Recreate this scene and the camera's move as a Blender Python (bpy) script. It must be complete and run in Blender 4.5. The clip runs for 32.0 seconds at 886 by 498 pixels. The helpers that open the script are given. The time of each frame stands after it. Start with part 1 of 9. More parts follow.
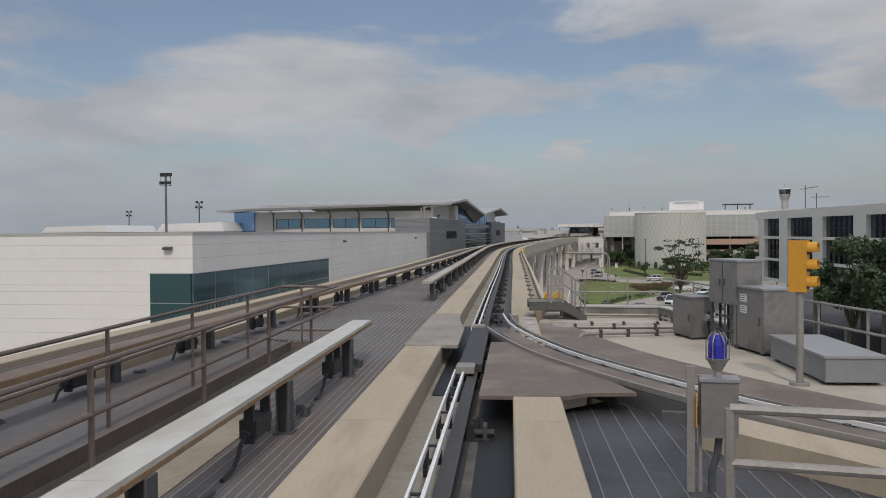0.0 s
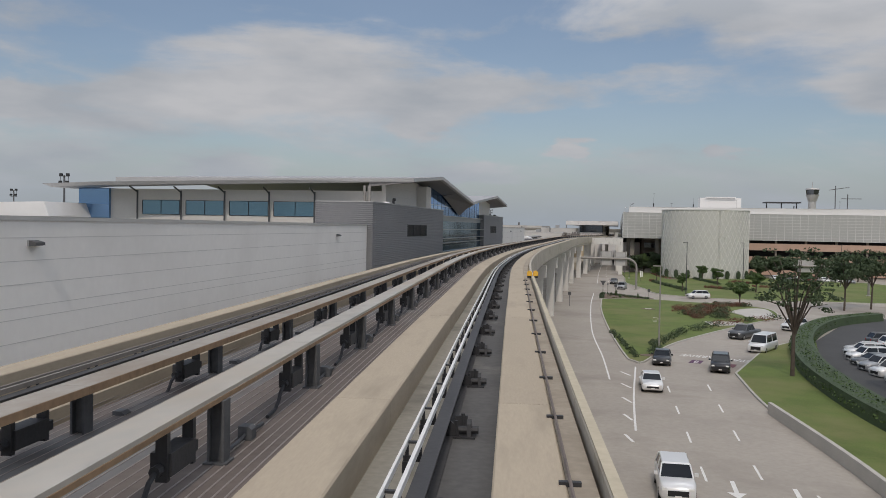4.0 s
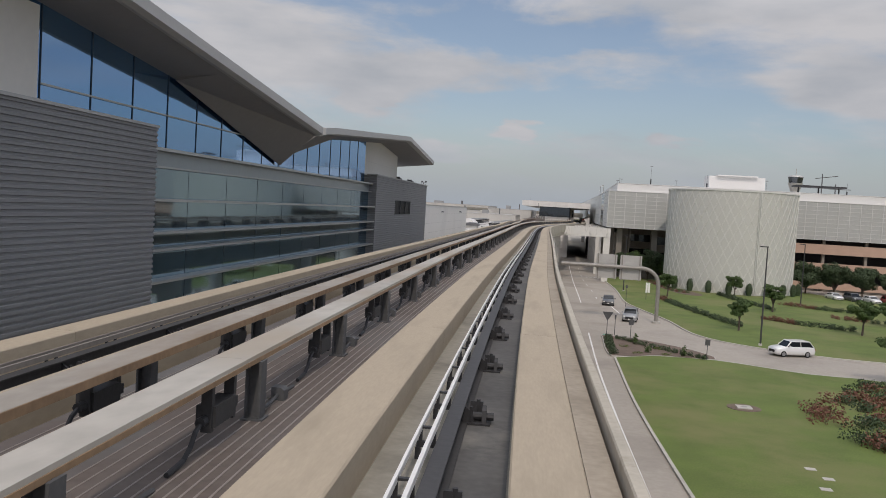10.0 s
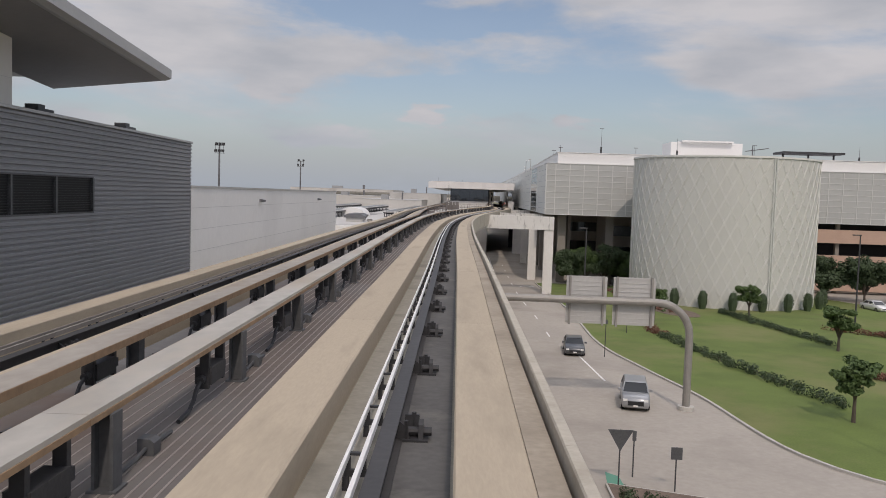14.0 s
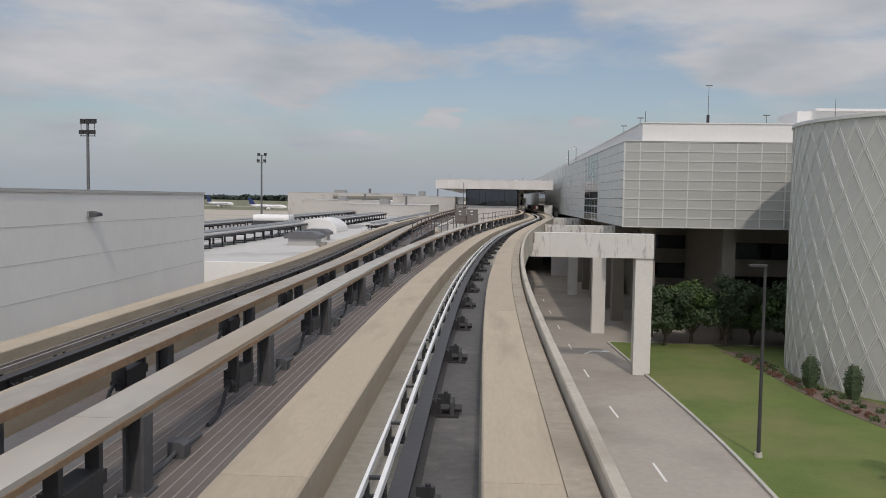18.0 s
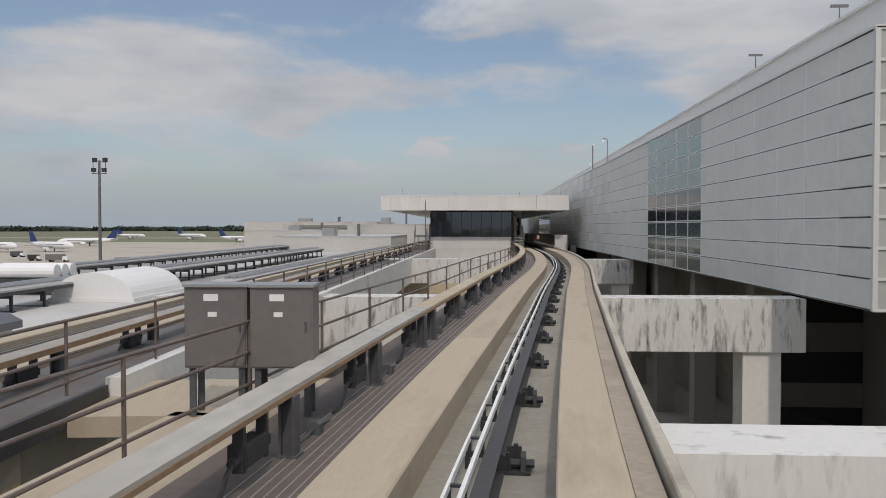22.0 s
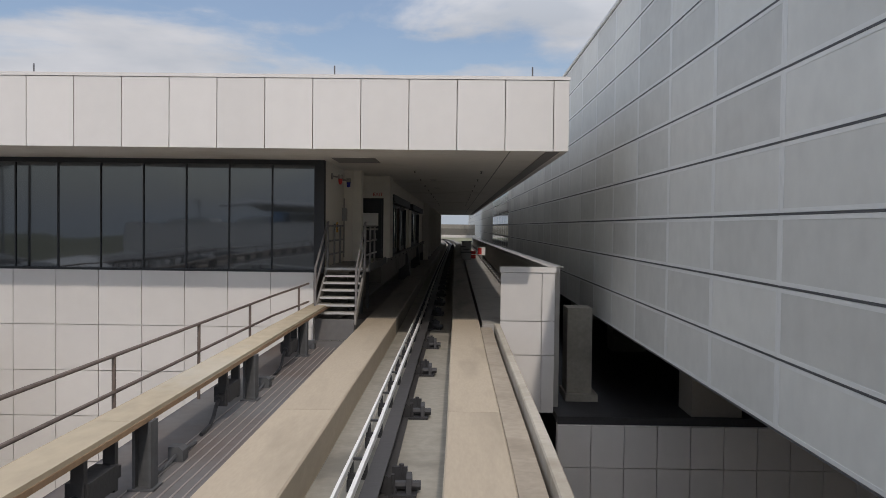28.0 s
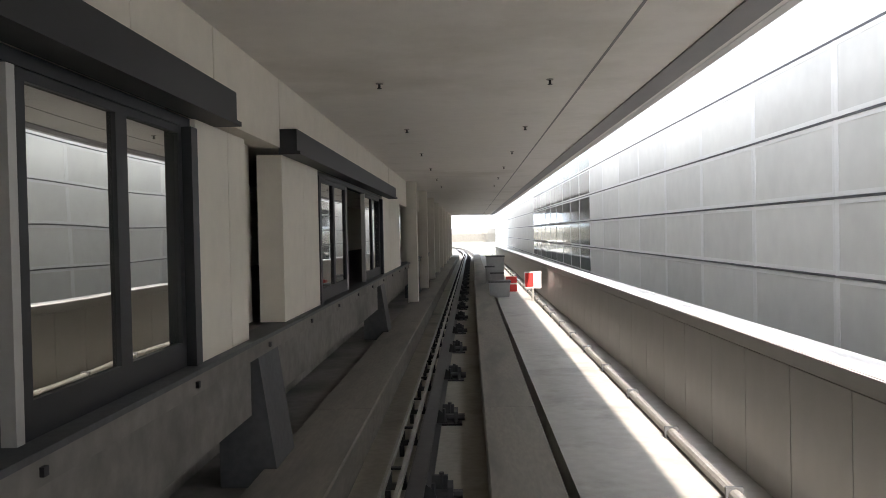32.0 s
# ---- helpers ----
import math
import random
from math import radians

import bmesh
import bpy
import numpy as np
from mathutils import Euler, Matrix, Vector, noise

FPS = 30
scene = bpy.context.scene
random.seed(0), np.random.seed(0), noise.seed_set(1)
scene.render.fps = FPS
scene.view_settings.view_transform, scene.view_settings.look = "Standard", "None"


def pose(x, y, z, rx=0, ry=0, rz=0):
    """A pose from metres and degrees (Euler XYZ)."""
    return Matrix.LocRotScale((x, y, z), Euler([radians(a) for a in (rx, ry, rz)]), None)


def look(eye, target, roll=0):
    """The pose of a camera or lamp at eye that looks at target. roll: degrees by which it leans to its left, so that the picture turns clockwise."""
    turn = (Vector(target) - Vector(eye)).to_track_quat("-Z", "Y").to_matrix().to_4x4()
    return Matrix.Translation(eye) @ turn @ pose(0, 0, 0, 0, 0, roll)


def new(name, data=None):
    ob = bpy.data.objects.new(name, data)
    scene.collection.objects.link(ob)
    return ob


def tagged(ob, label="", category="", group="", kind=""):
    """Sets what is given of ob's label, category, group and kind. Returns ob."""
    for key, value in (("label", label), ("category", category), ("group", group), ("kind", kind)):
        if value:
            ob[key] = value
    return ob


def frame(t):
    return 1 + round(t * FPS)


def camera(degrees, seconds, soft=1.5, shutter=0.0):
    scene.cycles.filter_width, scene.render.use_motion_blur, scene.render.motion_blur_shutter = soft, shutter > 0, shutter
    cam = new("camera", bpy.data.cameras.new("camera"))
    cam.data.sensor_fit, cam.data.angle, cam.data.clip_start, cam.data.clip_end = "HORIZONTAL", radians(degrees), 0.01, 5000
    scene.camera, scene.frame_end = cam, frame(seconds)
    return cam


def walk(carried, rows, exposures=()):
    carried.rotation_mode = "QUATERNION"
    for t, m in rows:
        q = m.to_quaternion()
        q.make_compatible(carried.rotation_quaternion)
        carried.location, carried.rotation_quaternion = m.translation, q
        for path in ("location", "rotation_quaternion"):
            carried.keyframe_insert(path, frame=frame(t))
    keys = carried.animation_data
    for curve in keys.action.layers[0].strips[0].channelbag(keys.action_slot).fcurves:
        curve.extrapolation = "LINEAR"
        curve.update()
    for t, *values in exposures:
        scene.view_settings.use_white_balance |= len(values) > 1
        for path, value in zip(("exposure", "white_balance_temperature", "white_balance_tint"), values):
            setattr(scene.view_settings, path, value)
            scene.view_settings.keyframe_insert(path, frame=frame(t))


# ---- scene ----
cam = camera(55.47, 32.0, soft=0.9)
PATH = [
    (0.0, pose(-0.000, 0.000, 2.523, 88.83, 0.42, 12.27)),
    (0.5, pose(-0.977, 7.129, 2.513, 88.27, -0.32, 12.48)),
    (1.0, pose(-1.948, 14.264, 2.504, 87.86, -1.28, 12.57)),
    (1.5, pose(-2.908, 21.408, 2.495, 87.96, -0.44, 12.77)),
    (2.0, pose(-3.881, 28.538, 2.488, 88.05, -0.85, 12.58)),
    (2.5, pose(-4.857, 35.640, 2.488, 87.84, -0.81, 11.92)),
    (3.0, pose(-5.757, 42.696, 2.495, 87.48, -1.53, 11.74)),
    (3.5, pose(-6.519, 49.719, 2.495, 88.51, -0.88, 12.17)),
    (5.5, pose(-10.373, 78.013, 2.504, 88.25, -1.83, 13.16)),
    (6.0, pose(-11.342, 85.227, 2.504, 88.03, -1.64, 13.23)),
    (6.5, pose(-12.310, 92.478, 2.503, 88.01, -1.45, 13.12)),
    (7.0, pose(-13.258, 99.777, 2.502, 88.13, -0.50, 12.72)),
    (7.5, pose(-14.151, 107.072, 2.499, 88.17, -2.04, 12.51)),
    (8.0, pose(-14.970, 114.375, 2.495, 88.48, -2.26, 12.10)),
    (8.5, pose(-15.679, 121.715, 2.491, 88.58, -0.12, 11.10)),
    (9.0, pose(-16.299, 129.079, 2.487, 88.84, 0.12, 9.73)),
    (9.5, pose(-16.851, 136.448, 2.486, 89.40, 0.09, 8.46)),
    (10.0, pose(-17.335, 143.815, 2.487, 87.10, -3.38, 8.56)),
    (10.5, pose(-17.757, 151.169, 2.486, 87.08, -2.90, 8.07)),
    (11.0, pose(-18.121, 158.506, 2.485, 87.58, -0.66, 6.29)),
    (11.5, pose(-18.423, 165.826, 2.485, 87.19, -1.57, 4.94)),
    (12.0, pose(-18.674, 173.125, 2.487, 87.03, -1.34, 3.46)),
    (12.5, pose(-18.893, 180.410, 2.493, 87.02, -1.40, 3.24)),
    (13.0, pose(-19.083, 187.670, 2.503, 86.63, -2.12, 3.29)),
    (13.5, pose(-19.266, 194.889, 2.517, 86.54, -2.40, 2.73)),
    (14.0, pose(-19.453, 202.079, 2.533, 86.35, -1.87, 2.52)),
    (14.5, pose(-19.658, 209.229, 2.547, 86.38, -1.93, 2.57)),
    (16.5, pose(-20.356, 236.943, 2.527, 86.53, -1.05, 2.96)),
    (17.0, pose(-20.569, 243.890, 2.520, 86.86, -1.06, 3.36)),
    (17.5, pose(-20.773, 250.854, 2.511, 86.80, -0.88, 3.56)),
    (18.0, pose(-20.955, 257.851, 2.500, 86.56, -0.87, 3.74)),
    (18.5, pose(-21.102, 264.908, 2.487, 87.04, -0.40, 3.85)),
    (19.0, pose(-21.202, 272.042, 2.472, 87.35, -0.49, 3.99)),
    (19.5, pose(-21.256, 279.234, 2.458, 87.38, -0.75, 4.26)),
    (20.0, pose(-21.231, 286.485, 2.450, 87.50, -1.53, 5.10)),
    (20.5, pose(-21.128, 293.794, 2.452, 87.84, -2.24, 6.06)),
    (21.0, pose(-20.932, 301.145, 2.459, 88.29, -2.40, 6.21)),
    (21.5, pose(-20.579, 308.550, 2.470, 88.22, -1.48, 5.28)),
    (22.0, pose(-20.071, 316.035, 2.481, 88.47, -0.01, 3.12)),
    (22.5, pose(-19.483, 323.499, 2.487, 88.45, 0.34, 1.86)),
    (23.0, pose(-18.836, 330.889, 2.490, 87.90, -0.33, 0.67)),
    (23.5, pose(-18.149, 338.168, 2.496, 87.64, -1.58, -0.43)),
    (24.0, pose(-17.442, 345.296, 2.501, 87.60, -2.24, -1.05)),
    (24.5, pose(-16.705, 352.231, 2.508, 87.98, -1.19, -1.74)),
    (25.0, pose(-15.963, 358.973, 2.513, 87.83, -2.01, -2.58)),
    (25.5, pose(-15.233, 365.524, 2.518, 88.99, -1.92, -2.99)),
    (27.5, pose(-13.604, 387.527, 2.568, 88.55, -0.07, 0.84)),
    (28.0, pose(-13.440, 392.475, 2.557, 88.47, -0.70, 1.34)),
    (28.5, pose(-13.357, 397.349, 2.536, 88.36, -0.53, 1.92)),
    (29.0, pose(-13.326, 402.089, 2.514, 88.31, -0.05, 2.20)),
    (29.5, pose(-13.343, 406.632, 2.508, 88.32, 0.91, 2.49)),
    (30.0, pose(-13.431, 410.975, 2.515, 88.43, 0.72, 2.84)),
    (30.5, pose(-13.541, 415.103, 2.514, 88.38, 0.58, 3.04)),
    (31.0, pose(-13.556, 419.164, 2.498, 88.34, 0.51, 3.00)),
    (31.5, pose(-13.815, 423.154, 2.478, 88.76, 0.83, 2.73)),
    (32.0, pose(-13.971, 427.090, 2.450, 88.90, 1.15, 2.29)),
]
EXPOSURES = [(0, -0.27, 6800, 13), (4, -0.22, 6800, 13), (9, -0.13, 6850, 14), (10, -0.1, 6900, 15), (12, -0.03, 6950, 17), (14.5, -0.06, 6950, 17), (17, -0.13, 6850, 14), (24, -0.1, 6780, 13), (27.5, 0.0, 6700, 14), (28.5, 0.3, 6700, 14), (29.2, 0.88, 6780, 14), (30, 2.1, 7150, 14), (31, 2.85, 7200, 14), (32, 3.2, 6750, 14)]

walk(cam, PATH, EXPOSURES)

# ---- sky and sun ----
SUN_EL, SUN_AZ = radians(46), radians(168)   # azimuth: 0 is +y, clockwise
sun_way = Vector((math.sin(SUN_AZ) * math.cos(SUN_EL), math.cos(SUN_AZ) * math.cos(SUN_EL), math.sin(SUN_EL)))
world = bpy.data.worlds.new("sky")
scene.world = world
world.use_nodes = True
wn, wl = world.node_tree.nodes, world.node_tree.links
wn.clear()
w_out = wn.new("ShaderNodeOutputWorld")
w_bg = wn.new("ShaderNodeBackground")
w_sky = wn.new("ShaderNodeTexSky")
w_sky.sky_type = "NISHITA"
w_sky.sun_disc = False
w_sky.sun_elevation, w_sky.sun_rotation = SUN_EL, SUN_AZ
w_sky.air_density, w_sky.dust_density, w_sky.ozone_density = 1.0, 1.6, 2.0
w_bg.inputs["Strength"].default_value = 0.1
w_tc = wn.new("ShaderNodeTexCoord")
w_map = wn.new("ShaderNodeMapping")
w_map.inputs["Scale"].default_value = (1.0, 1.0, 3.3)
w_map.inputs["Location"].default_value = (0.35, 0.1, 0.2)
wl.new(w_tc.outputs["Generated"], w_map.inputs["Vector"])
w_n1 = wn.new("ShaderNodeTexNoise")
w_n1.inputs["Scale"].default_value, w_n1.inputs["Detail"].default_value, w_n1.inputs["Roughness"].default_value = 2.4, 12, 0.6
w_n1.inputs["Distortion"].default_value = 0.25
wl.new(w_map.outputs[0], w_n1.inputs["Vector"])
w_dir = wn.new("ShaderNodeSeparateXYZ")           # cloud banks and gaps ahead of the track, by their bearing and height
wl.new(w_tc.outputs["Generated"], w_dir.inputs[0])
w_fwd = wn.new("ShaderNodeMath")
w_fwd.operation = "MAXIMUM"
w_fwd.inputs[1].default_value = 0.05
wl.new(w_dir.outputs["Y"], w_fwd.inputs[0])
w_uv = wn.new("ShaderNodeCombineXYZ")
for axis in ("X", "Z"):
    w_q = wn.new("ShaderNodeMath")
    w_q.operation = "DIVIDE"
    wl.new(w_dir.outputs[axis], w_q.inputs[0]), wl.new(w_fwd.outputs[0], w_q.inputs[1])
    wl.new(w_q.outputs[0], w_uv.inputs["X" if axis == "X" else "Y"])
w_wob = wn.new("ShaderNodeTexNoise")              # frays the outlines of the banks
w_wob.inputs["Scale"].default_value, w_wob.inputs["Detail"].default_value = 7.0, 8
wl.new(w_map.outputs[0], w_wob.inputs["Vector"])
w_fray = wn.new("ShaderNodeVectorMath")
w_fray.operation = "MULTIPLY_ADD"
w_fray.inputs[1].default_value, w_fray.inputs[2].default_value = (0.22, 0.11, 0.0), (-0.11, -0.055, 0.0)
wl.new(w_wob.outputs["Color"], w_fray.inputs[0])
w_pos = wn.new("ShaderNodeVectorMath")
wl.new(w_uv.outputs[0], w_pos.inputs[0]), wl.new(w_fray.outputs[0], w_pos.inputs[1])
w_sum = w_n1.outputs["Fac"]
for u, v, a, b, amount in ((-0.47, 0.165, 0.38, 0.085, 0.075), (0.02, 0.165, 0.26, 0.034, 0.085), (0.27, 0.255, 0.36, 0.065, 0.13), (0.31, 0.15, 0.14, 0.05, 0.15),
                           (-0.06, 0.088, 0.030, 0.016, 0.25), (-0.276, 0.122, 0.05, 0.022, 0.2), (-0.164, 0.054, 0.09, 0.022, 0.16), (0.113, 0.076, 0.03, 0.012, 0.2),
                           (-0.82, 0.165, 0.07, 0.035, 0.2), (-0.5, 0.065, 0.12, 0.02, 0.12), (-0.40, 0.275, 0.30, 0.05, -0.14), (-0.07, 0.215, 0.20, 0.03, -0.13), (-0.70, 0.22, 0.14, 0.03, -0.1),
                           (-0.05, 0.115, 0.25, 0.022, -0.09)):
    w_off, w_len, w_rng, w_add = (wn.new(k) for k in ("ShaderNodeVectorMath", "ShaderNodeVectorMath", "ShaderNodeMapRange", "ShaderNodeMath"))
    w_off.operation, w_len.operation, w_rng.interpolation_type, w_add.operation = "MULTIPLY_ADD", "LENGTH", "SMOOTHERSTEP", "ADD"
    w_off.inputs[1].default_value, w_off.inputs[2].default_value = (1 / a, 1 / b, 0), (-u / a, -v / b, 0)
    wl.new(w_pos.outputs[0], w_off.inputs[0]), wl.new(w_off.outputs[0], w_len.inputs[0]), wl.new(w_len.outputs["Value"], w_rng.inputs["Value"])
    w_rng.inputs["From Min"].default_value, w_rng.inputs["From Max"].default_value = 0.2, 1.3
    w_rng.inputs["To Min"].default_value, w_rng.inputs["To Max"].default_value = amount, 0.0
    wl.new(w_sum, w_add.inputs[0]), wl.new(w_rng.outputs[0], w_add.inputs[1])
    w_sum = w_add.outputs[0]
w_r1 = wn.new("ShaderNodeMapRange")
w_r1.interpolation_type = "SMOOTHSTEP"
w_r1.inputs["From Min"].default_value, w_r1.inputs["From Max"].default_value = 0.43, 0.63
w_r1.inputs["To Min"].default_value, w_r1.inputs["To Max"].default_value = 0.08, 0.97
wl.new(w_sum, w_r1.inputs["Value"])
w_n2 = wn.new("ShaderNodeTexNoise")
w_n2.inputs["Scale"].default_value, w_n2.inputs["Detail"].default_value = 6.5, 9
wl.new(w_map.outputs[0], w_n2.inputs["Vector"])
w_cr = wn.new("ShaderNodeValToRGB")
w_cr.color_ramp.elements[0].position, w_cr.color_ramp.elements[0].color = 0.36, (4.5, 5.0, 5.6, 1)
w_cr.color_ramp.elements[1].position, w_cr.color_ramp.elements[1].color = 0.66, (6.2, 6.5, 6.9, 1)
wl.new(w_n2.outputs["Fac"], w_cr.inputs["Fac"])
w_sep = wn.new("ShaderNodeSeparateXYZ")
wl.new(w_tc.outputs["Generated"], w_sep.inputs[0])
w_zen = wn.new("ShaderNodeMapRange")          # a thin overcast grows brighter towards the zenith
w_zen.inputs["From Min"].default_value, w_zen.inputs["From Max"].default_value = 0.22, 1.0
w_zen.inputs["To Min"].default_value, w_zen.inputs["To Max"].default_value = 0.90, 4.1
wl.new(w_sep.outputs["Z"], w_zen.inputs["Value"])
w_cl = wn.new("ShaderNodeVectorMath")
w_cl.operation = "SCALE"
wl.new(w_cr.outputs[0], w_cl.inputs[0]), wl.new(w_zen.outputs[0], w_cl.inputs["Scale"])
w_mix = wn.new("ShaderNodeMixRGB")
wl.new(w_r1.outputs[0], w_mix.inputs["Fac"])
wl.new(w_sky.outputs[0], w_mix.inputs["Color1"])
wl.new(w_cl.outputs[0], w_mix.inputs["Color2"])
w_hz = wn.new("ShaderNodeMapRange")           # haze over the horizon
w_hz.interpolation_type = "SMOOTHSTEP"
w_hz.inputs["From Min"].default_value, w_hz.inputs["From Max"].default_value = 0.0, 0.11
w_hz.inputs["To Min"].default_value, w_hz.inputs["To Max"].default_value = 0.8, 0.0
wl.new(w_sep.outputs["Z"], w_hz.inputs["Value"])
w_mh = wn.new("ShaderNodeMixRGB")
w_mh.inputs["Color2"].default_value = (3.8, 4.5, 5.3, 1)
wl.new(w_hz.outputs[0], w_mh.inputs["Fac"]), wl.new(w_mix.outputs[0], w_mh.inputs["Color1"])
wl.new(w_mh.outputs[0], w_bg.inputs["Color"])
wl.new(w_bg.outputs[0], w_out.inputs["Surface"])

sun = new("sun", bpy.data.lights.new("sun", "SUN"))
sun.data.energy, sun.data.angle, sun.data.color = 1.4, radians(1.0), (1.0, 0.94, 0.86)
sun.matrix_world = look(sun_way * 200, (0, 0, 0))

# ---- materials ----
def mat(name, base, rough=0.8, metal=0.0, vary=0.12, scale=0.6, fine=14.0, bump=0.15, stain=None, stain_scale=0.35, stain_at=0.6, per_piece=0.0,
        stretch=(1, 1, 1), spec=0.5):
    """A surface with colour that drifts at two scales, optional stains of a second colour, and fine relief."""
    m = bpy.data.materials.new(name)
    m.use_nodes = True
    n, l = m.node_tree.nodes, m.node_tree.links
    b = n["Principled BSDF"]
    tc, mp = n.new("ShaderNodeTexCoord"), n.new("ShaderNodeMapping")
    if per_piece:
        oi = n.new("ShaderNodeObjectInfo")
        sc, ad = n.new("ShaderNodeVectorMath"), n.new("ShaderNodeVectorMath")
        sc.operation, ad.operation = "SCALE", "ADD"
        sc.inputs[0].default_value = (31.0, 57.0, 13.0)
        l.new(oi.outputs["Random"], sc.inputs["Scale"])
        l.new(tc.outputs["Object"], ad.inputs[0]), l.new(sc.outputs[0], ad.inputs[1])
        l.new(ad.outputs[0], mp.inputs["Vector"])
    else:
        l.new(tc.outputs["Object"], mp.inputs["Vector"])
    mp.inputs["Scale"].default_value = stretch
    a, f = n.new("ShaderNodeTexNoise"), n.new("ShaderNodeTexNoise")
    a.inputs["Scale"].default_value, a.inputs["Detail"].default_value = scale, 5
    f.inputs["Scale"].default_value, f.inputs["Detail"].default_value = fine, 4
    l.new(mp.outputs[0], a.inputs["Vector"]), l.new(mp.outputs[0], f.inputs["Vector"])
    add = n.new("ShaderNodeMath")
    add.operation = "ADD"
    l.new(a.outputs["Fac"], add.inputs[0]), l.new(f.outputs["Fac"], add.inputs[1])
    last = add
    if per_piece:
        mul = n.new("ShaderNodeMath")
        mul.operation = "MULTIPLY_ADD"
        l.new(oi.outputs["Random"], mul.inputs[0])
        mul.inputs[1].default_value = per_piece * 2 / max(vary, 0.01)
        l.new(add.outputs[0], mul.inputs[2])
        last = mul
    rng = n.new("ShaderNodeMapRange")
    rng.clamp = False
    rng.inputs["From Min"].default_value, rng.inputs["From Max"].default_value = 0.6, 1.4
    rng.inputs["To Min"].default_value, rng.inputs["To Max"].default_value = 1 - vary, 1 + vary
    l.new(last.outputs[0], rng.inputs["Value"])
    mixc = n.new("ShaderNodeMixRGB")
    mixc.blend_type = "MULTIPLY"
    mixc.inputs["Fac"].default_value = 1
    mixc.inputs["Color1"].default_value = (*base, 1)
    l.new(rng.outputs[0], mixc.inputs["Color2"])
    col = mixc
    if stain:
        s, sr = n.new("ShaderNodeTexNoise"), n.new("ShaderNodeMapRange")
        s.inputs["Scale"].default_value, s.inputs["Detail"].default_value, s.inputs["Roughness"].default_value = stain_scale, 7, 0.62
        l.new(mp.outputs[0], s.inputs["Vector"])
        sr.inputs["From Min"].default_value, sr.inputs["From Max"].default_value = stain_at - 0.06, stain_at + 0.14
        l.new(s.outputs["Fac"], sr.inputs["Value"])
        mx = n.new("ShaderNodeMixRGB")
        l.new(sr.outputs[0], mx.inputs["Fac"]), l.new(mixc.outputs[0], mx.inputs["Color1"])
        mx.inputs["Color2"].default_value = (*stain, 1)
        col = mx
    l.new(col.outputs[0], b.inputs["Base Color"])
    b.inputs["Roughness"].default_value, b.inputs["Metallic"].default_value = rough, metal
    b.inputs["Specular IOR Level"].default_value = spec
    if bump:
        bp = n.new("ShaderNodeBump")
        bp.inputs["Strength"].default_value, bp.inputs["Distance"].default_value = bump, 0.02
        l.new(f.outputs["Fac"], bp.inputs["Height"]), l.new(bp.outputs[0], b.inputs["Normal"])
    return m


def plain(name, base, rough=0.6, metal=0.0, glow=0.0):
    m = bpy.data.materials.new(name)
    m.use_nodes = True
    b = m.node_tree.nodes["Principled BSDF"]
    b.inputs["Base Color"].default_value, b.inputs["Roughness"].default_value, b.inputs["Metallic"].default_value = (*base, 1), rough, metal
    if glow:
        b.inputs["Emission Color"].default_value, b.inputs["Emission Strength"].default_value = (*base, 1), glow
    return m


M_PAD = mat("pad_concrete", (0.395, 0.33, 0.245), 0.9, vary=0.09, scale=0.9, fine=18, stain=(0.34, 0.285, 0.21), stain_scale=0.9, stain_at=0.55, per_piece=0.02, stretch=(1.7, 0.3, 1))
# pad concrete, worn, with the shade of the station roof in its colour
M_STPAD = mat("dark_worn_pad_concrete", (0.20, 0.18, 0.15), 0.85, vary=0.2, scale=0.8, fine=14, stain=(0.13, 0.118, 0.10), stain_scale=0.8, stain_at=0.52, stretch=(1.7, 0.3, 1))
M_SROOF = mat("buff_roof_screed", (0.42, 0.38, 0.31), 0.9, vary=0.1, scale=0.3, fine=7, stain=(0.30, 0.265, 0.21), stain_scale=0.3, stain_at=0.58)
M_TRENCH = mat("trench_concrete", (0.29, 0.27, 0.225), 0.92, vary=0.18, scale=0.5, fine=9, stain=(0.17, 0.16, 0.135), stain_scale=0.5, stain_at=0.56)
M_DARKFLOOR = mat("oily_trench_floor", (0.098, 0.094, 0.088), 0.75, vary=0.3, scale=0.6, fine=8, stain=(0.2, 0.19, 0.165), stain_scale=0.8, stain_at=0.62)
M_GIRDER = mat("painted_concrete", (0.66, 0.64, 0.60), 0.85, vary=0.08, scale=0.3, fine=5, stain=(0.40, 0.385, 0.35), stain_scale=0.35, stain_at=0.64)
M_PARAPET = mat("worn_kerb_concrete", (0.44, 0.40, 0.33), 0.88, vary=0.15, scale=0.5, fine=11, stain=(0.30, 0.26, 0.20), stain_scale=0.6, stain_at=0.58)
M_BEAMW = mat("mildewed_white_concrete", (0.63, 0.615, 0.58), 0.85, vary=0.06, scale=0.4, fine=6, stain=(0.2, 0.19, 0.175), stain_scale=0.8, stain_at=0.635, stretch=(2.6, 2.6, 0.6))
M_BEAMD = mat("heavily_mildewed_white_concrete", (0.60, 0.585, 0.55), 0.85, vary=0.1, scale=0.4, fine=6, stain=(0.085, 0.08, 0.073), stain_scale=1.3, stain_at=0.575, stretch=(3.0, 3.0, 0.6))
M_GUTTER = mat("stained_gutter_concrete", (0.335, 0.285, 0.22), 0.9, vary=0.2, scale=0.5, fine=9, stain=(0.25, 0.21, 0.16), stain_scale=0.7, stain_at=0.55)
M_DECK = mat("walkway_deck", (0.135, 0.13, 0.126), 0.75, vary=0.18, scale=0.35, fine=6, stain=(0.115, 0.085, 0.07), stain_scale=0.22, stain_at=0.5)
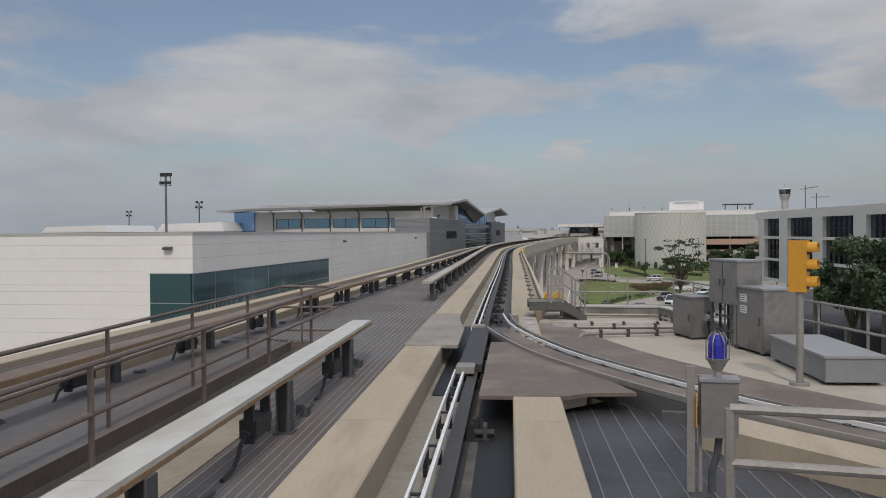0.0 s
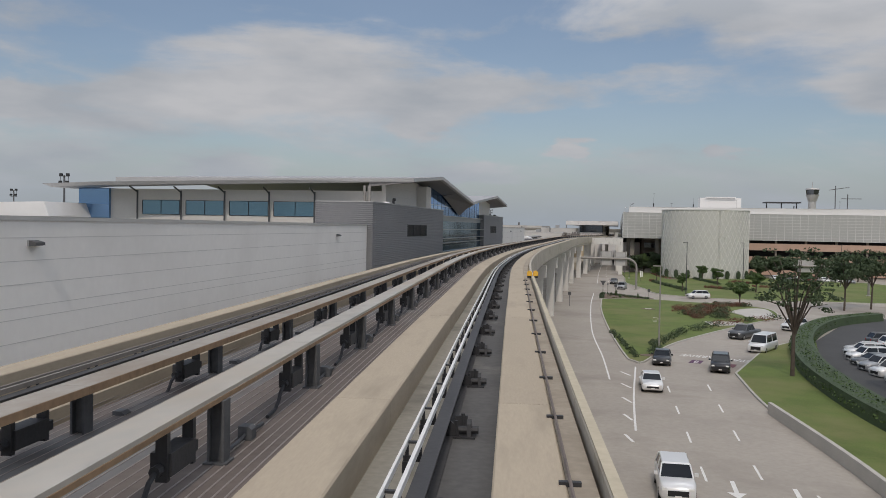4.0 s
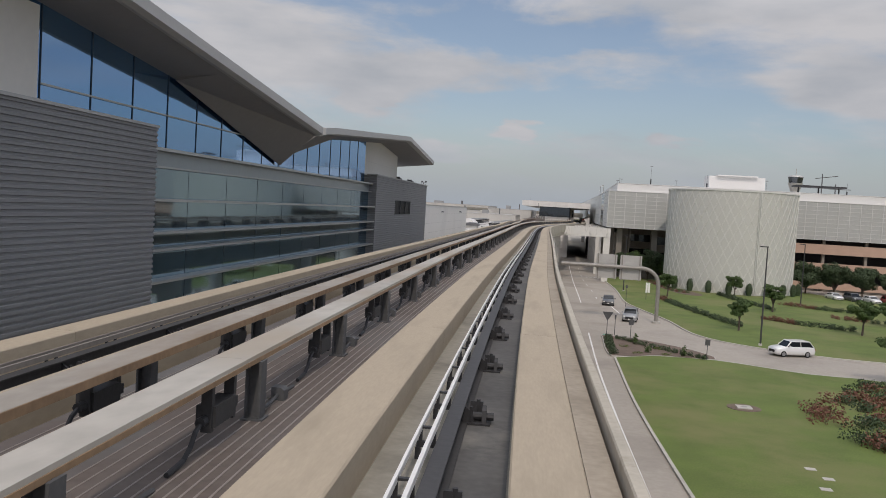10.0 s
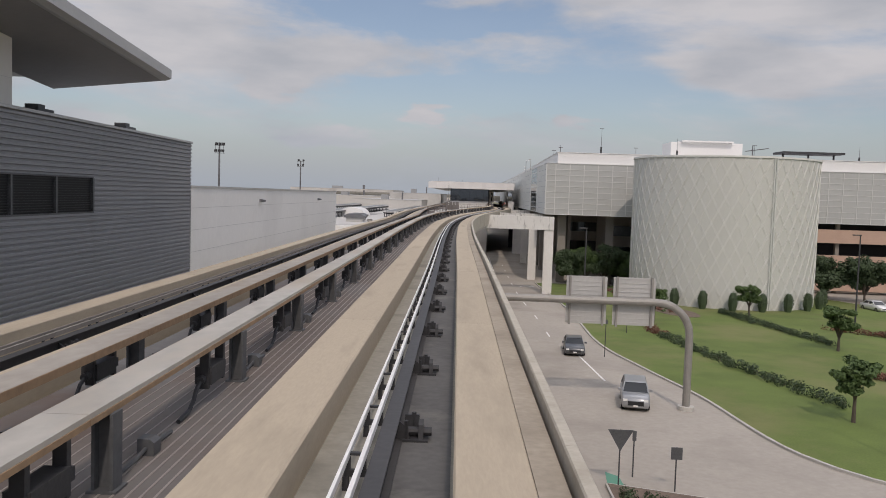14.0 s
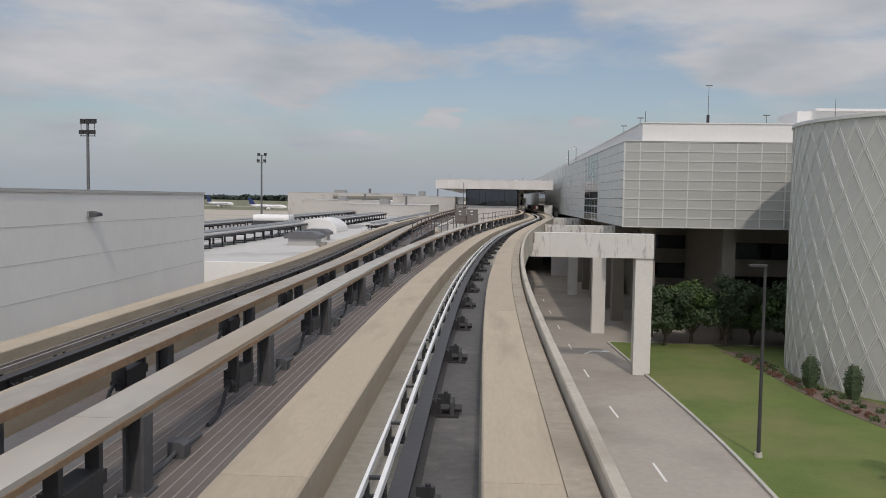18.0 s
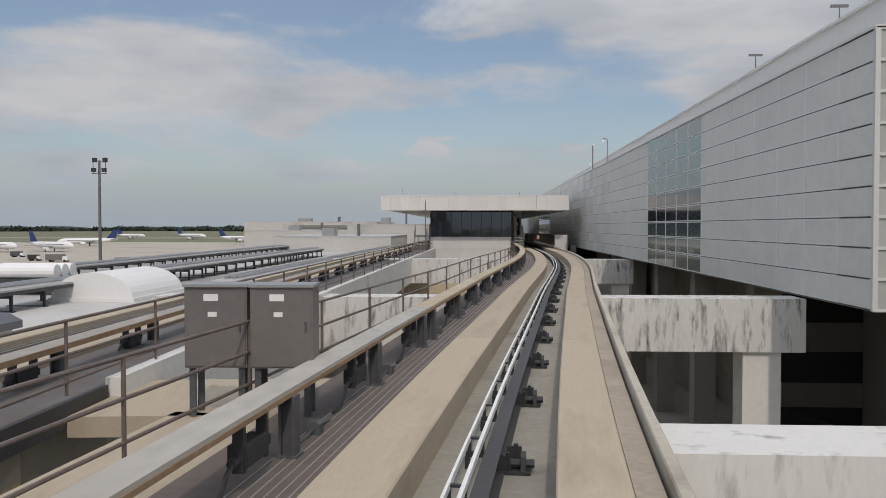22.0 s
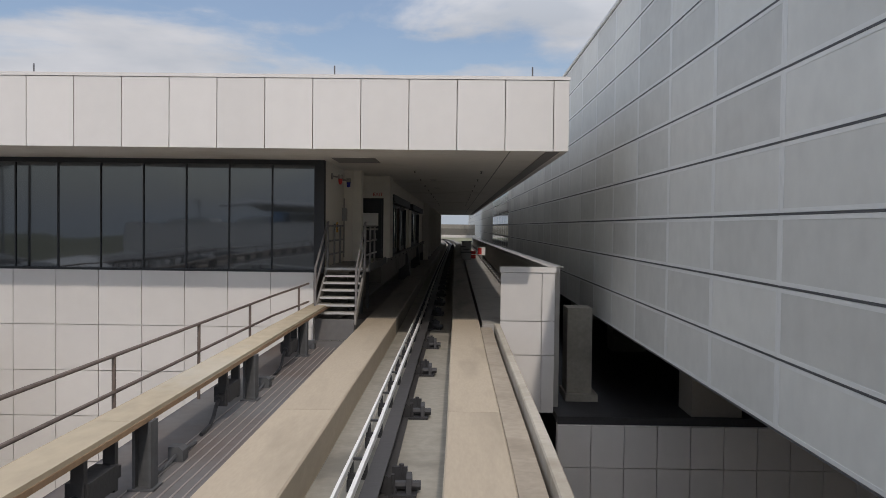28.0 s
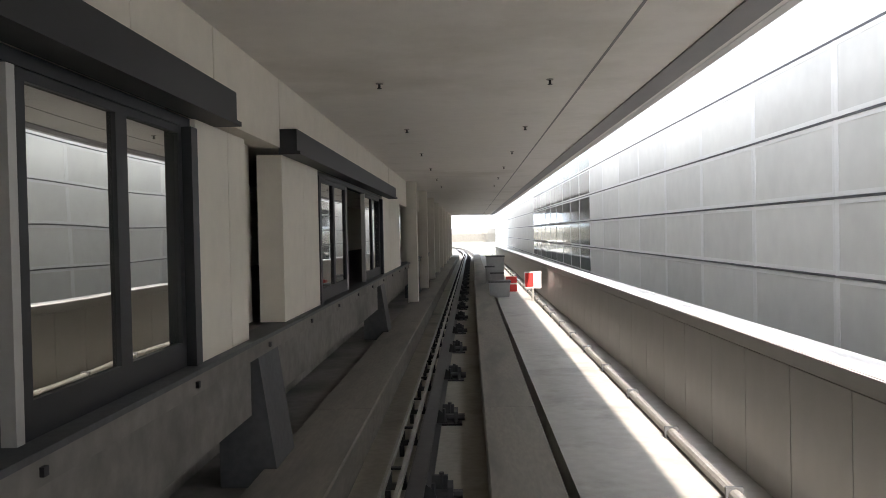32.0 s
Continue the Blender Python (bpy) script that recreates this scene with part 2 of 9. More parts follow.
M_DECKB = mat("brown_walkway_deck", (0.125, 0.10, 0.085), 0.75, vary=0.25, scale=0.35, fine=6, stain=(0.145, 0.135, 0.125), stain_scale=0.2, stain_at=0.54)
M_LINE = plain("deck_seam_steel", (0.30, 0.265, 0.235), 0.6, 0.2)
M_COVER = mat("grey_cover_board", (0.405, 0.38, 0.335), 0.65, vary=0.2, scale=0.35, fine=4, stain=(0.33, 0.26, 0.18), stain_scale=0.25, stain_at=0.54, stretch=(1, 0.5, 1))
M_COVERP = mat("pale_cover_board", (0.50, 0.49, 0.45), 0.6, vary=0.16, scale=0.5, fine=5, stain=(0.38, 0.33, 0.25), stain_scale=0.4, stain_at=0.57, stretch=(1, 0.5, 1))
M_RUST = mat("rusty_cover_edge", (0.27, 0.175, 0.10), 0.8, vary=0.3, scale=0.8, fine=8)
M_STEELD = mat("dark_painted_steel", (0.055, 0.055, 0.057), 0.6, 0.2, vary=0.25, scale=2, fine=20)
M_BRACKET = mat("black_bracket", (0.03, 0.03, 0.032), 0.6, vary=0.3, scale=2, fine=18)
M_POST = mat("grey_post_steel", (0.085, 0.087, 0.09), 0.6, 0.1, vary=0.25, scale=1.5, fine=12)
M_RAILD = mat("grimy_power_rail_cover", (0.24, 0.21, 0.185), 0.6, vary=0.2, scale=1.5, fine=9)
M_RAILW = mat("white_power_rail_cover", (0.74, 0.73, 0.70), 0.5, vary=0.08, scale=1.5, fine=9)
M_IBEAM = mat("guide_beam_steel", (0.05, 0.047, 0.046), 0.6, 0.1, vary=0.25, scale=0.6, fine=9)
M_GALV = mat("weathered_galvanised_steel", (0.30, 0.285, 0.26), 0.55, 0.35, vary=0.2, scale=2, fine=18)
M_PIPE = mat("brown_handrail_paint", (0.16, 0.125, 0.105), 0.6, 0.2, vary=0.25, scale=1.5, fine=14)
M_YELLOW = mat("yellow_paint", (0.75, 0.42, 0.05), 0.55, vary=0.12, scale=2, fine=15)
M_WALLW = mat("white_metal_wall", (0.80, 0.78, 0.74), 0.6, vary=0.035, scale=0.15, fine=2.5, bump=0.04, stain=(0.73, 0.71, 0.67), stain_scale=0.12, stain_at=0.55)
M_SEAM = plain("wall_seam", (0.58, 0.565, 0.535), 0.8)
M_CAP = mat("parapet_cap_metal", (0.50, 0.49, 0.47), 0.5, 0.3, vary=0.06)
M_CORR = mat("grey_ribbed_cladding", (0.235, 0.237, 0.245), 0.55, 0.1, vary=0.07, scale=0.2, fine=2, bump=0.03)
M_LOUVRE_SHADE = plain("dark_louvre", (0.018, 0.018, 0.02), 0.6, 0.3)
M_ROOFW = mat("light_roof_membrane", (0.50, 0.485, 0.455), 0.8, vary=0.08, scale=0.12, fine=1.5, stain=(0.33, 0.315, 0.29), stain_scale=0.1, stain_at=0.58)
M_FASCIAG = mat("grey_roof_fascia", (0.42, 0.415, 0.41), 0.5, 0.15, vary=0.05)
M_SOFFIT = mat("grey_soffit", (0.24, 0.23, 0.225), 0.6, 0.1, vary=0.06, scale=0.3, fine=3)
M_STUCCO = mat("pale_upper_wall", (0.68, 0.655, 0.61), 0.7, vary=0.04, scale=0.2, fine=3)
M_FRAMED = plain("dark_window_frame", (0.028, 0.03, 0.033), 0.5, 0.4)
M_FRAMEL = plain("light_aluminium", (0.42, 0.43, 0.43), 0.4, 0.6)
M_PALE = mat("pale_panel_margin", (0.72, 0.725, 0.70), 0.5, 0.1, vary=0.06, scale=0.4, fine=5)
M_PANEL = mat("terminal_glass_panel", (0.55, 0.55, 0.515), 0.5, 0.1, vary=0.09, scale=0.5, fine=3, bump=0.02, per_piece=0.05, spec=0.6)
M_PANELF = mat("terminal_screen_panel", (0.40, 0.405, 0.385), 0.6, 0.1, vary=0.04, scale=0.25, fine=3, bump=0.02, per_piece=0.02)
M_GRID = mat("terminal_grid_bar", (0.60, 0.60, 0.575), 0.5, 0.1, vary=0.06, scale=0.4, fine=5)
M_TOPW = mat("terminal_roof_band", (0.70, 0.69, 0.67), 0.65, vary=0.04, scale=0.2, fine=3)
M_CYL = mat("pale_lattice_cladding", (0.52, 0.52, 0.48), 0.6, vary=0.04, scale=0.2, fine=3)
M_CYLBAR = mat("lattice_rib", (0.66, 0.66, 0.62), 0.55, vary=0.04)
M_GARAGE = mat("salmon_garage_concrete", (0.48, 0.33, 0.25), 0.85, vary=0.08)
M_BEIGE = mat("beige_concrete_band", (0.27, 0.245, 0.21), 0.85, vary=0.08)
M_STWHITE = mat("station_white_panel", (0.66, 0.64, 0.61), 0.55, vary=0.035, scale=0.3, fine=3, bump=0.03, per_piece=0.015)
M_STWALL = mat("station_cream_wall", (0.74, 0.695, 0.61), 0.75, vary=0.06, scale=0.4, fine=5)
M_CEIL = mat("station_ceiling", (0.79, 0.76, 0.71), 0.85, vary=0.05, scale=0.3, fine=4, stain=(0.64, 0.61, 0.55), stain_scale=0.35, stain_at=0.58)
M_STFLOOR = mat("station_dark_floor", (0.22, 0.205, 0.185), 0.8, vary=0.25, scale=0.5, fine=6, stain=(0.12, 0.113, 0.10), stain_scale=0.5, stain_at=0.54)
M_RAILG = mat("grey_rail_paint", (0.22, 0.205, 0.20), 0.5, 0.3, vary=0.15, scale=1.5, fine=14)
M_SFLOOR = mat("grey_station_floor", (0.36, 0.345, 0.315), 0.75, vary=0.14, scale=0.5, fine=6, stain=(0.22, 0.21, 0.19), stain_scale=0.7, stain_at=0.58)
M_METALW = mat("grey_parapet_panel", (0.42, 0.405, 0.375), 0.45, 0.2, vary=0.08, scale=0.4, fine=3)
M_ASPHALT = mat("asphalt", (0.06, 0.06, 0.06), 0.9, vary=0.2, scale=0.2, fine=6)
M_ROAD = mat("concrete_road", (0.36, 0.325, 0.28), 0.9, vary=0.12, scale=0.12, fine=3, stain=(0.27, 0.24, 0.205), stain_scale=0.1, stain_at=0.56)
M_PAINT = mat("road_paint", (0.72, 0.71, 0.68), 0.7, vary=0.12, scale=1.2, fine=8)
M_KERB = mat("kerb_concrete", (0.46, 0.44, 0.40), 0.9, vary=0.12)
M_GRASS = mat("lawn", (0.108, 0.15, 0.032), 0.95, vary=0.3, scale=0.3, fine=9, stain=(0.165, 0.17, 0.06), stain_scale=0.11, stain_at=0.53, bump=0.6)
M_FIELD = mat("airfield_grass", (0.15, 0.15, 0.085), 0.95, vary=0.2, scale=0.02, fine=0.3)
M_APRON = mat("apron_concrete", (0.42, 0.375, 0.31), 0.9, vary=0.1, scale=0.03, fine=0.4, stain=(0.32, 0.285, 0.235), stain_scale=0.03, stain_at=0.55)
M_MULCH = mat("mulch_bed", (0.15, 0.11, 0.085), 0.95, vary=0.35, scale=1.2, fine=9, bump=0.6)
M_LEAF = mat("leaf_green", (0.062, 0.105, 0.028), 0.75, vary=0.35, scale=0.7, fine=6)
M_LEAFD = mat("dark_leaf", (0.045, 0.072, 0.03), 0.75, vary=0.35, scale=0.7, fine=6)
M_LEAFR = mat("reddish_shrub", (0.16, 0.07, 0.045), 0.8, vary=0.35, scale=1.2, fine=7)
M_BARK = mat("bark", (0.09, 0.07, 0.055), 0.9, vary=0.3, scale=2, fine=14, bump=0.6)
M_TYRE = plain("tyre_rubber", (0.015, 0.015, 0.015), 0.85)
M_RIM = plain("wheel_rim", (0.35, 0.35, 0.36), 0.35, 0.8)
M_CARGLASS = plain("car_glass", (0.012, 0.015, 0.018), 0.08)
M_LAMPW = plain("headlight_lens", (0.75, 0.75, 0.72), 0.15)
M_LAMPR = plain("tail_light_lens", (0.45, 0.02, 0.02), 0.2)
M_RED = mat("red_paint", (0.55, 0.03, 0.025), 0.5, vary=0.1)
M_BLUE = plain("blue_beacon_lens", (0.03, 0.035, 0.32), 0.15)
M_BLACK = plain("black_plastic", (0.012, 0.012, 0.013), 0.6)
M_SIGNY = mat("amber_signal_housing", (0.62, 0.30, 0.03), 0.5, vary=0.08, scale=2)
M_WHITEP = mat("white_paint", (0.78, 0.77, 0.75), 0.5, vary=0.04, scale=1)
M_BROWNBOX = mat("brown_steel_cabinet", (0.19, 0.175, 0.165), 0.5, 0.3, vary=0.12, scale=1, fine=8)
M_GREYBOX = mat("grey_steel_cabinet", (0.33, 0.335, 0.335), 0.45, 0.4, vary=0.08, scale=1, fine=8)
M_SIGNBACK = mat("sign_back_aluminium", (0.50, 0.49, 0.47), 0.5, 0.3, vary=0.06, scale=0.8, fine=6)
M_MASTGREY = mat("mast_steel", (0.16, 0.16, 0.165), 0.5, 0.5, vary=0.1)


def glass(name, tint, coat, rough=0.03, mirror=0.6):
    """Coated facade glass: a tinted mirror over a dark pane, with slight waviness."""
    m = bpy.data.materials.new(name)
    m.use_nodes = True
    n, l = m.node_tree.nodes, m.node_tree.links
    b = n["Principled BSDF"]
    b.inputs["Base Color"].default_value, b.inputs["Roughness"].default_value = (*tint, 1), 0.1
    gl, mx = n.new("ShaderNodeBsdfGlossy"), n.new("ShaderNodeMixShader")
    gl.inputs["Color"].default_value, gl.inputs["Roughness"].default_value = (*coat, 1), rough
    mx.inputs["Fac"].default_value = mirror
    tc, nz, bp = n.new("ShaderNodeTexCoord"), n.new("ShaderNodeTexNoise"), n.new("ShaderNodeBump")
    nz.inputs["Scale"].default_value, nz.inputs["Detail"].default_value = 0.5, 1
    bp.inputs["Strength"].default_value, bp.inputs["Distance"].default_value = 0.12, 0.05
    l.new(tc.outputs["Object"], nz.inputs["Vector"]), l.new(nz.outputs["Fac"], bp.inputs["Height"])
    l.new(bp.outputs[0], gl.inputs["Normal"])
    l.new(b.outputs[0], mx.inputs[1]), l.new(gl.outputs[0], mx.inputs[2]), l.new(mx.outputs[0], n["Material Output"].inputs["Surface"])
    return m


M_GLGREEN = glass("green_facade_glass", (0.012, 0.040, 0.055), (0.30, 0.52, 0.66), 0.1, 0.45)
M_GLCURT = glass("blue_grey_curtain_glass", (0.03, 0.06, 0.08), (0.38, 0.54, 0.66), 0.05, 0.55)
M_GLBLUE = glass("blue_facade_glass", (0.01, 0.05, 0.11), (0.30, 0.52, 0.85), 0.03, 0.62)
M_GLDARK = glass("dark_window_glass", (0.010, 0.012, 0.015), (0.45, 0.5, 0.55), 0.03, 0.16)
M_GLTERM = glass("terminal_window_glass", (0.10, 0.125, 0.125), (0.55, 0.62, 0.62), 0.05, 0.35)
M_GLDOOR = glass("platform_door_glass", (0.06, 0.058, 0.05), (0.85, 0.85, 0.8), 0.01, 0.6)

# ---- building helpers ----
def bx(bm, x0, y0, z0, x1, y1, z1):
    """An axis-aligned box into bm."""
    v = [bm.verts.new((x, y, z)) for z in (z0, z1) for y in (y0, y1) for x in (x0, x1)]
    for q in ((0, 2, 3, 1), (4, 5, 7, 6), (0, 1, 5, 4), (2, 6, 7, 3), (0, 4, 6, 2), (1, 3, 7, 5)):
        bm.faces.new([v[i] for i in q])


def obx(bm, c, half, yaw):
    """A box about c with half sizes, turned by yaw degrees."""
    m = Matrix.Translation(c) @ Matrix.Rotation(radians(yaw), 4, "Z")
    v = [bm.verts.new(m @ Vector((sx * half[0], sy * half[1], sz * half[2]))) for sz in (-1, 1) for sy in (-1, 1) for sx in (-1, 1)]
    for q in ((0, 2, 3, 1), (4, 5, 7, 6), (0, 1, 5, 4), (2, 6, 7, 3), (0, 4, 6, 2), (1, 3, 7, 5)):
        bm.faces.new([v[i] for i in q])


def rod(bm, a, b, r, n=8, r2=None):
    """A round bar from a to b, with caps."""
    a, b = Vector(a), Vector(b)
    d = (b - a).normalized()
    u = d.orthogonal().normalized()
    w = d.cross(u)
    r2 = r if r2 is None else r2
    ring = lambda c, q: [bm.verts.new(c + q * (math.cos(2 * math.pi * i / n) * u + math.sin(2 * math.pi * i / n) * w)) for i in range(n)]
    p, q = ring(a, r), ring(b, r2)
    for i in range(n):
        bm.faces.new((p[i], p[(i + 1) % n], q[(i + 1) % n], q[i]))
    bm.faces.new(p[::-1]), bm.faces.new(q)


def tube(bm, pts, r, n=8):
    for a, b in zip(pts, pts[1:]):
        rod(bm, a, b, r, n)


def hose(bm, pts, r, n=8):
    """One joined round bar that follows a row of points."""
    pts = [Vector(p) for p in pts]
    rings = []
    for i, p in enumerate(pts):
        d = (pts[min(i + 1, len(pts) - 1)] - pts[max(i - 1, 0)]).normalized()
        u = Vector((0, 0, 1)).cross(d)
        u = u.normalized() if u.length > 1e-3 else Vector((1, 0, 0))
        w = d.cross(u)
        rings.append([p + r * (math.cos(2 * math.pi * k / n) * u + math.sin(2 * math.pi * k / n) * w) for k in range(n)])
    strip(bm, rings)


def poly(bm, pts, z0, z1):
    """A prism over a plan polygon (counter-clockwise), from z0 to z1."""
    lo, hi = [bm.verts.new((x, y, z0)) for x, y in pts], [bm.verts.new((x, y, z1)) for x, y in pts]
    k = len(pts)
    for i in range(k):
        bm.faces.new((lo[i], lo[(i + 1) % k], hi[(i + 1) % k], hi[i]))
    bm.faces.new(hi), bm.faces.new(lo[::-1])


def strip(bm, rings, closed=True):
    """Skins rows of points that have the same count."""
    vs = [[bm.verts.new(p) for p in ring] for ring in rings]
    k = len(vs[0])
    for a, b in zip(vs, vs[1:]):
        for i in range(k if closed else k - 1):
            bm.faces.new((a[i], a[(i + 1) % k], b[(i + 1) % k], b[i]))
    if closed:
        bm.faces.new(vs[0][::-1]), bm.faces.new(vs[-1])


def mesh_of(name, bm, material):
    bmesh.ops.recalc_face_normals(bm, faces=bm.faces)
    me = bpy.data.meshes.new(name)
    bm.to_mesh(me)
    bm.free()
    for m in (material if isinstance(material, (list, tuple)) else [material]):
        me.materials.append(m)
    return me


def part(name, bm, material, parent=None, label="", at=None):
    """Links a bmesh as one mesh object, under a thing or a part."""
    ob = new(name, bm if isinstance(bm, bpy.types.Mesh) else mesh_of(name, bm, material))
    if parent:
        ob.parent = parent
    if at is not None:
        ob.matrix_basis = at
    if label:
        ob["label"] = label
    return ob


def thing(name, label, category, group="", kind="", at=None):
    ob = new(name)
    ob.empty_display_size = 0.2
    if at is not None:
        ob.matrix_basis = at
    return tagged(ob, label, category, group, kind)


def solid(name, bm, material, label, category, group="", kind="", at=None):
    return tagged(part(name, bm, material, None, "", at), label, category, group, kind)


def boxed(*dims):
    bm = bmesh.new()
    bx(bm, *dims)
    return bm


def smooth(ob):
    for f in ob.data.polygons:
        f.use_smooth = True
    return ob

def leaf_cloud(bm, centre, radii, n, size, rng, hollow=0.55):
    """Scatters small leaf quads through the outer shell of an ellipsoid."""
    for _ in range(n):
        while True:
            p = Vector((rng.uniform(-1, 1), rng.uniform(-1, 1), rng.uniform(-1, 1)))
            if hollow * hollow < p.length_squared < 1:
                break
        c = Vector(centre) + Vector((p.x * radii[0], p.y * radii[1], p.z * radii[2]))
        nrm = (p + 0.9 * Vector((rng.uniform(-1, 1), rng.uniform(-1, 1), rng.uniform(-0.4, 1)))).normalized()
        u = nrm.orthogonal().normalized()
        u.rotate(Matrix.Rotation(rng.uniform(0, 6.28), 3, nrm))
        v = nrm.cross(u)
        s = size * rng.uniform(0.6, 1.3)
        bm.faces.new([bm.verts.new(c + s * q) for q in (u * 0.9, v * 0.55 + u * 0.1, -u * 0.9, -v * 0.55 - u * 0.1)])


# ---- guideway ----
# centre of the right-hand track in plan, from behind the start to beyond the station
LINE = [(4.05, -35.0), (1.98, -20.0), (-0.72, -0.1), (-4.60, 28.4), (-8.3, 56.7), (-12.07, 85.1), (-15.70, 114.3), (-18.06, 143.8), (-19.40, 173.1),
        (-20.18, 202.1), (-20.91, 230.0), (-21.68, 257.8), (-21.96, 286.5), (-20.80, 316.1), (-18.17, 345.4), (-15.55, 371.1), (-14.47, 392.5),
        (-14.44, 411.0), (-14.62, 430.0), (-14.75, 445.0), (-14.85, 460.0), (-15.1, 500.0), (-15.4, 530.0), (-17.5, 560.0), (-24.0, 590.0), (-38.0, 618.0), (-58.0, 642.0)]
GROUND = -11.5


def spline(pts, step=0.5):
    out = []
    p = [Vector((*q, 0)) for q in pts]
    p = [2 * p[0] - p[1]] + p + [2 * p[-1] - p[-2]]
    for i in range(1, len(p) - 2):
        a, b, c, d = p[i - 1:i + 3]
        n = max(1, round((c - b).length / step))
        for k in range(n):
            t = k / n
            out.append(0.5 * (2 * b + (c - a) * t + (2 * a - 5 * b + 4 * c - d) * t * t + (3 * b - a - 3 * c + d) * t ** 3))
    out.append(p[-2])
    return out


class Track:
    """A plan curve walked by its length."""
    def __init__(self, pts, lift=0.0):
        self.lift = lift
        self.p = spline(pts)
        self.s = [0.0]
        for a, b in zip(self.p, self.p[1:]):
            self.s.append(self.s[-1] + (b - a).length)
        self.length = self.s[-1]

    def at(self, s, side=0.0, z=0.0):
        i = min(max(int(np.searchsorted(self.s, s)) - 1, 0), len(self.p) - 2)
        d = (self.p[i + 1] - self.p[i]).normalized()
        q = self.p[i] + d * (s - self.s[i])
        return Vector((q.x + side * d.y, q.y - side * d.x, z + self.lift))

    def yaw(self, s):
        a, b = self.at(s - 0.6), self.at(s + 0.6)
        return math.degrees(math.atan2(-(b.x - a.x), b.y - a.y))

    def s_of_y(self, y):
        ys = [q.y for q in self.p]
        return float(np.interp(y, ys, self.s))

    def sweep(self, bm, profile, s0, s1, step=3.0):
        """A closed section (side, z) carried from s0 to s1."""
        n = max(1, math.ceil((s1 - s0) / step))
        strip(bm, [[self.at(s0 + (s1 - s0) * k / n, a, z) for a, z in profile] for k in range(n + 1)])


def rect(a, z0, b, z1):
    return [(a, z0), (b, z0), (b, z1), (a, z1)]


MAIN = Track(LINE)
OTHER = Track([MAIN.at(s, -6.35 - 2.9 * max(0.0, min(1.0, (95 - MAIN.at(s).y) / 85)) ** 1.5).xy for s in np.arange(MAIN.s_of_y(-30), MAIN.s_of_y(290), 22.0)] +
              [(-28.5, 292.0), (-29.3, 310.0), (-30.2, 335.0), (-30.6, 365.0), (-30.6, 395.0), (-30.6, 425.0), (-30.6, 470.0), (-30.6, 530.0), (-33.0, 560.0), (-40.0, 590.0)], -0.12)
SY = MAIN.s_of_y


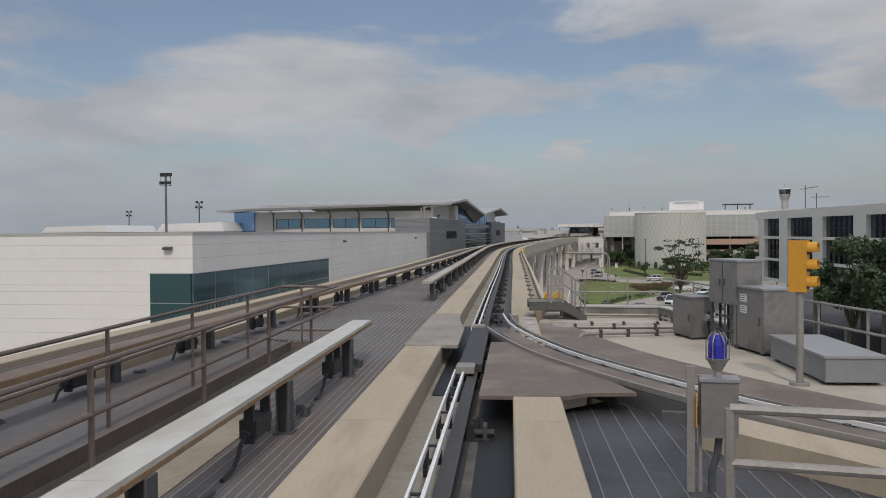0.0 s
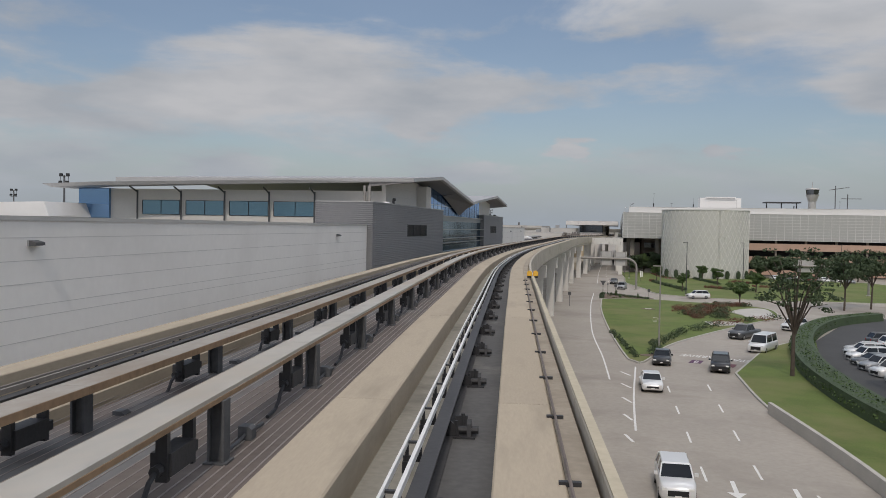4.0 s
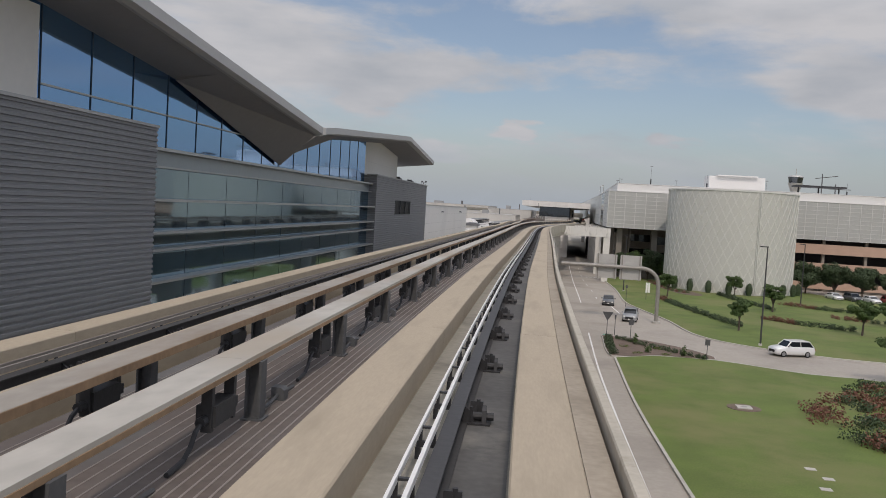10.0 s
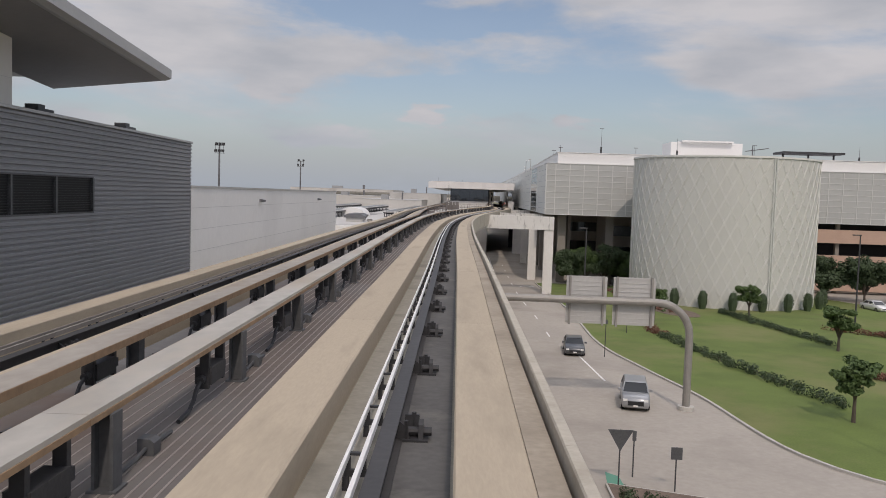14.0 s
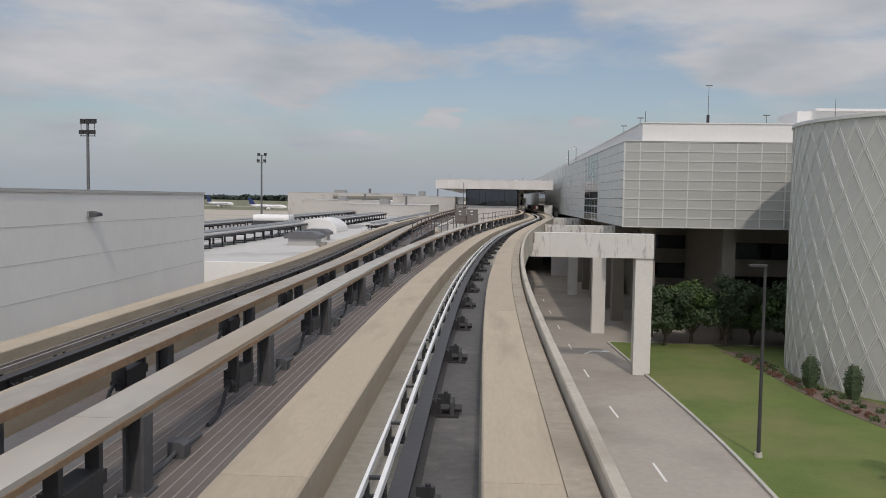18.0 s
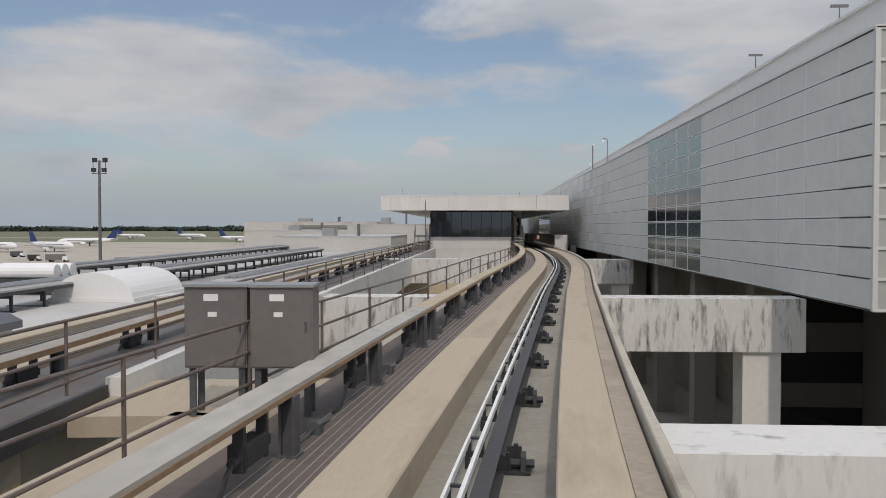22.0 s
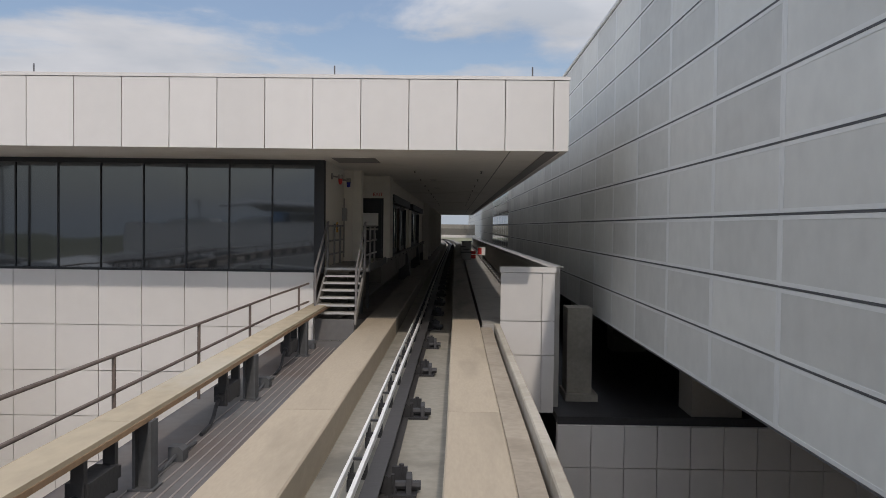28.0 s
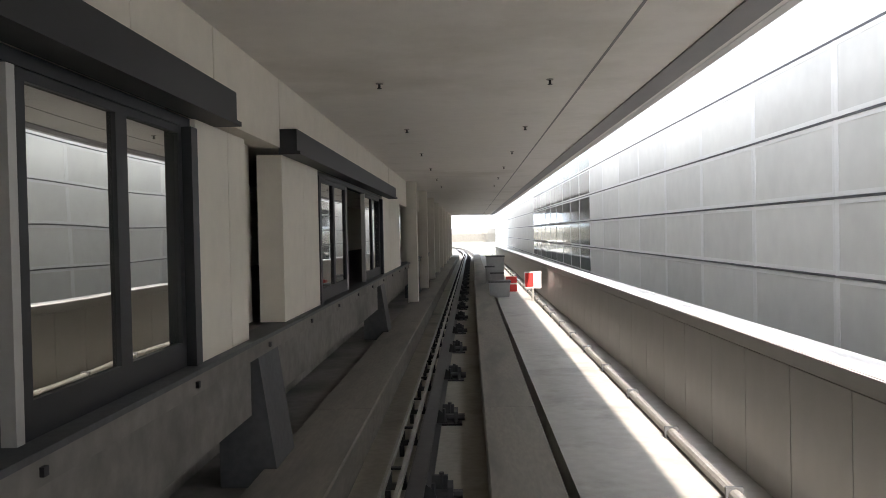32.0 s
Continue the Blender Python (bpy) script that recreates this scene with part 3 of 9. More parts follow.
def build_track(tr, s0, s1, name, label, pads, gap=None):
    """One track: slab, two rows of running pads, guide beam, power rails and brackets."""
    g = thing(name, label, "guideway", kind="structure")
    bm = bmesh.new()
    tr.sweep(bm, rect(-1.58, -0.95, 1.62, -0.47), s0, s1)
    part("trench_slab", bm, M_TRENCH, g)
    bm = bmesh.new()
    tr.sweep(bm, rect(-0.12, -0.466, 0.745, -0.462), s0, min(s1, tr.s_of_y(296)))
    part("oil_stained_strip", bm, M_DARKFLOOR, g, "dark concrete strip")
    s, k = s0, 0
    while s < s1 - 0.5:
        e = min(s + 11.6, s1)
        for a, b in pads:
            bm = bmesh.new()
            tr.sweep(bm, [(a + 0.012, -0.5), (b - 0.012, -0.5), (b, -0.02), (b - 0.02, 0), (a + 0.02, 0), (a, -0.02)], s + 0.004, e - 0.004, 1.5)
            here = Matrix.Translation(tr.at((s + e) / 2)) @ Matrix.Rotation(radians(tr.yaw((s + e) / 2)), 4, "Z")
            bm.transform(here.inverted())
            # pads under the station roof take the darker copy, as if shaded
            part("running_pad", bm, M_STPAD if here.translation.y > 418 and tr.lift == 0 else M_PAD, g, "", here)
        s, k = e, k + 1
    bm = bmesh.new()
    tr.sweep(bm, rect(-0.08, -0.46, 0.15, -0.44), s0, s1)
    tr.sweep(bm, rect(0.025, -0.44, 0.045, -0.15), s0, s1)
    tr.sweep(bm, rect(-0.06, -0.15, 0.125, -0.125), s0, s1)
    part("guide_beam", bm, M_IBEAM, g, "dark steel I-section guide beam")
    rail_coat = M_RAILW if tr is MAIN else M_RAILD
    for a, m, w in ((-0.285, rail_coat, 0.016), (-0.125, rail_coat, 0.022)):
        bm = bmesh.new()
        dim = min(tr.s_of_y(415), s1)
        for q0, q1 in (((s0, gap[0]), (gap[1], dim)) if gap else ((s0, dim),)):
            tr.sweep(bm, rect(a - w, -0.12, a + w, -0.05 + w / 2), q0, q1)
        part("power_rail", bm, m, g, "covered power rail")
        # past the station mouth the rails are greyed to suggest its shade
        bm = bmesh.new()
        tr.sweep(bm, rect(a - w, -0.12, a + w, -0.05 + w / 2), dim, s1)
        part("power_rail", bm, M_GALV, g, "power rail greyed for the station shade")
    bm = bmesh.new()
    bx(bm, -0.33, -0.025, -0.32, -0.03, 0.025, -0.25), bx(bm, -0.305, -0.02, -0.25, -0.265, 0.02, -0.12), bx(bm, -0.145, -0.02, -0.25, -0.105, 0.02, -0.12), bx(bm, -0.34, -0.04, -0.46, -0.28, 0.04, -0.32)
    bx(bm, -0.27, -0.03, -0.1, -0.15, 0.03, -0.075)
    tie = mesh_of("rail_tie", bm, M_BRACKET)
    bm = bmesh.new()
    bx(bm, 0.1, -0.2, -0.462, 0.46, 0.2, -0.435), bx(bm, 0.16, 0.1, -0.435, 0.34, 0.15, -0.2)
    strip(bm, [[(0.05, q, -0.435), (0.24, q, -0.435), (0.2, q, -0.3), (0.05, q, -0.18)] for q in (-0.14, -0.1)])
    strip(bm, [[(0.34 + e, -0.16, -0.435), (0.34 + e, 0.1, -0.435), (0.34 + e, 0.05, -0.27), (0.34 + e, -0.05, -0.21), (0.34 + e, -0.12, -0.27)] for e in (0.0, 0.06)])
    rod(bm, (0.16, -0.02, -0.37), (0.5, -0.02, -0.37), 0.055, 8), rod(bm, (0.27, 0.12, -0.435), (0.27, 0.12, -0.17), 0.03, 6), rod(bm, (0.19, -0.12, -0.435), (0.19, -0.12, -0.22), 0.028, 6)
    brk = mesh_of("beam_bracket", bm, M_BRACKET)
    s = s0 + 1.3
    while s < s1:
        at = Matrix.Translation(tr.at(s)) @ Matrix.Rotation(radians(tr.yaw(s)), 4, "Z")
        part("rail_tie", tie, None, g, "", at)
        if round((s - s0 - 1.3) / 1.9) % 2 == 0:
            part("beam_bracket", brk, None, g, "", at)
        s += 1.9
    return g


def cover_line(tr, side, s0, s1, name, label, face, top=None):
    """The cable cover board on posts along a track; face: the side on which its boxes hang."""
    g = thing(name, label, "cable cover", "cable cover boards")
    s = s0
    while s < s1 - 0.3:
        e = min(s + 9.3, s1)
        bm = bmesh.new()
        tr.sweep(bm, rect(side - 0.37 * face, 0.44, side + 0.05 * face, 0.54), s + 0.005, e - 0.005, 2.0)
        board = part("cover_board", bm, top or M_COVER, g)
        bm = bmesh.new()
        tr.sweep(bm, rect(side + 0.05 * face, 0.435, side + 0.062 * face, 0.49), s + 0.005, e - 0.005, 2.0)
        tr.sweep(bm, rect(side - 0.382 * face, 0.435, side - 0.37 * face, 0.535), s + 0.005, e - 0.005, 2.0)
        part("cover_edge", bm, M_RUST, board, "rust-brown steel edge")
        s = e
    bm = bmesh.new()
    bx(bm, -0.10, -0.11, -0.3, -0.07, 0.11, 0.44), bx(bm, 0.07, -0.11, -0.3, 0.10, 0.11, 0.44), bx(bm, -0.07, -0.02, -0.3, 0.07, 0.02, 0.44)
    bx(bm, -0.14, -0.14, -0.3, 0.14, 0.14, -0.275)
    post = mesh_of("post", bm, M_POST)
    bm = bmesh.new()
    bx(bm, -0.17, -0.34, -0.03, 0.05, 0.3, 0.2), bx(bm, -0.19, -0.28, 0.0, -0.17, 0.24, 0.17)
    for q in (-0.38, 0.3):
        bx(bm, -0.1, q, -0.08, 0.02, q + 0.08, 0.44)
    rod(bm, (-0.06, -0.38, 0.05), (-0.06, -0.5, 0.05), 0.06, 8), bx(bm, -0.12, 0.38, 0.02, 0.0, 0.5, 0.14)
    hose(bm, [(-0.06, -0.48, 0.04), (-0.06, -0.62, -0.02), (-0.07, -0.72, -0.16), (-0.08, -0.86, -0.25), (-0.08, -1.25, -0.275)], 0.03, 6)
    jbox = mesh_of("junction_box", bm, M_BRACKET)
    bm = bmesh.new()
    strip(bm, [[(-0.1, q, -0.3), (0.08, q, -0.3), (0.08, q, -0.16), (0.03, q, -0.12), (-0.1, q, -0.12)] for q in (-0.1, 0.1)])
    hose(bm, [(-0.01, 0.08, -0.22), (-0.01, 0.3, -0.24), (-0.03, 0.75, -0.275)], 0.026, 6), hose(bm, [(-0.01, -0.08, -0.22), (-0.01, -0.4, -0.25), (-0.03, -0.9, -0.275)], 0.022, 6)
    small = mesh_of("conduit_box", bm, M_POST)
    s, k = s0 + 0.5, 0
    while s < s1:
        for dy, me in ((0, post), (-1.15, jbox), (1.1, small)):
            if s0 < s + dy < s1 - 0.6:
                part(me.name.split(".")[0], me, None, g, "", Matrix.Translation(tr.at(s + dy, side)) @ Matrix.Rotation(radians(tr.yaw(s + dy)), 4, "Z"))
        s, k = s + 4.65, k + 1
    return g


E0, E1 = SY(-12), MAIN.length - 2
build_track(MAIN, E0, E1, "guideway", "concrete train guideway with buff running pads and a steel guide beam", ((-1.6, -0.77), (0.77, 1.5)), (SY(15.4), SY(22.0)))
build_track(OTHER, 16, OTHER.length - 2, "guideway", "second concrete train guideway with buff running pads beside a walkway", ((-1.3, -0.77), (0.77, 1.5)))
cover_line(MAIN, -2.45, SY(11.0) - 14, SY(18.6), "cable_cover_line", "pale cover board on steel posts beside the track switch", 1, M_COVERP)
M_COVERO = mat("ochre_weathered_cover_board", (0.42, 0.35, 0.245), 0.7, vary=0.2, scale=0.4, fine=5, stain=(0.47, 0.44, 0.37), stain_scale=0.5, stain_at=0.57, stretch=(1, 0.5, 1))
cover_line(MAIN, -2.45, SY(33.3), SY(336.0), "cable_cover_line", "weathered cover board on dark posts along the running pad", 1)
cover_line(MAIN, -2.45, SY(336.0) + 0.02, SY(414.4), "cable_cover_line", "ochre weathered cover board on dark posts before the station", 1, M_COVERO)
M_COVERD = mat("dull_brown_grey_cover_board", (0.315, 0.285, 0.245), 0.7, vary=0.2, scale=0.4, fine=5, stain=(0.24, 0.185, 0.135), stain_scale=0.35, stain_at=0.55, stretch=(1, 0.5, 1))
M_RUSTB = mat("rust_brown_cover_board", (0.17, 0.125, 0.095), 0.7, vary=0.25, scale=0.6, fine=7, stain=(0.26, 0.20, 0.14), stain_scale=0.4, stain_at=0.56, stretch=(1, 0.4, 1))
cover_line(OTHER, 2.2, 22, OTHER.s_of_y(38), "cable_cover_line", "rust-brown cover board on dark posts beside the second track", -1, M_RUSTB)
cover_line(OTHER, 2.2, OTHER.s_of_y(38) + 0.02, OTHER.s_of_y(408), "cable_cover_line", "long dull cover board on dark posts beside the second track", -1, M_COVERD)

# right-hand kerb and gutter of the main track
bm = bmesh.new()
MAIN.sweep(bm, rect(1.505, -0.5, 1.79, -0.014), SY(27), SY(414), 2.0)
MAIN.sweep(bm, rect(1.79, -0.5, 1.84, -0.2), SY(27), SY(414), 2.0)
solid("gutter_slab", bm, M_GUTTER, "stained concrete gutter beside the running pad", "gutter", kind="structure")
kerb = thing("guideway_kerb", "worn concrete kerb along the guideway edge", "kerb", kind="structure")
s = SY(28.5)
while s < SY(413):
    e = min(s + 7.3, SY(413.6))
    bm = bmesh.new()
    MAIN.sweep(bm, [(1.84, -1.5), (1.98, -1.5), (1.98, 0.12), (1.965, 0.14), (1.855, 0.14), (1.84, 0.12)], s + 0.004, e - 0.004, 2.0)
    part("kerb_segment", bm, M_PARAPET, kerb)
    s = e
# girders
bm = bmesh.new()
MAIN.sweep(bm, [(-1.6, -0.96), (-1.1, -2.2), (1.2, -2.2), (1.835, -1.5), (1.835, -0.96)], SY(27), SY(540), 4.0)
solid("guideway_girder", bm, M_GIRDER, "white painted concrete girder under the guideway", "girder", kind="structure")
bm = bmesh.new()
OTHER.sweep(bm, [(-1.9, -0.96), (-1.4, -2.2), (1.2, -2.2), (1.9, -0.96)], 10, OTHER.length - 2, 4.0)
solid("guideway_girder", bm, M_GIRDER, "white painted concrete girder under the second guideway", "girder", kind="structure")
bm = bmesh.new()
EDGE = Track([(-25.9, 304.0), (-26.1, 320.0), (-26.3, 340.0), (-26.35, 365.0), (-26.35, 390.0), (-26.35, 414.0)], 0.0)
EDGE.sweep(bm, [(-0.15, -2.1), (0.1, -2.0), (0.1, 0.0), (-0.15, 0.0)], EDGE.s_of_y(329.5), EDGE.length - 0.5, 4.0)
EDGE.sweep(bm, [(-1.6, -2.2), (-1.1, -2.2), (-1.1, -0.5), (-1.6, -0.5)], EDGE.s_of_y(329.5), EDGE.length - 0.5, 4.0)
solid("guideway_edge", bm, M_GIRDER, "white concrete edge beam of the second guideway", "edge beam", kind="structure")
bm = bmesh.new()
strip(bm, [[Vector((*EDGE.at(EDGE.s_of_y(y), -0.16).xy, z)) for z in (-0.5, -0.2)] + [Vector((*OTHER.at(OTHER.s_of_y(y), 1.62).xy, z)) for z in (-0.2, -0.5)] for y in np.linspace(306, 413, 30)])
solid("walkway_deck", bm, M_DECK, "grey walkway deck along the second guideway", "walkway", kind="structure")
# walkway deck between the tracks, with its long seams
bm = bmesh.new()
wide = [SY(y) for y in np.linspace(21.0, 307.4, 66)]
strip(bm, [[MAIN.at(s, -3.38, -0.5), MAIN.at(s, -3.38, -0.3), Vector((*OTHER.at(OTHER.s_of_y(MAIN.at(s).y), 1.7).xy, -0.3)), Vector((*OTHER.at(OTHER.s_of_y(MAIN.at(s).y), 1.7).xy, -0.5))] for s in wide])
# either side of the two long slots between the walks
MAIN.sweep(bm, rect(-3.75, -0.5, -3.38, -0.30), SY(-11), SY(20.98))
MAIN.sweep(bm, rect(-4.05, -0.5, -3.38, -0.30), SY(307.42), SY(322))
strip(bm, [[MAIN.at(SY(y), -4.96, -0.5), MAIN.at(SY(y), -4.96, -0.3), Vector((*OTHER.at(OTHER.s_of_y(y), 1.7).xy, -0.3)), Vector((*OTHER.at(OTHER.s_of_y(y), 1.7).xy, -0.5))] for y in np.linspace(-11, 20.98, 12)])
solid("walkway_deck", bm, M_DECK, "dark grey walkway deck between the two tracks", "walkway", kind="structure")
bm = bmesh.new()
MAIN.sweep(bm, rect(-3.38, -0.5, -1.61, -0.30), SY(45), SY(396))
solid("walkway_deck", bm, M_DECKB, "brown-grey planked walkway deck beside the running pad", "walkway", kind="structure")
bm = bmesh.new()
MAIN.sweep(bm, rect(-3.38, -0.5, -1.61, -0.30), SY(396.02), SY(413.2))
solid("walkway_deck", bm, M_DECK, "dark grey walkway deck before the station", "walkway", kind="structure")
bm = bmesh.new()
MAIN.sweep(bm, rect(-3.38, -0.5, -1.61, -0.30), SY(-12), SY(44.98))
solid("walkway_deck", bm, M_DECK, "dark grey ribbed steel walkway deck beside the switch", "walkway", kind="structure")
seams = thing("deck_seams", "thin pale seams along the walkway deck planks", "deck seam", kind="structure")
for q in (-1.68, -1.81, -1.94, -2.07, -2.20, -2.33, -2.46, -2.6):
    bm = bmesh.new()
    MAIN.sweep(bm, rect(q - 0.011, -0.302, q + 0.011, -0.294), SY(-12), SY(412), 2.0)
    part("seam", bm, M_LINE, seams)
for q in (-2.75, -2.9, -3.05, -3.2, -3.36, -3.52, -3.68, -3.85):
    bm = bmesh.new()
    MAIN.sweep(bm, rect(q - 0.009, -0.302, q + 0.009, -0.294), SY(-12), SY(290), 2.0)
    part("seam", bm, M_LINE, seams)

# fine ribs of the steel deck where it widens, and the sunken walk beside it
bm = bmesh.new()
for k in range(24):
    q = -3.98 - 0.15 * k
    y0 = -12 if q > -3.7 else 21.2
    y1 = 200 if k < 4 else 31.5 + 60 * (1 - max(0, k - 4) / 20)
    MAIN.sweep(bm, rect(q - 0.008, -0.302, q + 0.008, -0.295), SY(y0), SY(y1), 3.0)
tagged(part("rib_field", bm, M_LINE, seams), kind="stuff")
slot = thing("walkway_slot", "dark narrow slot with rusty edges between two walkways", "slot", kind="structure")
bm = bmesh.new()
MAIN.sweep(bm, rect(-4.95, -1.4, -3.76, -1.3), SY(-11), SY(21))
part("slot_floor", bm, M_DARKFLOOR, slot)
for q0, q1 in ((-3.82, -3.752), (-4.957, -4.885)):
    bm = bmesh.new()
    MAIN.sweep(bm, rect(q0, -0.5, q1, -0.265), SY(-11), SY(21))
    part("edge_beam", bm, M_PIPE, slot, "rusty brown edge beam")
bm = bmesh.new()
MAIN.sweep(bm, rect(-4.884, -0.5, -3.821, -0.27), SY(20.9), SY(20.98))
part("end_beam", bm, M_PIPE, slot)
bm = bmesh.new()
MAIN.sweep(bm, rect(-3.74, -0.299, -3.0, -0.285), SY(-11), SY(12.5), 3.0)
solid("edge_ledge", bm, M_GUTTER, "beige dusty concrete strip beside the walkway slot", "ledge", kind="structure")
slot = thing("walkway_slot", "dark widening slot with brown edges before the power cabinets", "slot", kind="structure")
bm = bmesh.new()
strip(bm, [[MAIN.at(SY(y), -4.06, z) for z in (-1.4, -1.3)] + [Vector((*EDGE.at(EDGE.s_of_y(y), -0.14).xy, z)) for z in (-1.3, -1.4)] for y in np.linspace(307.5, 327.9, 10)])
part("slot_floor", bm, M_DARKFLOOR, slot)
bm = bmesh.new()
MAIN.sweep(bm, rect(-4.12, -0.5, -4.052, -0.265), SY(307.5), SY(322))
part("edge_beam", bm, M_PIPE, slot, "rusty brown edge beam")
bm = bmesh.new()
EDGE.sweep(bm, rect(-0.15, -0.5, -0.06, -0.1), EDGE.s_of_y(307.5), EDGE.s_of_y(329.4))
part("edge_beam", bm, M_IBEAM, slot, "dark steel edge beam")
bm = bmesh.new()
MAIN.sweep(bm, rect(-4.95, -0.62, -3.39, -0.31), SY(322.02), SY(327.98))
strip(bm, [[MAIN.at(SY(y), -3.39, z) for z in (-0.62, -0.31)] + [Vector((*EDGE.at(EDGE.s_of_y(y), -0.05).xy, z)) for z in (-0.31, -0.62)] for y in (328.0, 331.0)])
solid("cabinet_plinth", bm, M_PAD, "buff concrete floor under the power cabinets between the walkways", "plinth", kind="structure")
# piers
PIERS = [52, 80, 108, 136, 164, 192, 220, 248, 276, 302]
for y in PIERS:
    s = SY(y)
    yaw = MAIN.yaw(s)
    p = thing("guideway_pier", "white concrete pier with a cap beam carrying the guideway", "pier", "guideway piers")
    bm = bmesh.new()
    c = MAIN.at(s, -3.4)
    obx(bm, (c.x, c.y, -2.95), (5.2, 0.75, 0.75), yaw)
    part("cap_beam", bm, M_GIRDER, p)
    for q in (-7.6, 0.8):
        bm = bmesh.new()
        c = MAIN.at(s, q)
        obx(bm, (c.x, c.y, (GROUND - 3.7) / 2), (0.6, 0.6, (-3.7 - GROUND) / 2), yaw)
        part("column", bm, M_GIRDER, p)
# straddle bents by the terminal: long cap beams on tall columns
for y, x0, x1, cols in ((326.5, -31.5, -8.5, (-9.2, -29.5)), (347.6, -31.5, -8.7, (-10.2, -29.5)), (383.8, -31.5, -8.7, (-9.7, -29.5))):
    p = thing("straddle_bent", "mildew-stained white concrete cap beam on square columns beneath the tracks", "pier", "straddle bents")
    m, o = MAIN.at(SY(y)).x, OTHER.at(OTHER.s_of_y(y)).x
    for a, b, top in ((x0, o - 2.12, -0.12), (o - 2.12, o + 1.95, -0.97), (o + 1.95, m - 3.6, -1.45 if y < 330 else -0.12), (m - 3.6, m + 2.0, -0.97), (m + 2.0, x1, -0.12)):
        part("cap_beam", boxed(a, y - 0.75, -2.05, b - 0.003, y + 0.75, top), M_BEAMD if y > 340 else M_BEAMW, p, "white beam streaked with black mildew")
    for x in cols:
        part("column", boxed(x - 0.68, y - 0.6, GROUND, x + 0.68, y + 0.6, -2.05), M_GIRDER, p)
    part("column", boxed(-20.6, y - 0.6, GROUND, -19.3, y + 0.6, -2.05), M_GIRDER, p)

# ---- white hall beside the tracks ----
def slope_wall(x_at, slope):
    return lambda y: x_at - slope * (y - 79)


WA = slope_wall(-28.65, 0.0656)
YAW_A = math.degrees(math.atan(0.0656))
AT_A = Matrix.Translation((WA(40), 40, 0)) @ Matrix.Rotation(radians(YAW_A), 4, "Z")    # local y runs along the wall, x points to the track
hall = thing("white_hall", "long low building with pale metal walls and a dark strip window", "building", at=AT_A)
LA = (136.2 - 40) / math.cos(radians(YAW_A))
N0 = 8.4                          # near corner
W0, W1, WT, WB = N0 + 0.12, 38.9, 0.02, -4.3
WR = -2.9                         # the window turns the corner by this much
for a, b, z0, z1 in ((W1, LA, GROUND, 2.45), (N0, W1, WT, 2.45), (N0, W1, GROUND, WB)):
    part("wall", boxed(-0.5, a, z0, 0, b, z1), M_WALLW, hall)
for a, b, z0, z1 in ((-70, WR, GROUND, 2.45), (WR, -0.5, WT, 2.45), (WR, -0.5, GROUND, WB)):
    part("wall", boxed(a, N0, z0, b, N0 + 0.5, z1), M_WALLW, hall)
part("wall", boxed(-46, LA - 0.5, GROUND, -0.5, LA, 2.45), M_WALLW, hall)
part("roof", boxed(-70, N0 + 0.5, 2.1, -0.5, LA - 0.5, 2.3), M_ROOFW, hall)
bm = bmesh.new()
bx(bm, -0.62, N0 - 0.04, 2.45, 0.04, LA + 0.04, 2.62), bx(bm, -70, N0 - 0.04, 2.45, -0.62, N0 + 0.6, 2.62)
part("parapet_cap", bm, M_CAP, hall)
bm = bmesh.new()
for z in (1.82, 0.97, 0.12, -0.72, -1.15, -2.0, -2.9, -3.8, -5.0, -6.2):
    bx(bm, -0.004, W1 + 0.1, z - 0.014, 0.006, LA, z + 0.014)
    bx(bm, -70, N0 - 0.006, z - 0.014, WR - 0.1, N0 + 0.004, z + 0.014)
    if z > 0.2:
        bx(bm, -0.004, N0, z - 0.014, 0.006, W1 + 0.1, z + 0.014)
        bx(bm, WR - 0.1, N0 - 0.006, z - 0.014, 0, N0 + 0.004, z + 0.014)
part("wall_seams", bm, M_SEAM, hall)
win = part("strip_window", boxed(-0.16, W0, WB, -0.06, W1, WT), M_GLGREEN, hall, "dark green reflective strip window")
part("window_return", boxed(WR, N0 + 0.02, WB, -0.17, N0 + 0.12, WT), M_GLGREEN, win)
for k in range(10):
    y = W0 + (W1 - W0) * k / 9
    part("glazing_bar", boxed(-0.06, y - 0.012, WB, -0.045, y + 0.012, WT), M_FRAMEL, win)
for z in (WT - 0.04, -1.9, WB):
    part("glazing_rail", boxed(-0.06, W0, z, -0.02, W1, z + 0.05), M_FRAMEL, win)
    part("glazing_rail", boxed(WR, N0 - 0.01, z, -0.06, N0 + 0.02, z + 0.05), M_FRAMEL, win)
bm = bmesh.new()
y = W0 + 0.1
while y < W1:
    bx(bm, -0.05, y, WB, -0.035, y + 0.015, -1.92)
    y += 0.22
tagged(part("sun_fin_field", bm, M_FRAMEL, win, "fine vertical fins over the lower glass"), kind="stuff")
for y in (44.2, 85.6):
    lamp = thing("wall_light", "small grey wall light fixed to the pale metal wall", "wall light", "wall lights", at=AT_A @ Matrix.Translation((0, y, 1.6)))
    part("backplate", boxed(0.002, -0.3, -0.1, 0.06, 0.3, 0.12), M_GREYBOX, lamp)
    bm = bmesh.new()
    strip(bm, [[(0.06, q, 0.12), (0.34, q, 0.05), (0.34, q, -0.06), (0.06, q, -0.1)] for q in (-0.28, 0.28)])
    part("hood", bm, M_POST, lamp)
lamp = thing("wall_light", "small grey wall light fixed to the pale metal wall", "wall light", "wall lights", at=AT_A @ Matrix.Translation((-1.6, N0, 1.6)) @ Matrix.Rotation(radians(-90), 4, "Z"))
part("backplate", boxed(0.002, -0.3, -0.1, 0.06, 0.3, 0.12), M_GREYBOX, lamp)
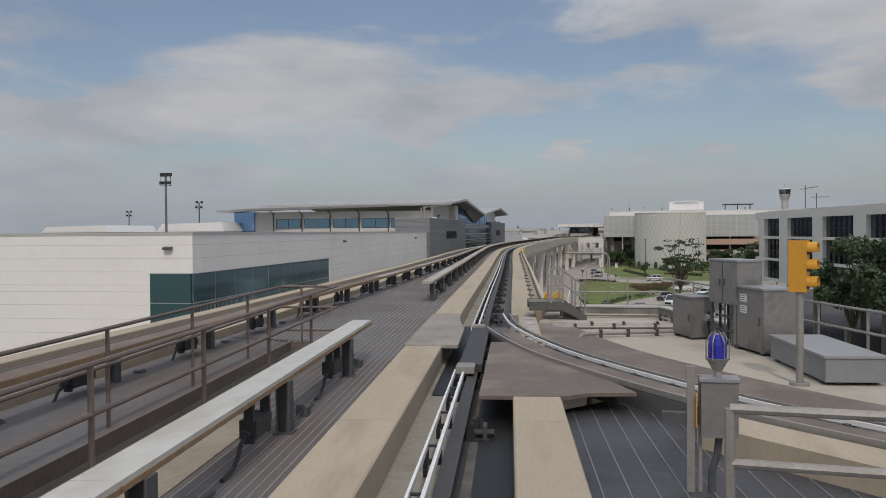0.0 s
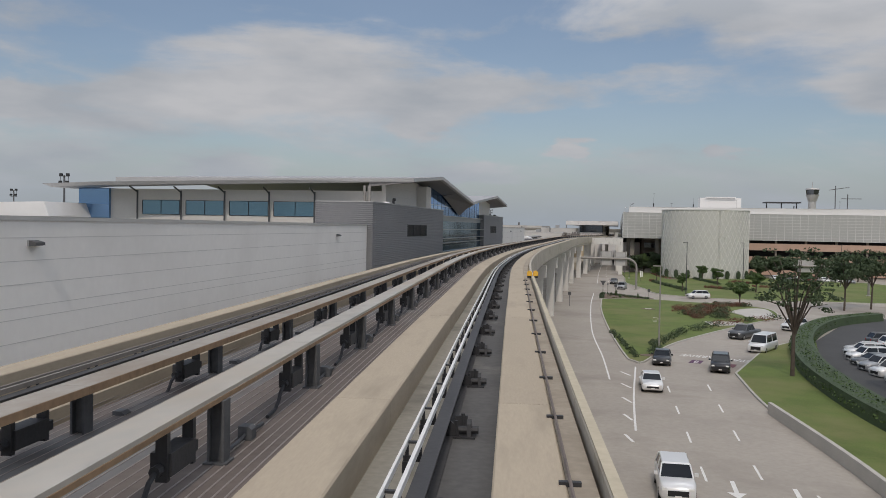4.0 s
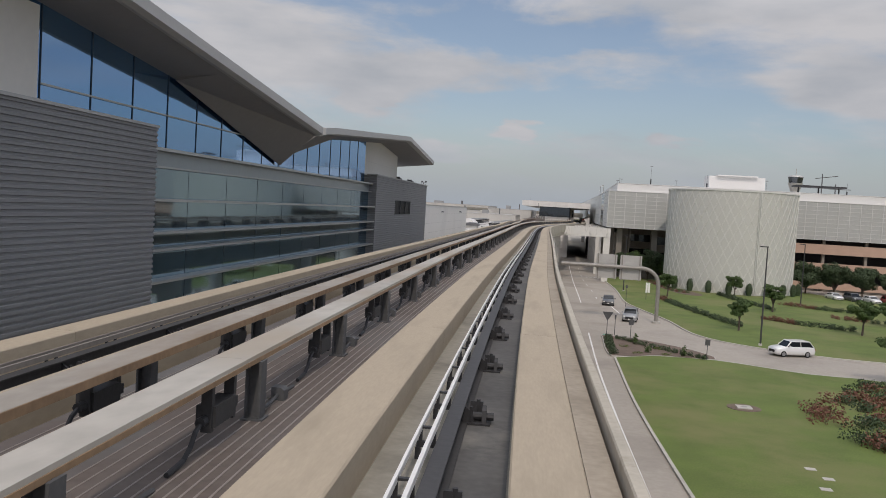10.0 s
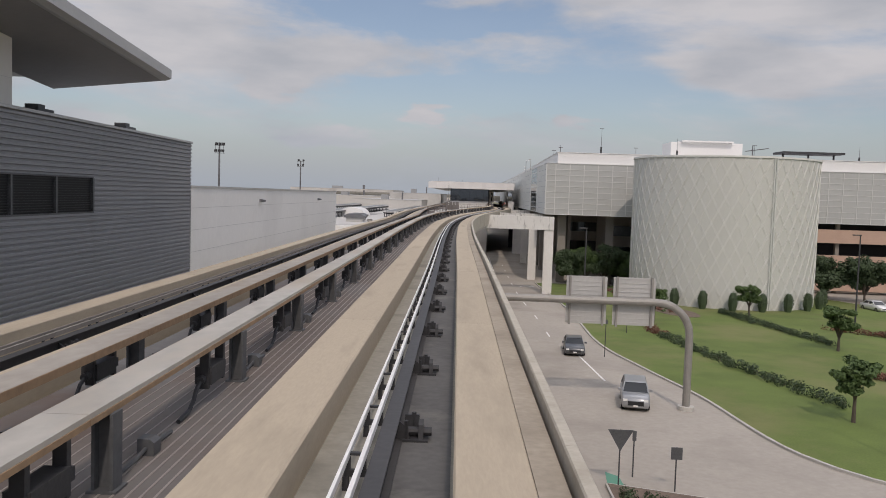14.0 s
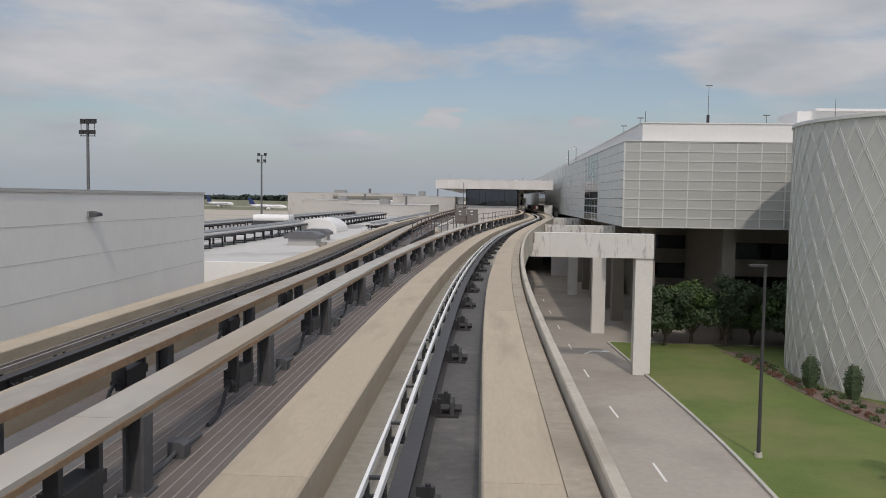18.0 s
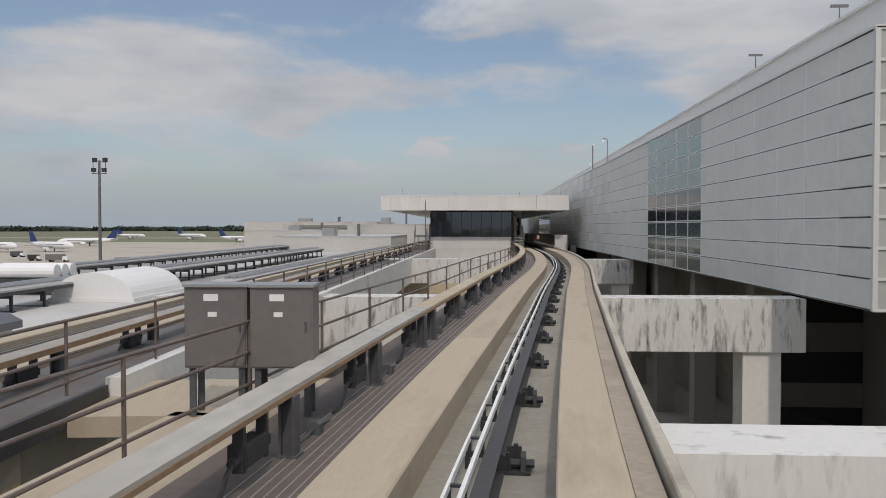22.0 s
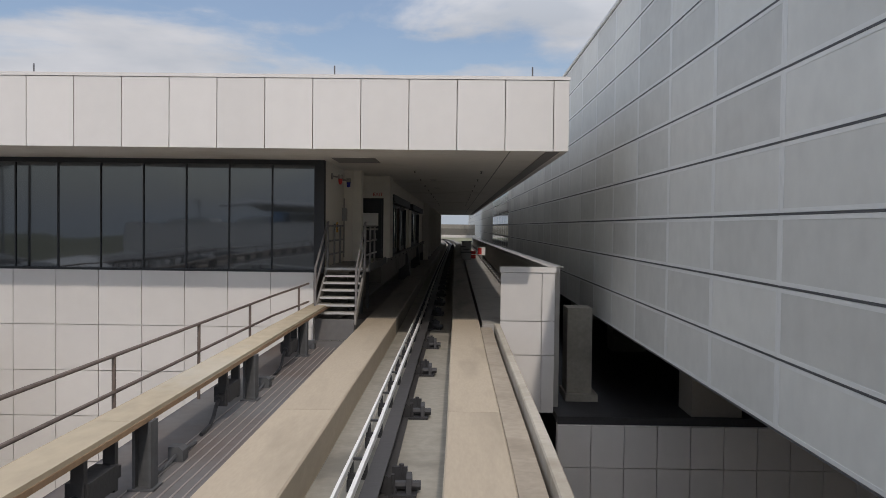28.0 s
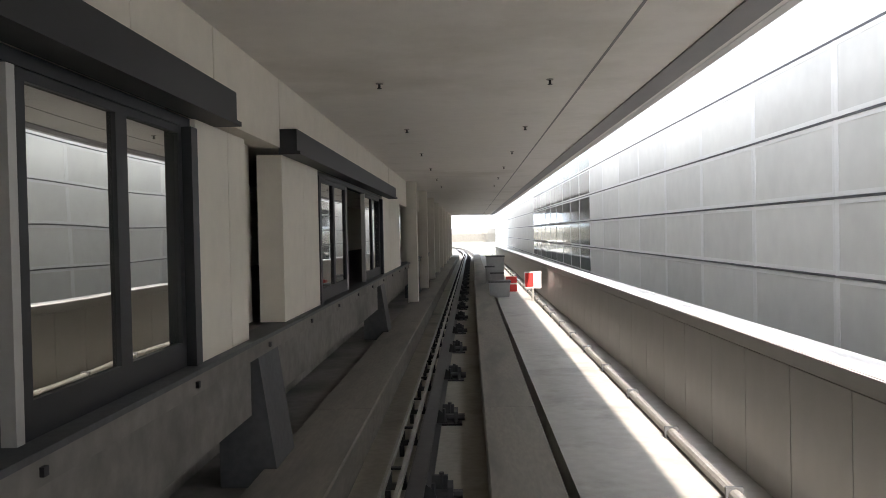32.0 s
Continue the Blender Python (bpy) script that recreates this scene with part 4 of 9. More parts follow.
bm = bmesh.new()
strip(bm, [[(0.06, q, 0.12), (0.34, q, 0.05), (0.34, q, -0.06), (0.06, q, -0.1)] for q in (-0.28, 0.28)])
part("hood", bm, M_POST, lamp)
# far white roofs beyond the hall
for x, w, h in ((-101.1, 13.4, 4.2), (-77.3, 12.9, 4.55)):
    hg = thing("hangar", "distant low shed with a sloping white metal roof", "hangar", "distant hangars")
    part("wall", boxed(x - w / 2, 140, GROUND, x + w / 2, 156, 2.9), M_WHITEP, hg)
    bm = bmesh.new()
    strip(bm, [[(x - w / 2 - 0.3, q, 2.9), (x + w / 2 + 0.3, q, 2.9), (x + w / 2 - 0.4, q, h), (x - w / 2 + 0.9, q, h - 0.25)] for q in (139.5, 156.5)])
    part("roof", bm, M_WHITEP, hg, "white ribbed metal roof")

# ---- concourse with the folded grey roof ----
AT_B = Matrix.Translation((-31.9, 136.5, 0)) @ Matrix.Rotation(radians(1.6), 4, "Z")
hallB = thing("concourse", "modern concourse with ribbed grey cladding, blue glass and folded roof", "building", at=AT_B)


def ribbed(y0, y1, z0, z1, x, holes=()):
    """Horizontal ribbed cladding facing the track."""
    bm = bmesh.new()
    spans = [(y0, y1, z0, z1)]
    for a, b, c, d in holes:
        spans = [(y0, a, z0, z1), (b, y1, z0, z1), (a, b, z0, c), (a, b, d, z1)]
    pitch = 0.2
    for a, b, c, d in spans:
        k0, k1 = math.floor((c - z0) / pitch), math.ceil((d - z0) / pitch)
        rows = []
        for k in range(k0, k1):
            q = z0 + k * pitch
            for dz, dx in ((0, 0), (0.09, 0), (0.11, -0.05), (0.18, -0.05)):
                rows.append((x + dx, min(max(q + dz, c), d)))
        rows.append((x, d))
        va = [bm.verts.new((px, a, pz)) for px, pz in rows]
        vb = [bm.verts.new((px, b, pz)) for px, pz in rows]
        for i in range(len(rows) - 1):
            bm.faces.new((va[i], vb[i], vb[i + 1], va[i + 1]))
    return bm


def louvre(parent, y0, y1, z0, z1, x, bays=3):
    lv = part("louvre", boxed(x - 0.3, y0, z0, x - 0.12, y1, z1), M_LOUVRE_SHADE, parent, "black louvred vent")
    bm = bmesh.new()
    for k in range(bays + 1):
        y = y0 + (y1 - y0) * k / bays
        bx(bm, x - 0.12, y - 0.06, z0, x + 0.01, y + 0.06, z1)
    bx(bm, x - 0.12, y0, z0 - 0.06, x + 0.012, y1, z0), bx(bm, x - 0.12, y0, z1, x + 0.012, y1, z1 + 0.06)
    part("louvre_frame", bm, M_POST, lv)
    bm = bmesh.new()
    z = z0 + 0.06
    while z < z1 - 0.05:
        bx(bm, x - 0.12, y0, z, x - 0.05, y1, z + 0.03)
        z += 0.09
    tagged(part("louvre_blade_field", bm, M_FRAMED, lv), kind="stuff")


part("core", boxed(-5.9, 0.06, GROUND, -0.31, 37.4, 4.75), M_CORR, hallB)
part("cladding", ribbed(0, 37.5, GROUND, 4.8, 0, [(15.2, 26.0, 1.32, 2.62)]), M_CORR, hallB, "dark grey horizontal ribbed cladding")
bm = ribbed(-5.95, 0.0, GROUND, 4.8, 0)
for v in bm.verts:
    v.co = Vector((v.co.y, -v.co.x, v.co.z))
part("cladding", bm, M_CORR, hallB, "dark grey horizontal ribbed cladding")
louvre(hallB, 15.2, 26.0, 1.32, 2.62, 0)
part("cladding_cap", boxed(-6.0, -0.06, 4.8, 0.06, 37.5, 4.9), M_FASCIAG, hallB)
part("core", boxed(-5.9, 79.4, GROUND, -0.31, 110.3, 4.8), M_CORR, hallB)
part("cladding", ribbed(79.3, 110.4, GROUND, 4.85, 0, [(89.0, 98.2, 1.45, 2.75)]), M_CORR, hallB, "dark grey horizontal ribbed cladding")
bm = ribbed(-5.95, 0.0, GROUND, 4.85, 0)
for v in bm.verts:
    v.co = Vector((v.co.y, 79.3 - v.co.x, v.co.z))
part("cladding", bm, M_CORR, hallB, "dark grey horizontal ribbed cladding")
louvre(hallB, 89.0, 98.2, 1.45, 2.75, 0)
part("cladding_cap", boxed(-6.0, 79.25, 4.85, 0.06, 110.45, 4.95), M_FASCIAG, hallB)

# roof edge heights along the building, at the track side: (along, top height)
ROOF = [(-7.0, 6.9), (9.8, 7.75), (26.8, 8.95), (54.0, 6.55), (57.2, 6.85), (84.6, 8.75), (101.5, 7.5)]


def roof_z(y):
    return float(np.interp(y, [q[0] for q in ROOF], [q[1] for q in ROOF]))


def roof_fold(y_list, x_edge, x_back, drop):
    """A folded roof plate: fascia, top and soffit skinned along the building."""
    rings_t, rings_s = [], []
    for y in y_list:
        z = roof_z(y)
        rings_t.append([(x_back, y, z + 0.9 * drop), (x_edge, y, z), (x_edge, y, z - 0.38), (x_edge - 0.25, y, z - 0.46), (x_back, y, z - 0.46 + 0.9 * drop)])
    return rings_t


for ys in ([9.8, 15, 20, 26.8, 35, 45, 54.0], [54.6, 57.2, 66, 75, 84.6, 92, 101.5]):
    bm = bmesh.new()
    strip(bm, roof_fold(ys, 1.9, -34, -0.1))
    part("roof_plate", bm, M_FASCIAG, hallB, "folded grey metal roof with a deep overhang")
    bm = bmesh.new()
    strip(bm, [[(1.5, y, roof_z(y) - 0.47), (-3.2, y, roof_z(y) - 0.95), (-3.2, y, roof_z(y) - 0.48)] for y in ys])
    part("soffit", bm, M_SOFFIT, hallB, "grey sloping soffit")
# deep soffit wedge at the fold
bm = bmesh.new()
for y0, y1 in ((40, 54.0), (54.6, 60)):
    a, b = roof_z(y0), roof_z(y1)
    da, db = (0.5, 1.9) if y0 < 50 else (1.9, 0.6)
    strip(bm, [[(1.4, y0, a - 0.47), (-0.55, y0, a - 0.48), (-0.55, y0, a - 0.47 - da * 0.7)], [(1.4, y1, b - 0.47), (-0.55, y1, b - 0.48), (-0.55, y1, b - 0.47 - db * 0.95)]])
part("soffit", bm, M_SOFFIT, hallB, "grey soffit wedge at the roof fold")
# upper walls behind the ribbed blocks
bm = bmesh.new()
strip(bm, [[(-2.2, y, 4.8), (-1.7, y, 4.8), (-1.7, y, roof_z(y) - 0.4), (-2.2, y, roof_z(y) - 0.4)] for y in (11.5, 20, 26.8, 30.4)])
bx(bm, -1.7, 27.4, 4.9, -0.4, 30.4, 7.7)
part("upper_wall", bm, M_STUCCO, hallB, "pale panelled wall under the roof")
bm = bmesh.new()
strip(bm, [[(-2.2, y, 4.85), (-0.9, y, 4.85), (-0.9, y, roof_z(y) - 0.4), (-2.2, y, roof_z(y) - 0.4)] for y in (77.4, 84.6, 93.8)])
part("upper_wall", bm, M_STUCCO, hallB, "pale panelled wall under the roof")
bm = bmesh.new()
for z in (5.9, 6.9):
    bx(bm, -1.7, 11.5, z, -1.694, 27.4, z + 0.02)
bx(bm, -0.9, 77.5, 6.0, -0.894, 93.8, 6.02)
part("wall_seams", bm, M_SEAM, hallB)
# glass front
glz = part("glass_front", boxed(-0.8, 37.5, GROUND, -0.7, 79.3, 4.15), M_GLCURT, hallB, "blue-grey reflective curtain wall")
bm = bmesh.new()
strip(bm, [[(-0.8, y, 4.15), (-0.72, y, 4.15), (-0.72, y, roof_z(y) - 0.4), (-0.8, y, roof_z(y) - 0.4)] for y in (30.5, 40, 54, 57.2, 66, 77.4)])
glu = part("upper_glass", bm, M_GLBLUE, hallB, "blue reflective upper glazing")
M_MULL = plain("dark_blue_mullion", (0.035, 0.055, 0.075), 0.4, 0.3)
y = 37.6
while y < 79.3:
    part("mullion", boxed(-0.71, y - 0.012, GROUND, -0.69, y + 0.012, 4.15), M_MULL, glz)
    y += 4.4
y = 31.0
while y < 77.3:
    part("mullion", boxed(-0.72, y - 0.016, 4.15, -0.69, y + 0.016, roof_z(y) - 0.4), M_MULL, glu)
    y += 2.9
part("transom", boxed(-0.72, 31, 5.46, -0.66, 51, 5.52), M_FRAMEL, glu)
part("spandrel", boxed(-0.7, 37.5, 3.42, -0.66, 79.3, 4.02), mat("grey_spandrel_panel", (0.27, 0.31, 0.33), 0.35, 0.3, vary=0.05, scale=0.3, fine=3), glz, "grey-blue spandrel band")
for z, d, x_out in ((4.08, 0.12, -0.3), (3.38, 0.07, -0.4), (2.08, 0.1, -0.05), (0.8, 0.1, -0.05), (0.12, 0.1, -0.05), (-1.15, 0.1, -0.05), (-2.5, 0.1, -0.05), (-3.8, 0.1, -0.05)):
    part("sun_shelf", boxed(-0.7, 37.5, z - d / 2, x_out, 79.3, z + d / 2), M_FRAMEL, glz, "pale horizontal sun shelf")
# front end with the strip of square windows
fy = 12.0
front = part("front_wall", boxed(-36.0, fy, 2.3, -1.7, fy + 0.5, 6.4), M_STUCCO, hallB, "pale wall with a row of dark windows")
for k, (a, b) in enumerate(((-31.8, -27.0), (-26.2, -21.4), (-20.7, -15.9), (-15.2, -10.0), (-9.7, -6.5))):
    w = part("window", boxed(a, fy - 0.03, 3.4, b, fy - 0.01, 5.05), M_GLGREEN, front, "dark blue-green window")
    bm = bmesh.new()
    for x in (a, (a + b) / 2 if k < 4 else b, b):
        bx(bm, x - 0.04, fy - 0.06, 3.4, x + 0.04, fy - 0.03, 5.05)
    bx(bm, a, fy - 0.06, 3.36, b, fy - 0.03, 3.42), bx(bm, a, fy - 0.06, 5.03, b, fy - 0.03, 5.09)
    part("window_frame", bm, M_FRAMED, w)
    bm = bmesh.new()
    rod(bm, (a - 0.4, fy - 0.5, 2.4), (a - 0.4, fy - 0.5, 6.2), 0.11), rod(bm, (a - 0.4, fy - 0.5, 6.0), (a - 0.4, fy - 2.2, 6.6), 0.09)
    part("roof_strut", bm, M_POST, front)
part("corner_glass", boxed(-40.0, fy - 0.4, 2.3, -36.0, fy + 10, 6.45), M_GLBLUE, hallB, "blue glass corner bay")
bm = bmesh.new()
strip(bm, [[(-42.5, 8.2, 6.75), (-41.5, 8.4, 6.35), (-41.5, 14.0, 6.35), (-42.5, 16.0, 6.85)], [(-36, 8.0, 7.0), (-36, 8.2, 6.6), (-36, 12, 6.6), (-36, 12, 7.1)],
           [(-15, 8.9, 7.42), (-15, 9.1, 7.0), (-15, 11, 7.05), (-15, 11, 7.5)], [(1.9, 9.75, 7.745), (1.9, 9.78, 7.37), (1.9, 9.797, 7.37), (1.9, 9.797, 7.745)]])
part("roof_plate", bm, M_FASCIAG, hallB, "folded grey metal roof with a deep overhang")
bm = bmesh.new()
rod(bm, (-2.6, 7.8, 4.8), (-2.6, 7.8, 6.8), 0.2), rod(bm, (-3.1, 7.7, 4.8), (-3.1, 7.7, 6.8), 0.14)
part("wall_duct", bm, M_GALV, hallB)
# things on the ribbed block's roof
v = thing("roof_vent", "black curved pipe vent on the ribbed block's roof", "vent", at=AT_B @ Matrix.Translation((-0.7, 11.2, 4.9)))
bm = bmesh.new()
for q in (-0.35, 0.0):
    tube(bm, [(0, q, 0), (0, q, 0.45), (0, q + 0.15, 0.62), (0, q + 0.5, 0.62), (0, q + 0.6, 0.45)], 0.1, 8)
part("pipe", bm, M_BRACKET, v)
v = thing("roof_hatch", "small white domed hatch on the ribbed block's roof", "roof hatch", at=AT_B @ Matrix.Translation((-1.0, 9.0, 4.9)))
bm = bmesh.new()
rod(bm, (0, 0, 0), (0, 0, 0.22), 0.42, 16, 0.34)
part("dome", bm, M_WHITEP, v)
for q in (96, 104):
    bm = bmesh.new()
    bx(bm, -1.5, q - 0.6, 4.95, -0.8, q + 0.6, 5.2), bx(bm, -1.4, q - 0.4, 5.2, -0.9, q + 0.1, 5.35)
    solid("roof_unit", bm, M_POST, "low dark service unit on the block's roof", "roof unit", "roof units", at=AT_B)
# the white hall that follows, with seams and small lights
hallC = thing("white_hall", "plain white metal building beyond the concourse", "building", at=AT_B)
part("wall", boxed(-0.5, 110.5, GROUND, -0.02, 165.3, 2.5), M_WALLW, hallC)
part("wall", boxed(-30, 164.8, GROUND, -0.5, 165.3, 2.5), M_WALLW, hallC)
part("roof", boxed(-30, 110.5, 2.1, -0.5, 164.8, 2.3), M_ROOFW, hallC)
part("parapet_cap", boxed(-30, 110.5, 2.5, 0.03, 165.35, 2.62), M_CAP, hallC)
bm = bmesh.new()
for z in (1.4, 0.2, -1.0, -2.2, -3.4):
    bx(bm, -0.022, 110.6, z - 0.012, -0.012, 165.3, z + 0.012)
part("wall_seams", bm, M_SEAM, hallC)
for y in (126.5, 152):
    lamp = thing("wall_light", "small dark wall light fixed to the white metal wall", "wall light", "wall lights", at=AT_B @ Matrix.Translation((0, y, 1.7)))
    part("backplate", boxed(-0.018, -0.28, -0.1, 0.06, 0.28, 0.12), M_GREYBOX, lamp)
    bm = bmesh.new()
    strip(bm, [[(0.06, q, 0.12), (0.34, q, 0.05), (0.34, q, -0.06), (0.06, q, -0.1)] for q in (-0.26, 0.26)])
    part("hood", bm, M_POST, lamp)

# ---- terminal ----
TX, TY, TZ = -8.75, 341.5, 8.3
FARX, FARY = 120.0, 640.0
term = thing("terminal", "raised terminal building clad in grey panels with a white roof band", "building")
part("core", boxed(TX + 0.3, TY + 0.35, 0.15, FARX, FARY, TZ), M_PANELF, term)
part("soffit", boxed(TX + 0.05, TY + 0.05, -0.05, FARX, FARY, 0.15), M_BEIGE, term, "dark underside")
part("roof_band", boxed(TX + 1.9, TY + 1.2, TZ, FARX, FARY, 10.2), M_TOPW, term, "white set-back roof band")
part("roof_cap", boxed(TX + 1.8, TY + 1.1, 10.2, FARX, FARY, 10.3), M_TOPW, term)
part("eaves_rail", boxed(TX - 0.02, TY - 0.02, TZ, FARX, TY + 2, TZ + 0.1), M_GRID, term)
part("eaves_rail", boxed(-0.04, 0, TZ, 3, 290, TZ + 0.08), M_GRID, term, "", Matrix.Translation((TX, TY, 0)) @ Matrix.Rotation(radians(0.62), 4, "Z"))
part("corner_bar", boxed(TX - 0.03, TY - 0.03, 0.0, TX + 0.12, TY + 0.12, TZ), M_GRID, term)

# screen panels on the front: nine rows
RF, CF = TZ / 9, 2.32
pan = mesh_of("screen_panel", boxed(0.04, 0, 0.04, CF - 0.04, 0.08, RF - 0.04), M_PANELF)
x, cols = TX + 1.55, []
small = mesh_of("screen_panel", boxed(0.12, 0, 0.04, 1.5, 0.08, RF - 0.04), M_PANELF)
for r in range(9):
    part("screen_panel", small, None, term, "", Matrix.Translation((TX, TY + 0.03, r * RF)))
while x < 32:
    cols.append(x)
    for r in range(9):
        part("screen_panel", pan, None, term, "", Matrix.Translation((x, TY + 0.03, r * RF)))
    x += CF
xs = [TX + 1.55 + CF * k for k in range(54)]
for q in xs:
    part("screen_bar", boxed(q - 0.06, TY - 0.03, 0, q + 0.06, TY + 0.2, TZ), M_GRID, term)
for r in range(10):
    part("screen_bar", boxed(TX, TY - 0.02, r * RF - 0.045, FARX, TY + 0.2, r * RF + 0.045), M_GRID, term)
bm = bmesh.new()
for q in xs[len(cols):]:
    for r in range(9):
        bx(bm, q + 0.04, TY + 0.03, r * RF + 0.04, q + CF - 0.04, TY + 0.11, r * RF + RF - 0.04)
tagged(part("screen_panel_field", bm, M_PANELF, term), kind="stuff")

# glass panels on the side that follows the tracks: nine rows, slightly askew to the front
RS, CS = TZ / 9, 2.82
AT_T = Matrix.Translation((TX, TY, 0)) @ Matrix.Rotation(radians(0.62), 4, "Z")
side_t = part("side_frame", boxed(0.12, 0.1, 0.0, 0.4, 290, TZ), M_FRAMED, term, "", AT_T)


def pale_border(bm, x, y, z, w=0.055):
    """The pale printed margin round one panel, slightly proud of it."""
    y0, y1, z0, z1 = y + 0.03, y + CS - 0.03, z + 0.016, z + RS - 0.018
    for a, b, c, d in ((y0, y1, z0, z0 + w), (y0, y1, z1 - w, z1), (y0, y0 + w, z0 + w, z1 - w), (y1 - w, y1, z0 + w, z1 - w)):
        bx(bm, x - 0.004, a, c, x + 0.004, b, d)


bm = boxed(0.0, 0.03, 0.016, 0.1, CS - 0.03, RS - 0.018)
n_in = len(bm.faces)
pale_border(bm, 0.0, 0.0, 0.0)
for i, fc in enumerate(bm.faces):
    fc.material_index = 1 if i >= n_in else 0
pan = mesh_of("wall_panel", bm, [M_PANEL, M_PALE])
bm_edge = bmesh.new()
panes = []
for m_ in (M_GLTERM, M_GLDARK):
    bm = boxed(0.0, 0.03, 0.016, 0.1, CS - 0.03, RS - 0.018)
    n_in = len(bm.faces)
    pale_border(bm, 0.0, 0.0, 0.0, 0.05)
    for i, fc in enumerate(bm.faces):
        fc.material_index = 1 if i >= n_in else 0
    panes.append(mesh_of("wall_pane", bm, [m_, M_PALE]))
pane, pane_d = panes
bm_far, k, y = bmesh.new(), 0, 2.58
ys = [0.15]
for r in range(9):
    bx(bm_far, 0.02, 0.18, r * RS + 0.022, 0.12, 2.55, r * RS + RS - 0.03)
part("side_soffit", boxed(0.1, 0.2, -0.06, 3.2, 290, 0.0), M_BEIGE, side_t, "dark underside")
while y < 285:
    is_glass = 19.2 < y < 32.6 or 115 < y < 139
    for r in range(9):
        if is_glass and (y < 100 or 1 <= r <= 5):
            part("wall_pane", pane_d if r in (3, 4) else pane, None, side_t, "", Matrix.Translation((0.02, y, r * RS)))
        elif 50 < y < 122:
            part("wall_panel", pan, None, side_t, "", Matrix.Translation((0.02, y, r * RS)))
        else:
            bx(bm_far, 0.02, y + 0.03, r * RS + 0.016, 0.12, y + CS - 0.03, r * RS + RS - 0.018)
            pale_border(bm_edge, 0.02, y, r * RS)
    ys.append(y)
    y += CS
tagged(part("wall_panel_field", bm_far, M_PANEL, side_t), kind="stuff")
tagged(part("panel_border_field", bm_edge, M_PALE, side_t), kind="stuff")
for y in ys:
    part("panel_mullion", boxed(0.018, y - 0.035, 0, 0.11, y + 0.035, TZ), M_PALE, side_t)
for r in range(10):
    part("panel_rail", boxed(0.012, 0, r * RS - 0.014, 0.115, 285, r * RS + 0.012), M_POST, side_t, "dark joint rail between the panels")

# dark undercroft: columns, beige bands, windows
und = thing("terminal_undercroft", "shaded lower storeys with beige bands and dark windows below the terminal", "building")
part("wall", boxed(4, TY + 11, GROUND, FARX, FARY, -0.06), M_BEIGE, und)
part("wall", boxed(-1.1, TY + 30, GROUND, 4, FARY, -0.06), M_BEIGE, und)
for z0, z1 in ((-3.7, -1.9), (-7.6, -5.6), (-11.0, -9.2)):
    part("window_band", boxed(3.9, TY + 10.9, z0, FARX, TY + 11.0, z1), M_GLDARK, und, "dark ribbon window")
    part("window_band", boxed(-1.2, TY + 29.9, z0, 3.95, TY + 30.0, z1), M_GLDARK, und, "dark ribbon window")
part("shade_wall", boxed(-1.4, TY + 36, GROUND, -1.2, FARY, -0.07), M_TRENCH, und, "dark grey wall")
part("ramp_wall", boxed(-3.2, TY + 44, GROUND, -3.0, TY + 92, -8.2), M_BEIGE, und, "low concrete wall")
for x, y in [(-5.5, TY + 4), (2.5, TY + 4), (10.5, TY + 4)] + [(-6.8, TY + 16 + 11.5 * k) for k in range(8)]:
    c = thing("terminal_column", "grey square concrete column under the terminal", "column", "terminal columns")
    part("shaft", boxed(x - 0.65, y - 0.65, GROUND, x + 0.65, y + 0.65, -0.05), M_BEIGE, c)

# garage decks to the right of the lattice drum
gar = thing("parking_garage", "open parking decks with salmon concrete bands", "garage")
for z0, z1 in ((-3.2, -1.0), (-7.2, -5.2), (-11.0, -9.4)):
    part("deck_band", boxed(27, TY + 0.4, z0, 190, TY + 1.0, z1), M_GARAGE, gar, "salmon concrete parapet band")
# a near-black sheet stands in for the shade inside the open decks
part("deck_shade", boxed(27, TY + 8.0, GROUND, 190, TY + 9, 0), M_LOUVRE_SHADE, gar, "dark sheet for the shade inside the decks")
for k in range(14):
    part("column", boxed(30 + 9 * k, TY + 1.2, GROUND, 30.6 + 9 * k, TY + 1.9, -0.06), M_BEIGE, gar)

# lattice drum
CX, CY, CR, CZ = 16.0, 327.1, 13.1, 8.75
drum = thing("lattice_drum", "round tower wrapped in a pale diamond lattice", "building")
bm = bmesh.new()
rod(bm, (CX, CY, GROUND), (CX, CY, CZ), CR - 0.25, 96)
part("drum_wall", bm, M_CYL, drum)
bm = bmesh.new()
rod(bm, (CX, CY, CZ), (CX, CY, CZ + 0.25), CR - 0.1, 96)
part("drum_rim", bm, M_CYLBAR, drum)
H = CZ - GROUND
for sgn in (1, -1):
    bm = bmesh.new()
    nb, nseg, w, out = 50, 18, 0.0028, CR - 0.2 + 0.012 * sgn
    for k in range(nb):
        for gap in (-0.0065, 0.0065):       # each rib is a pair of narrow battens
            a0 = 2 * math.pi * k / nb + gap
            ring = []
            for j in range(nseg + 1):
                a = a0 + sgn * 0.77 * j / nseg
                z = GROUND + H * j / nseg
                ring.append([(CX + q * math.cos(a + e), CY + q * math.sin(a + e), z) for e, q in ((-w, CR - 0.27), (-w, out), (w, out), (w, CR - 0.27))])
            strip(bm, ring)
    part("lattice_ribs", bm, M_CYLBAR, drum, "raised diagonal battens in pairs")
bm = bmesh.new()
a = math.atan2(313.8 - CY, 16.0 + 3.2 - CX)
for e in (-0.012, 0.012):
    rod(bm, (CX + CR * math.cos(a + e), CY + CR * math.sin(a + e), GROUND), (CX + CR * math.cos(a + e), CY + CR * math.sin(a + e), CZ), 0.06, 6)
part("drum_seam", bm, M_CYLBAR, drum)

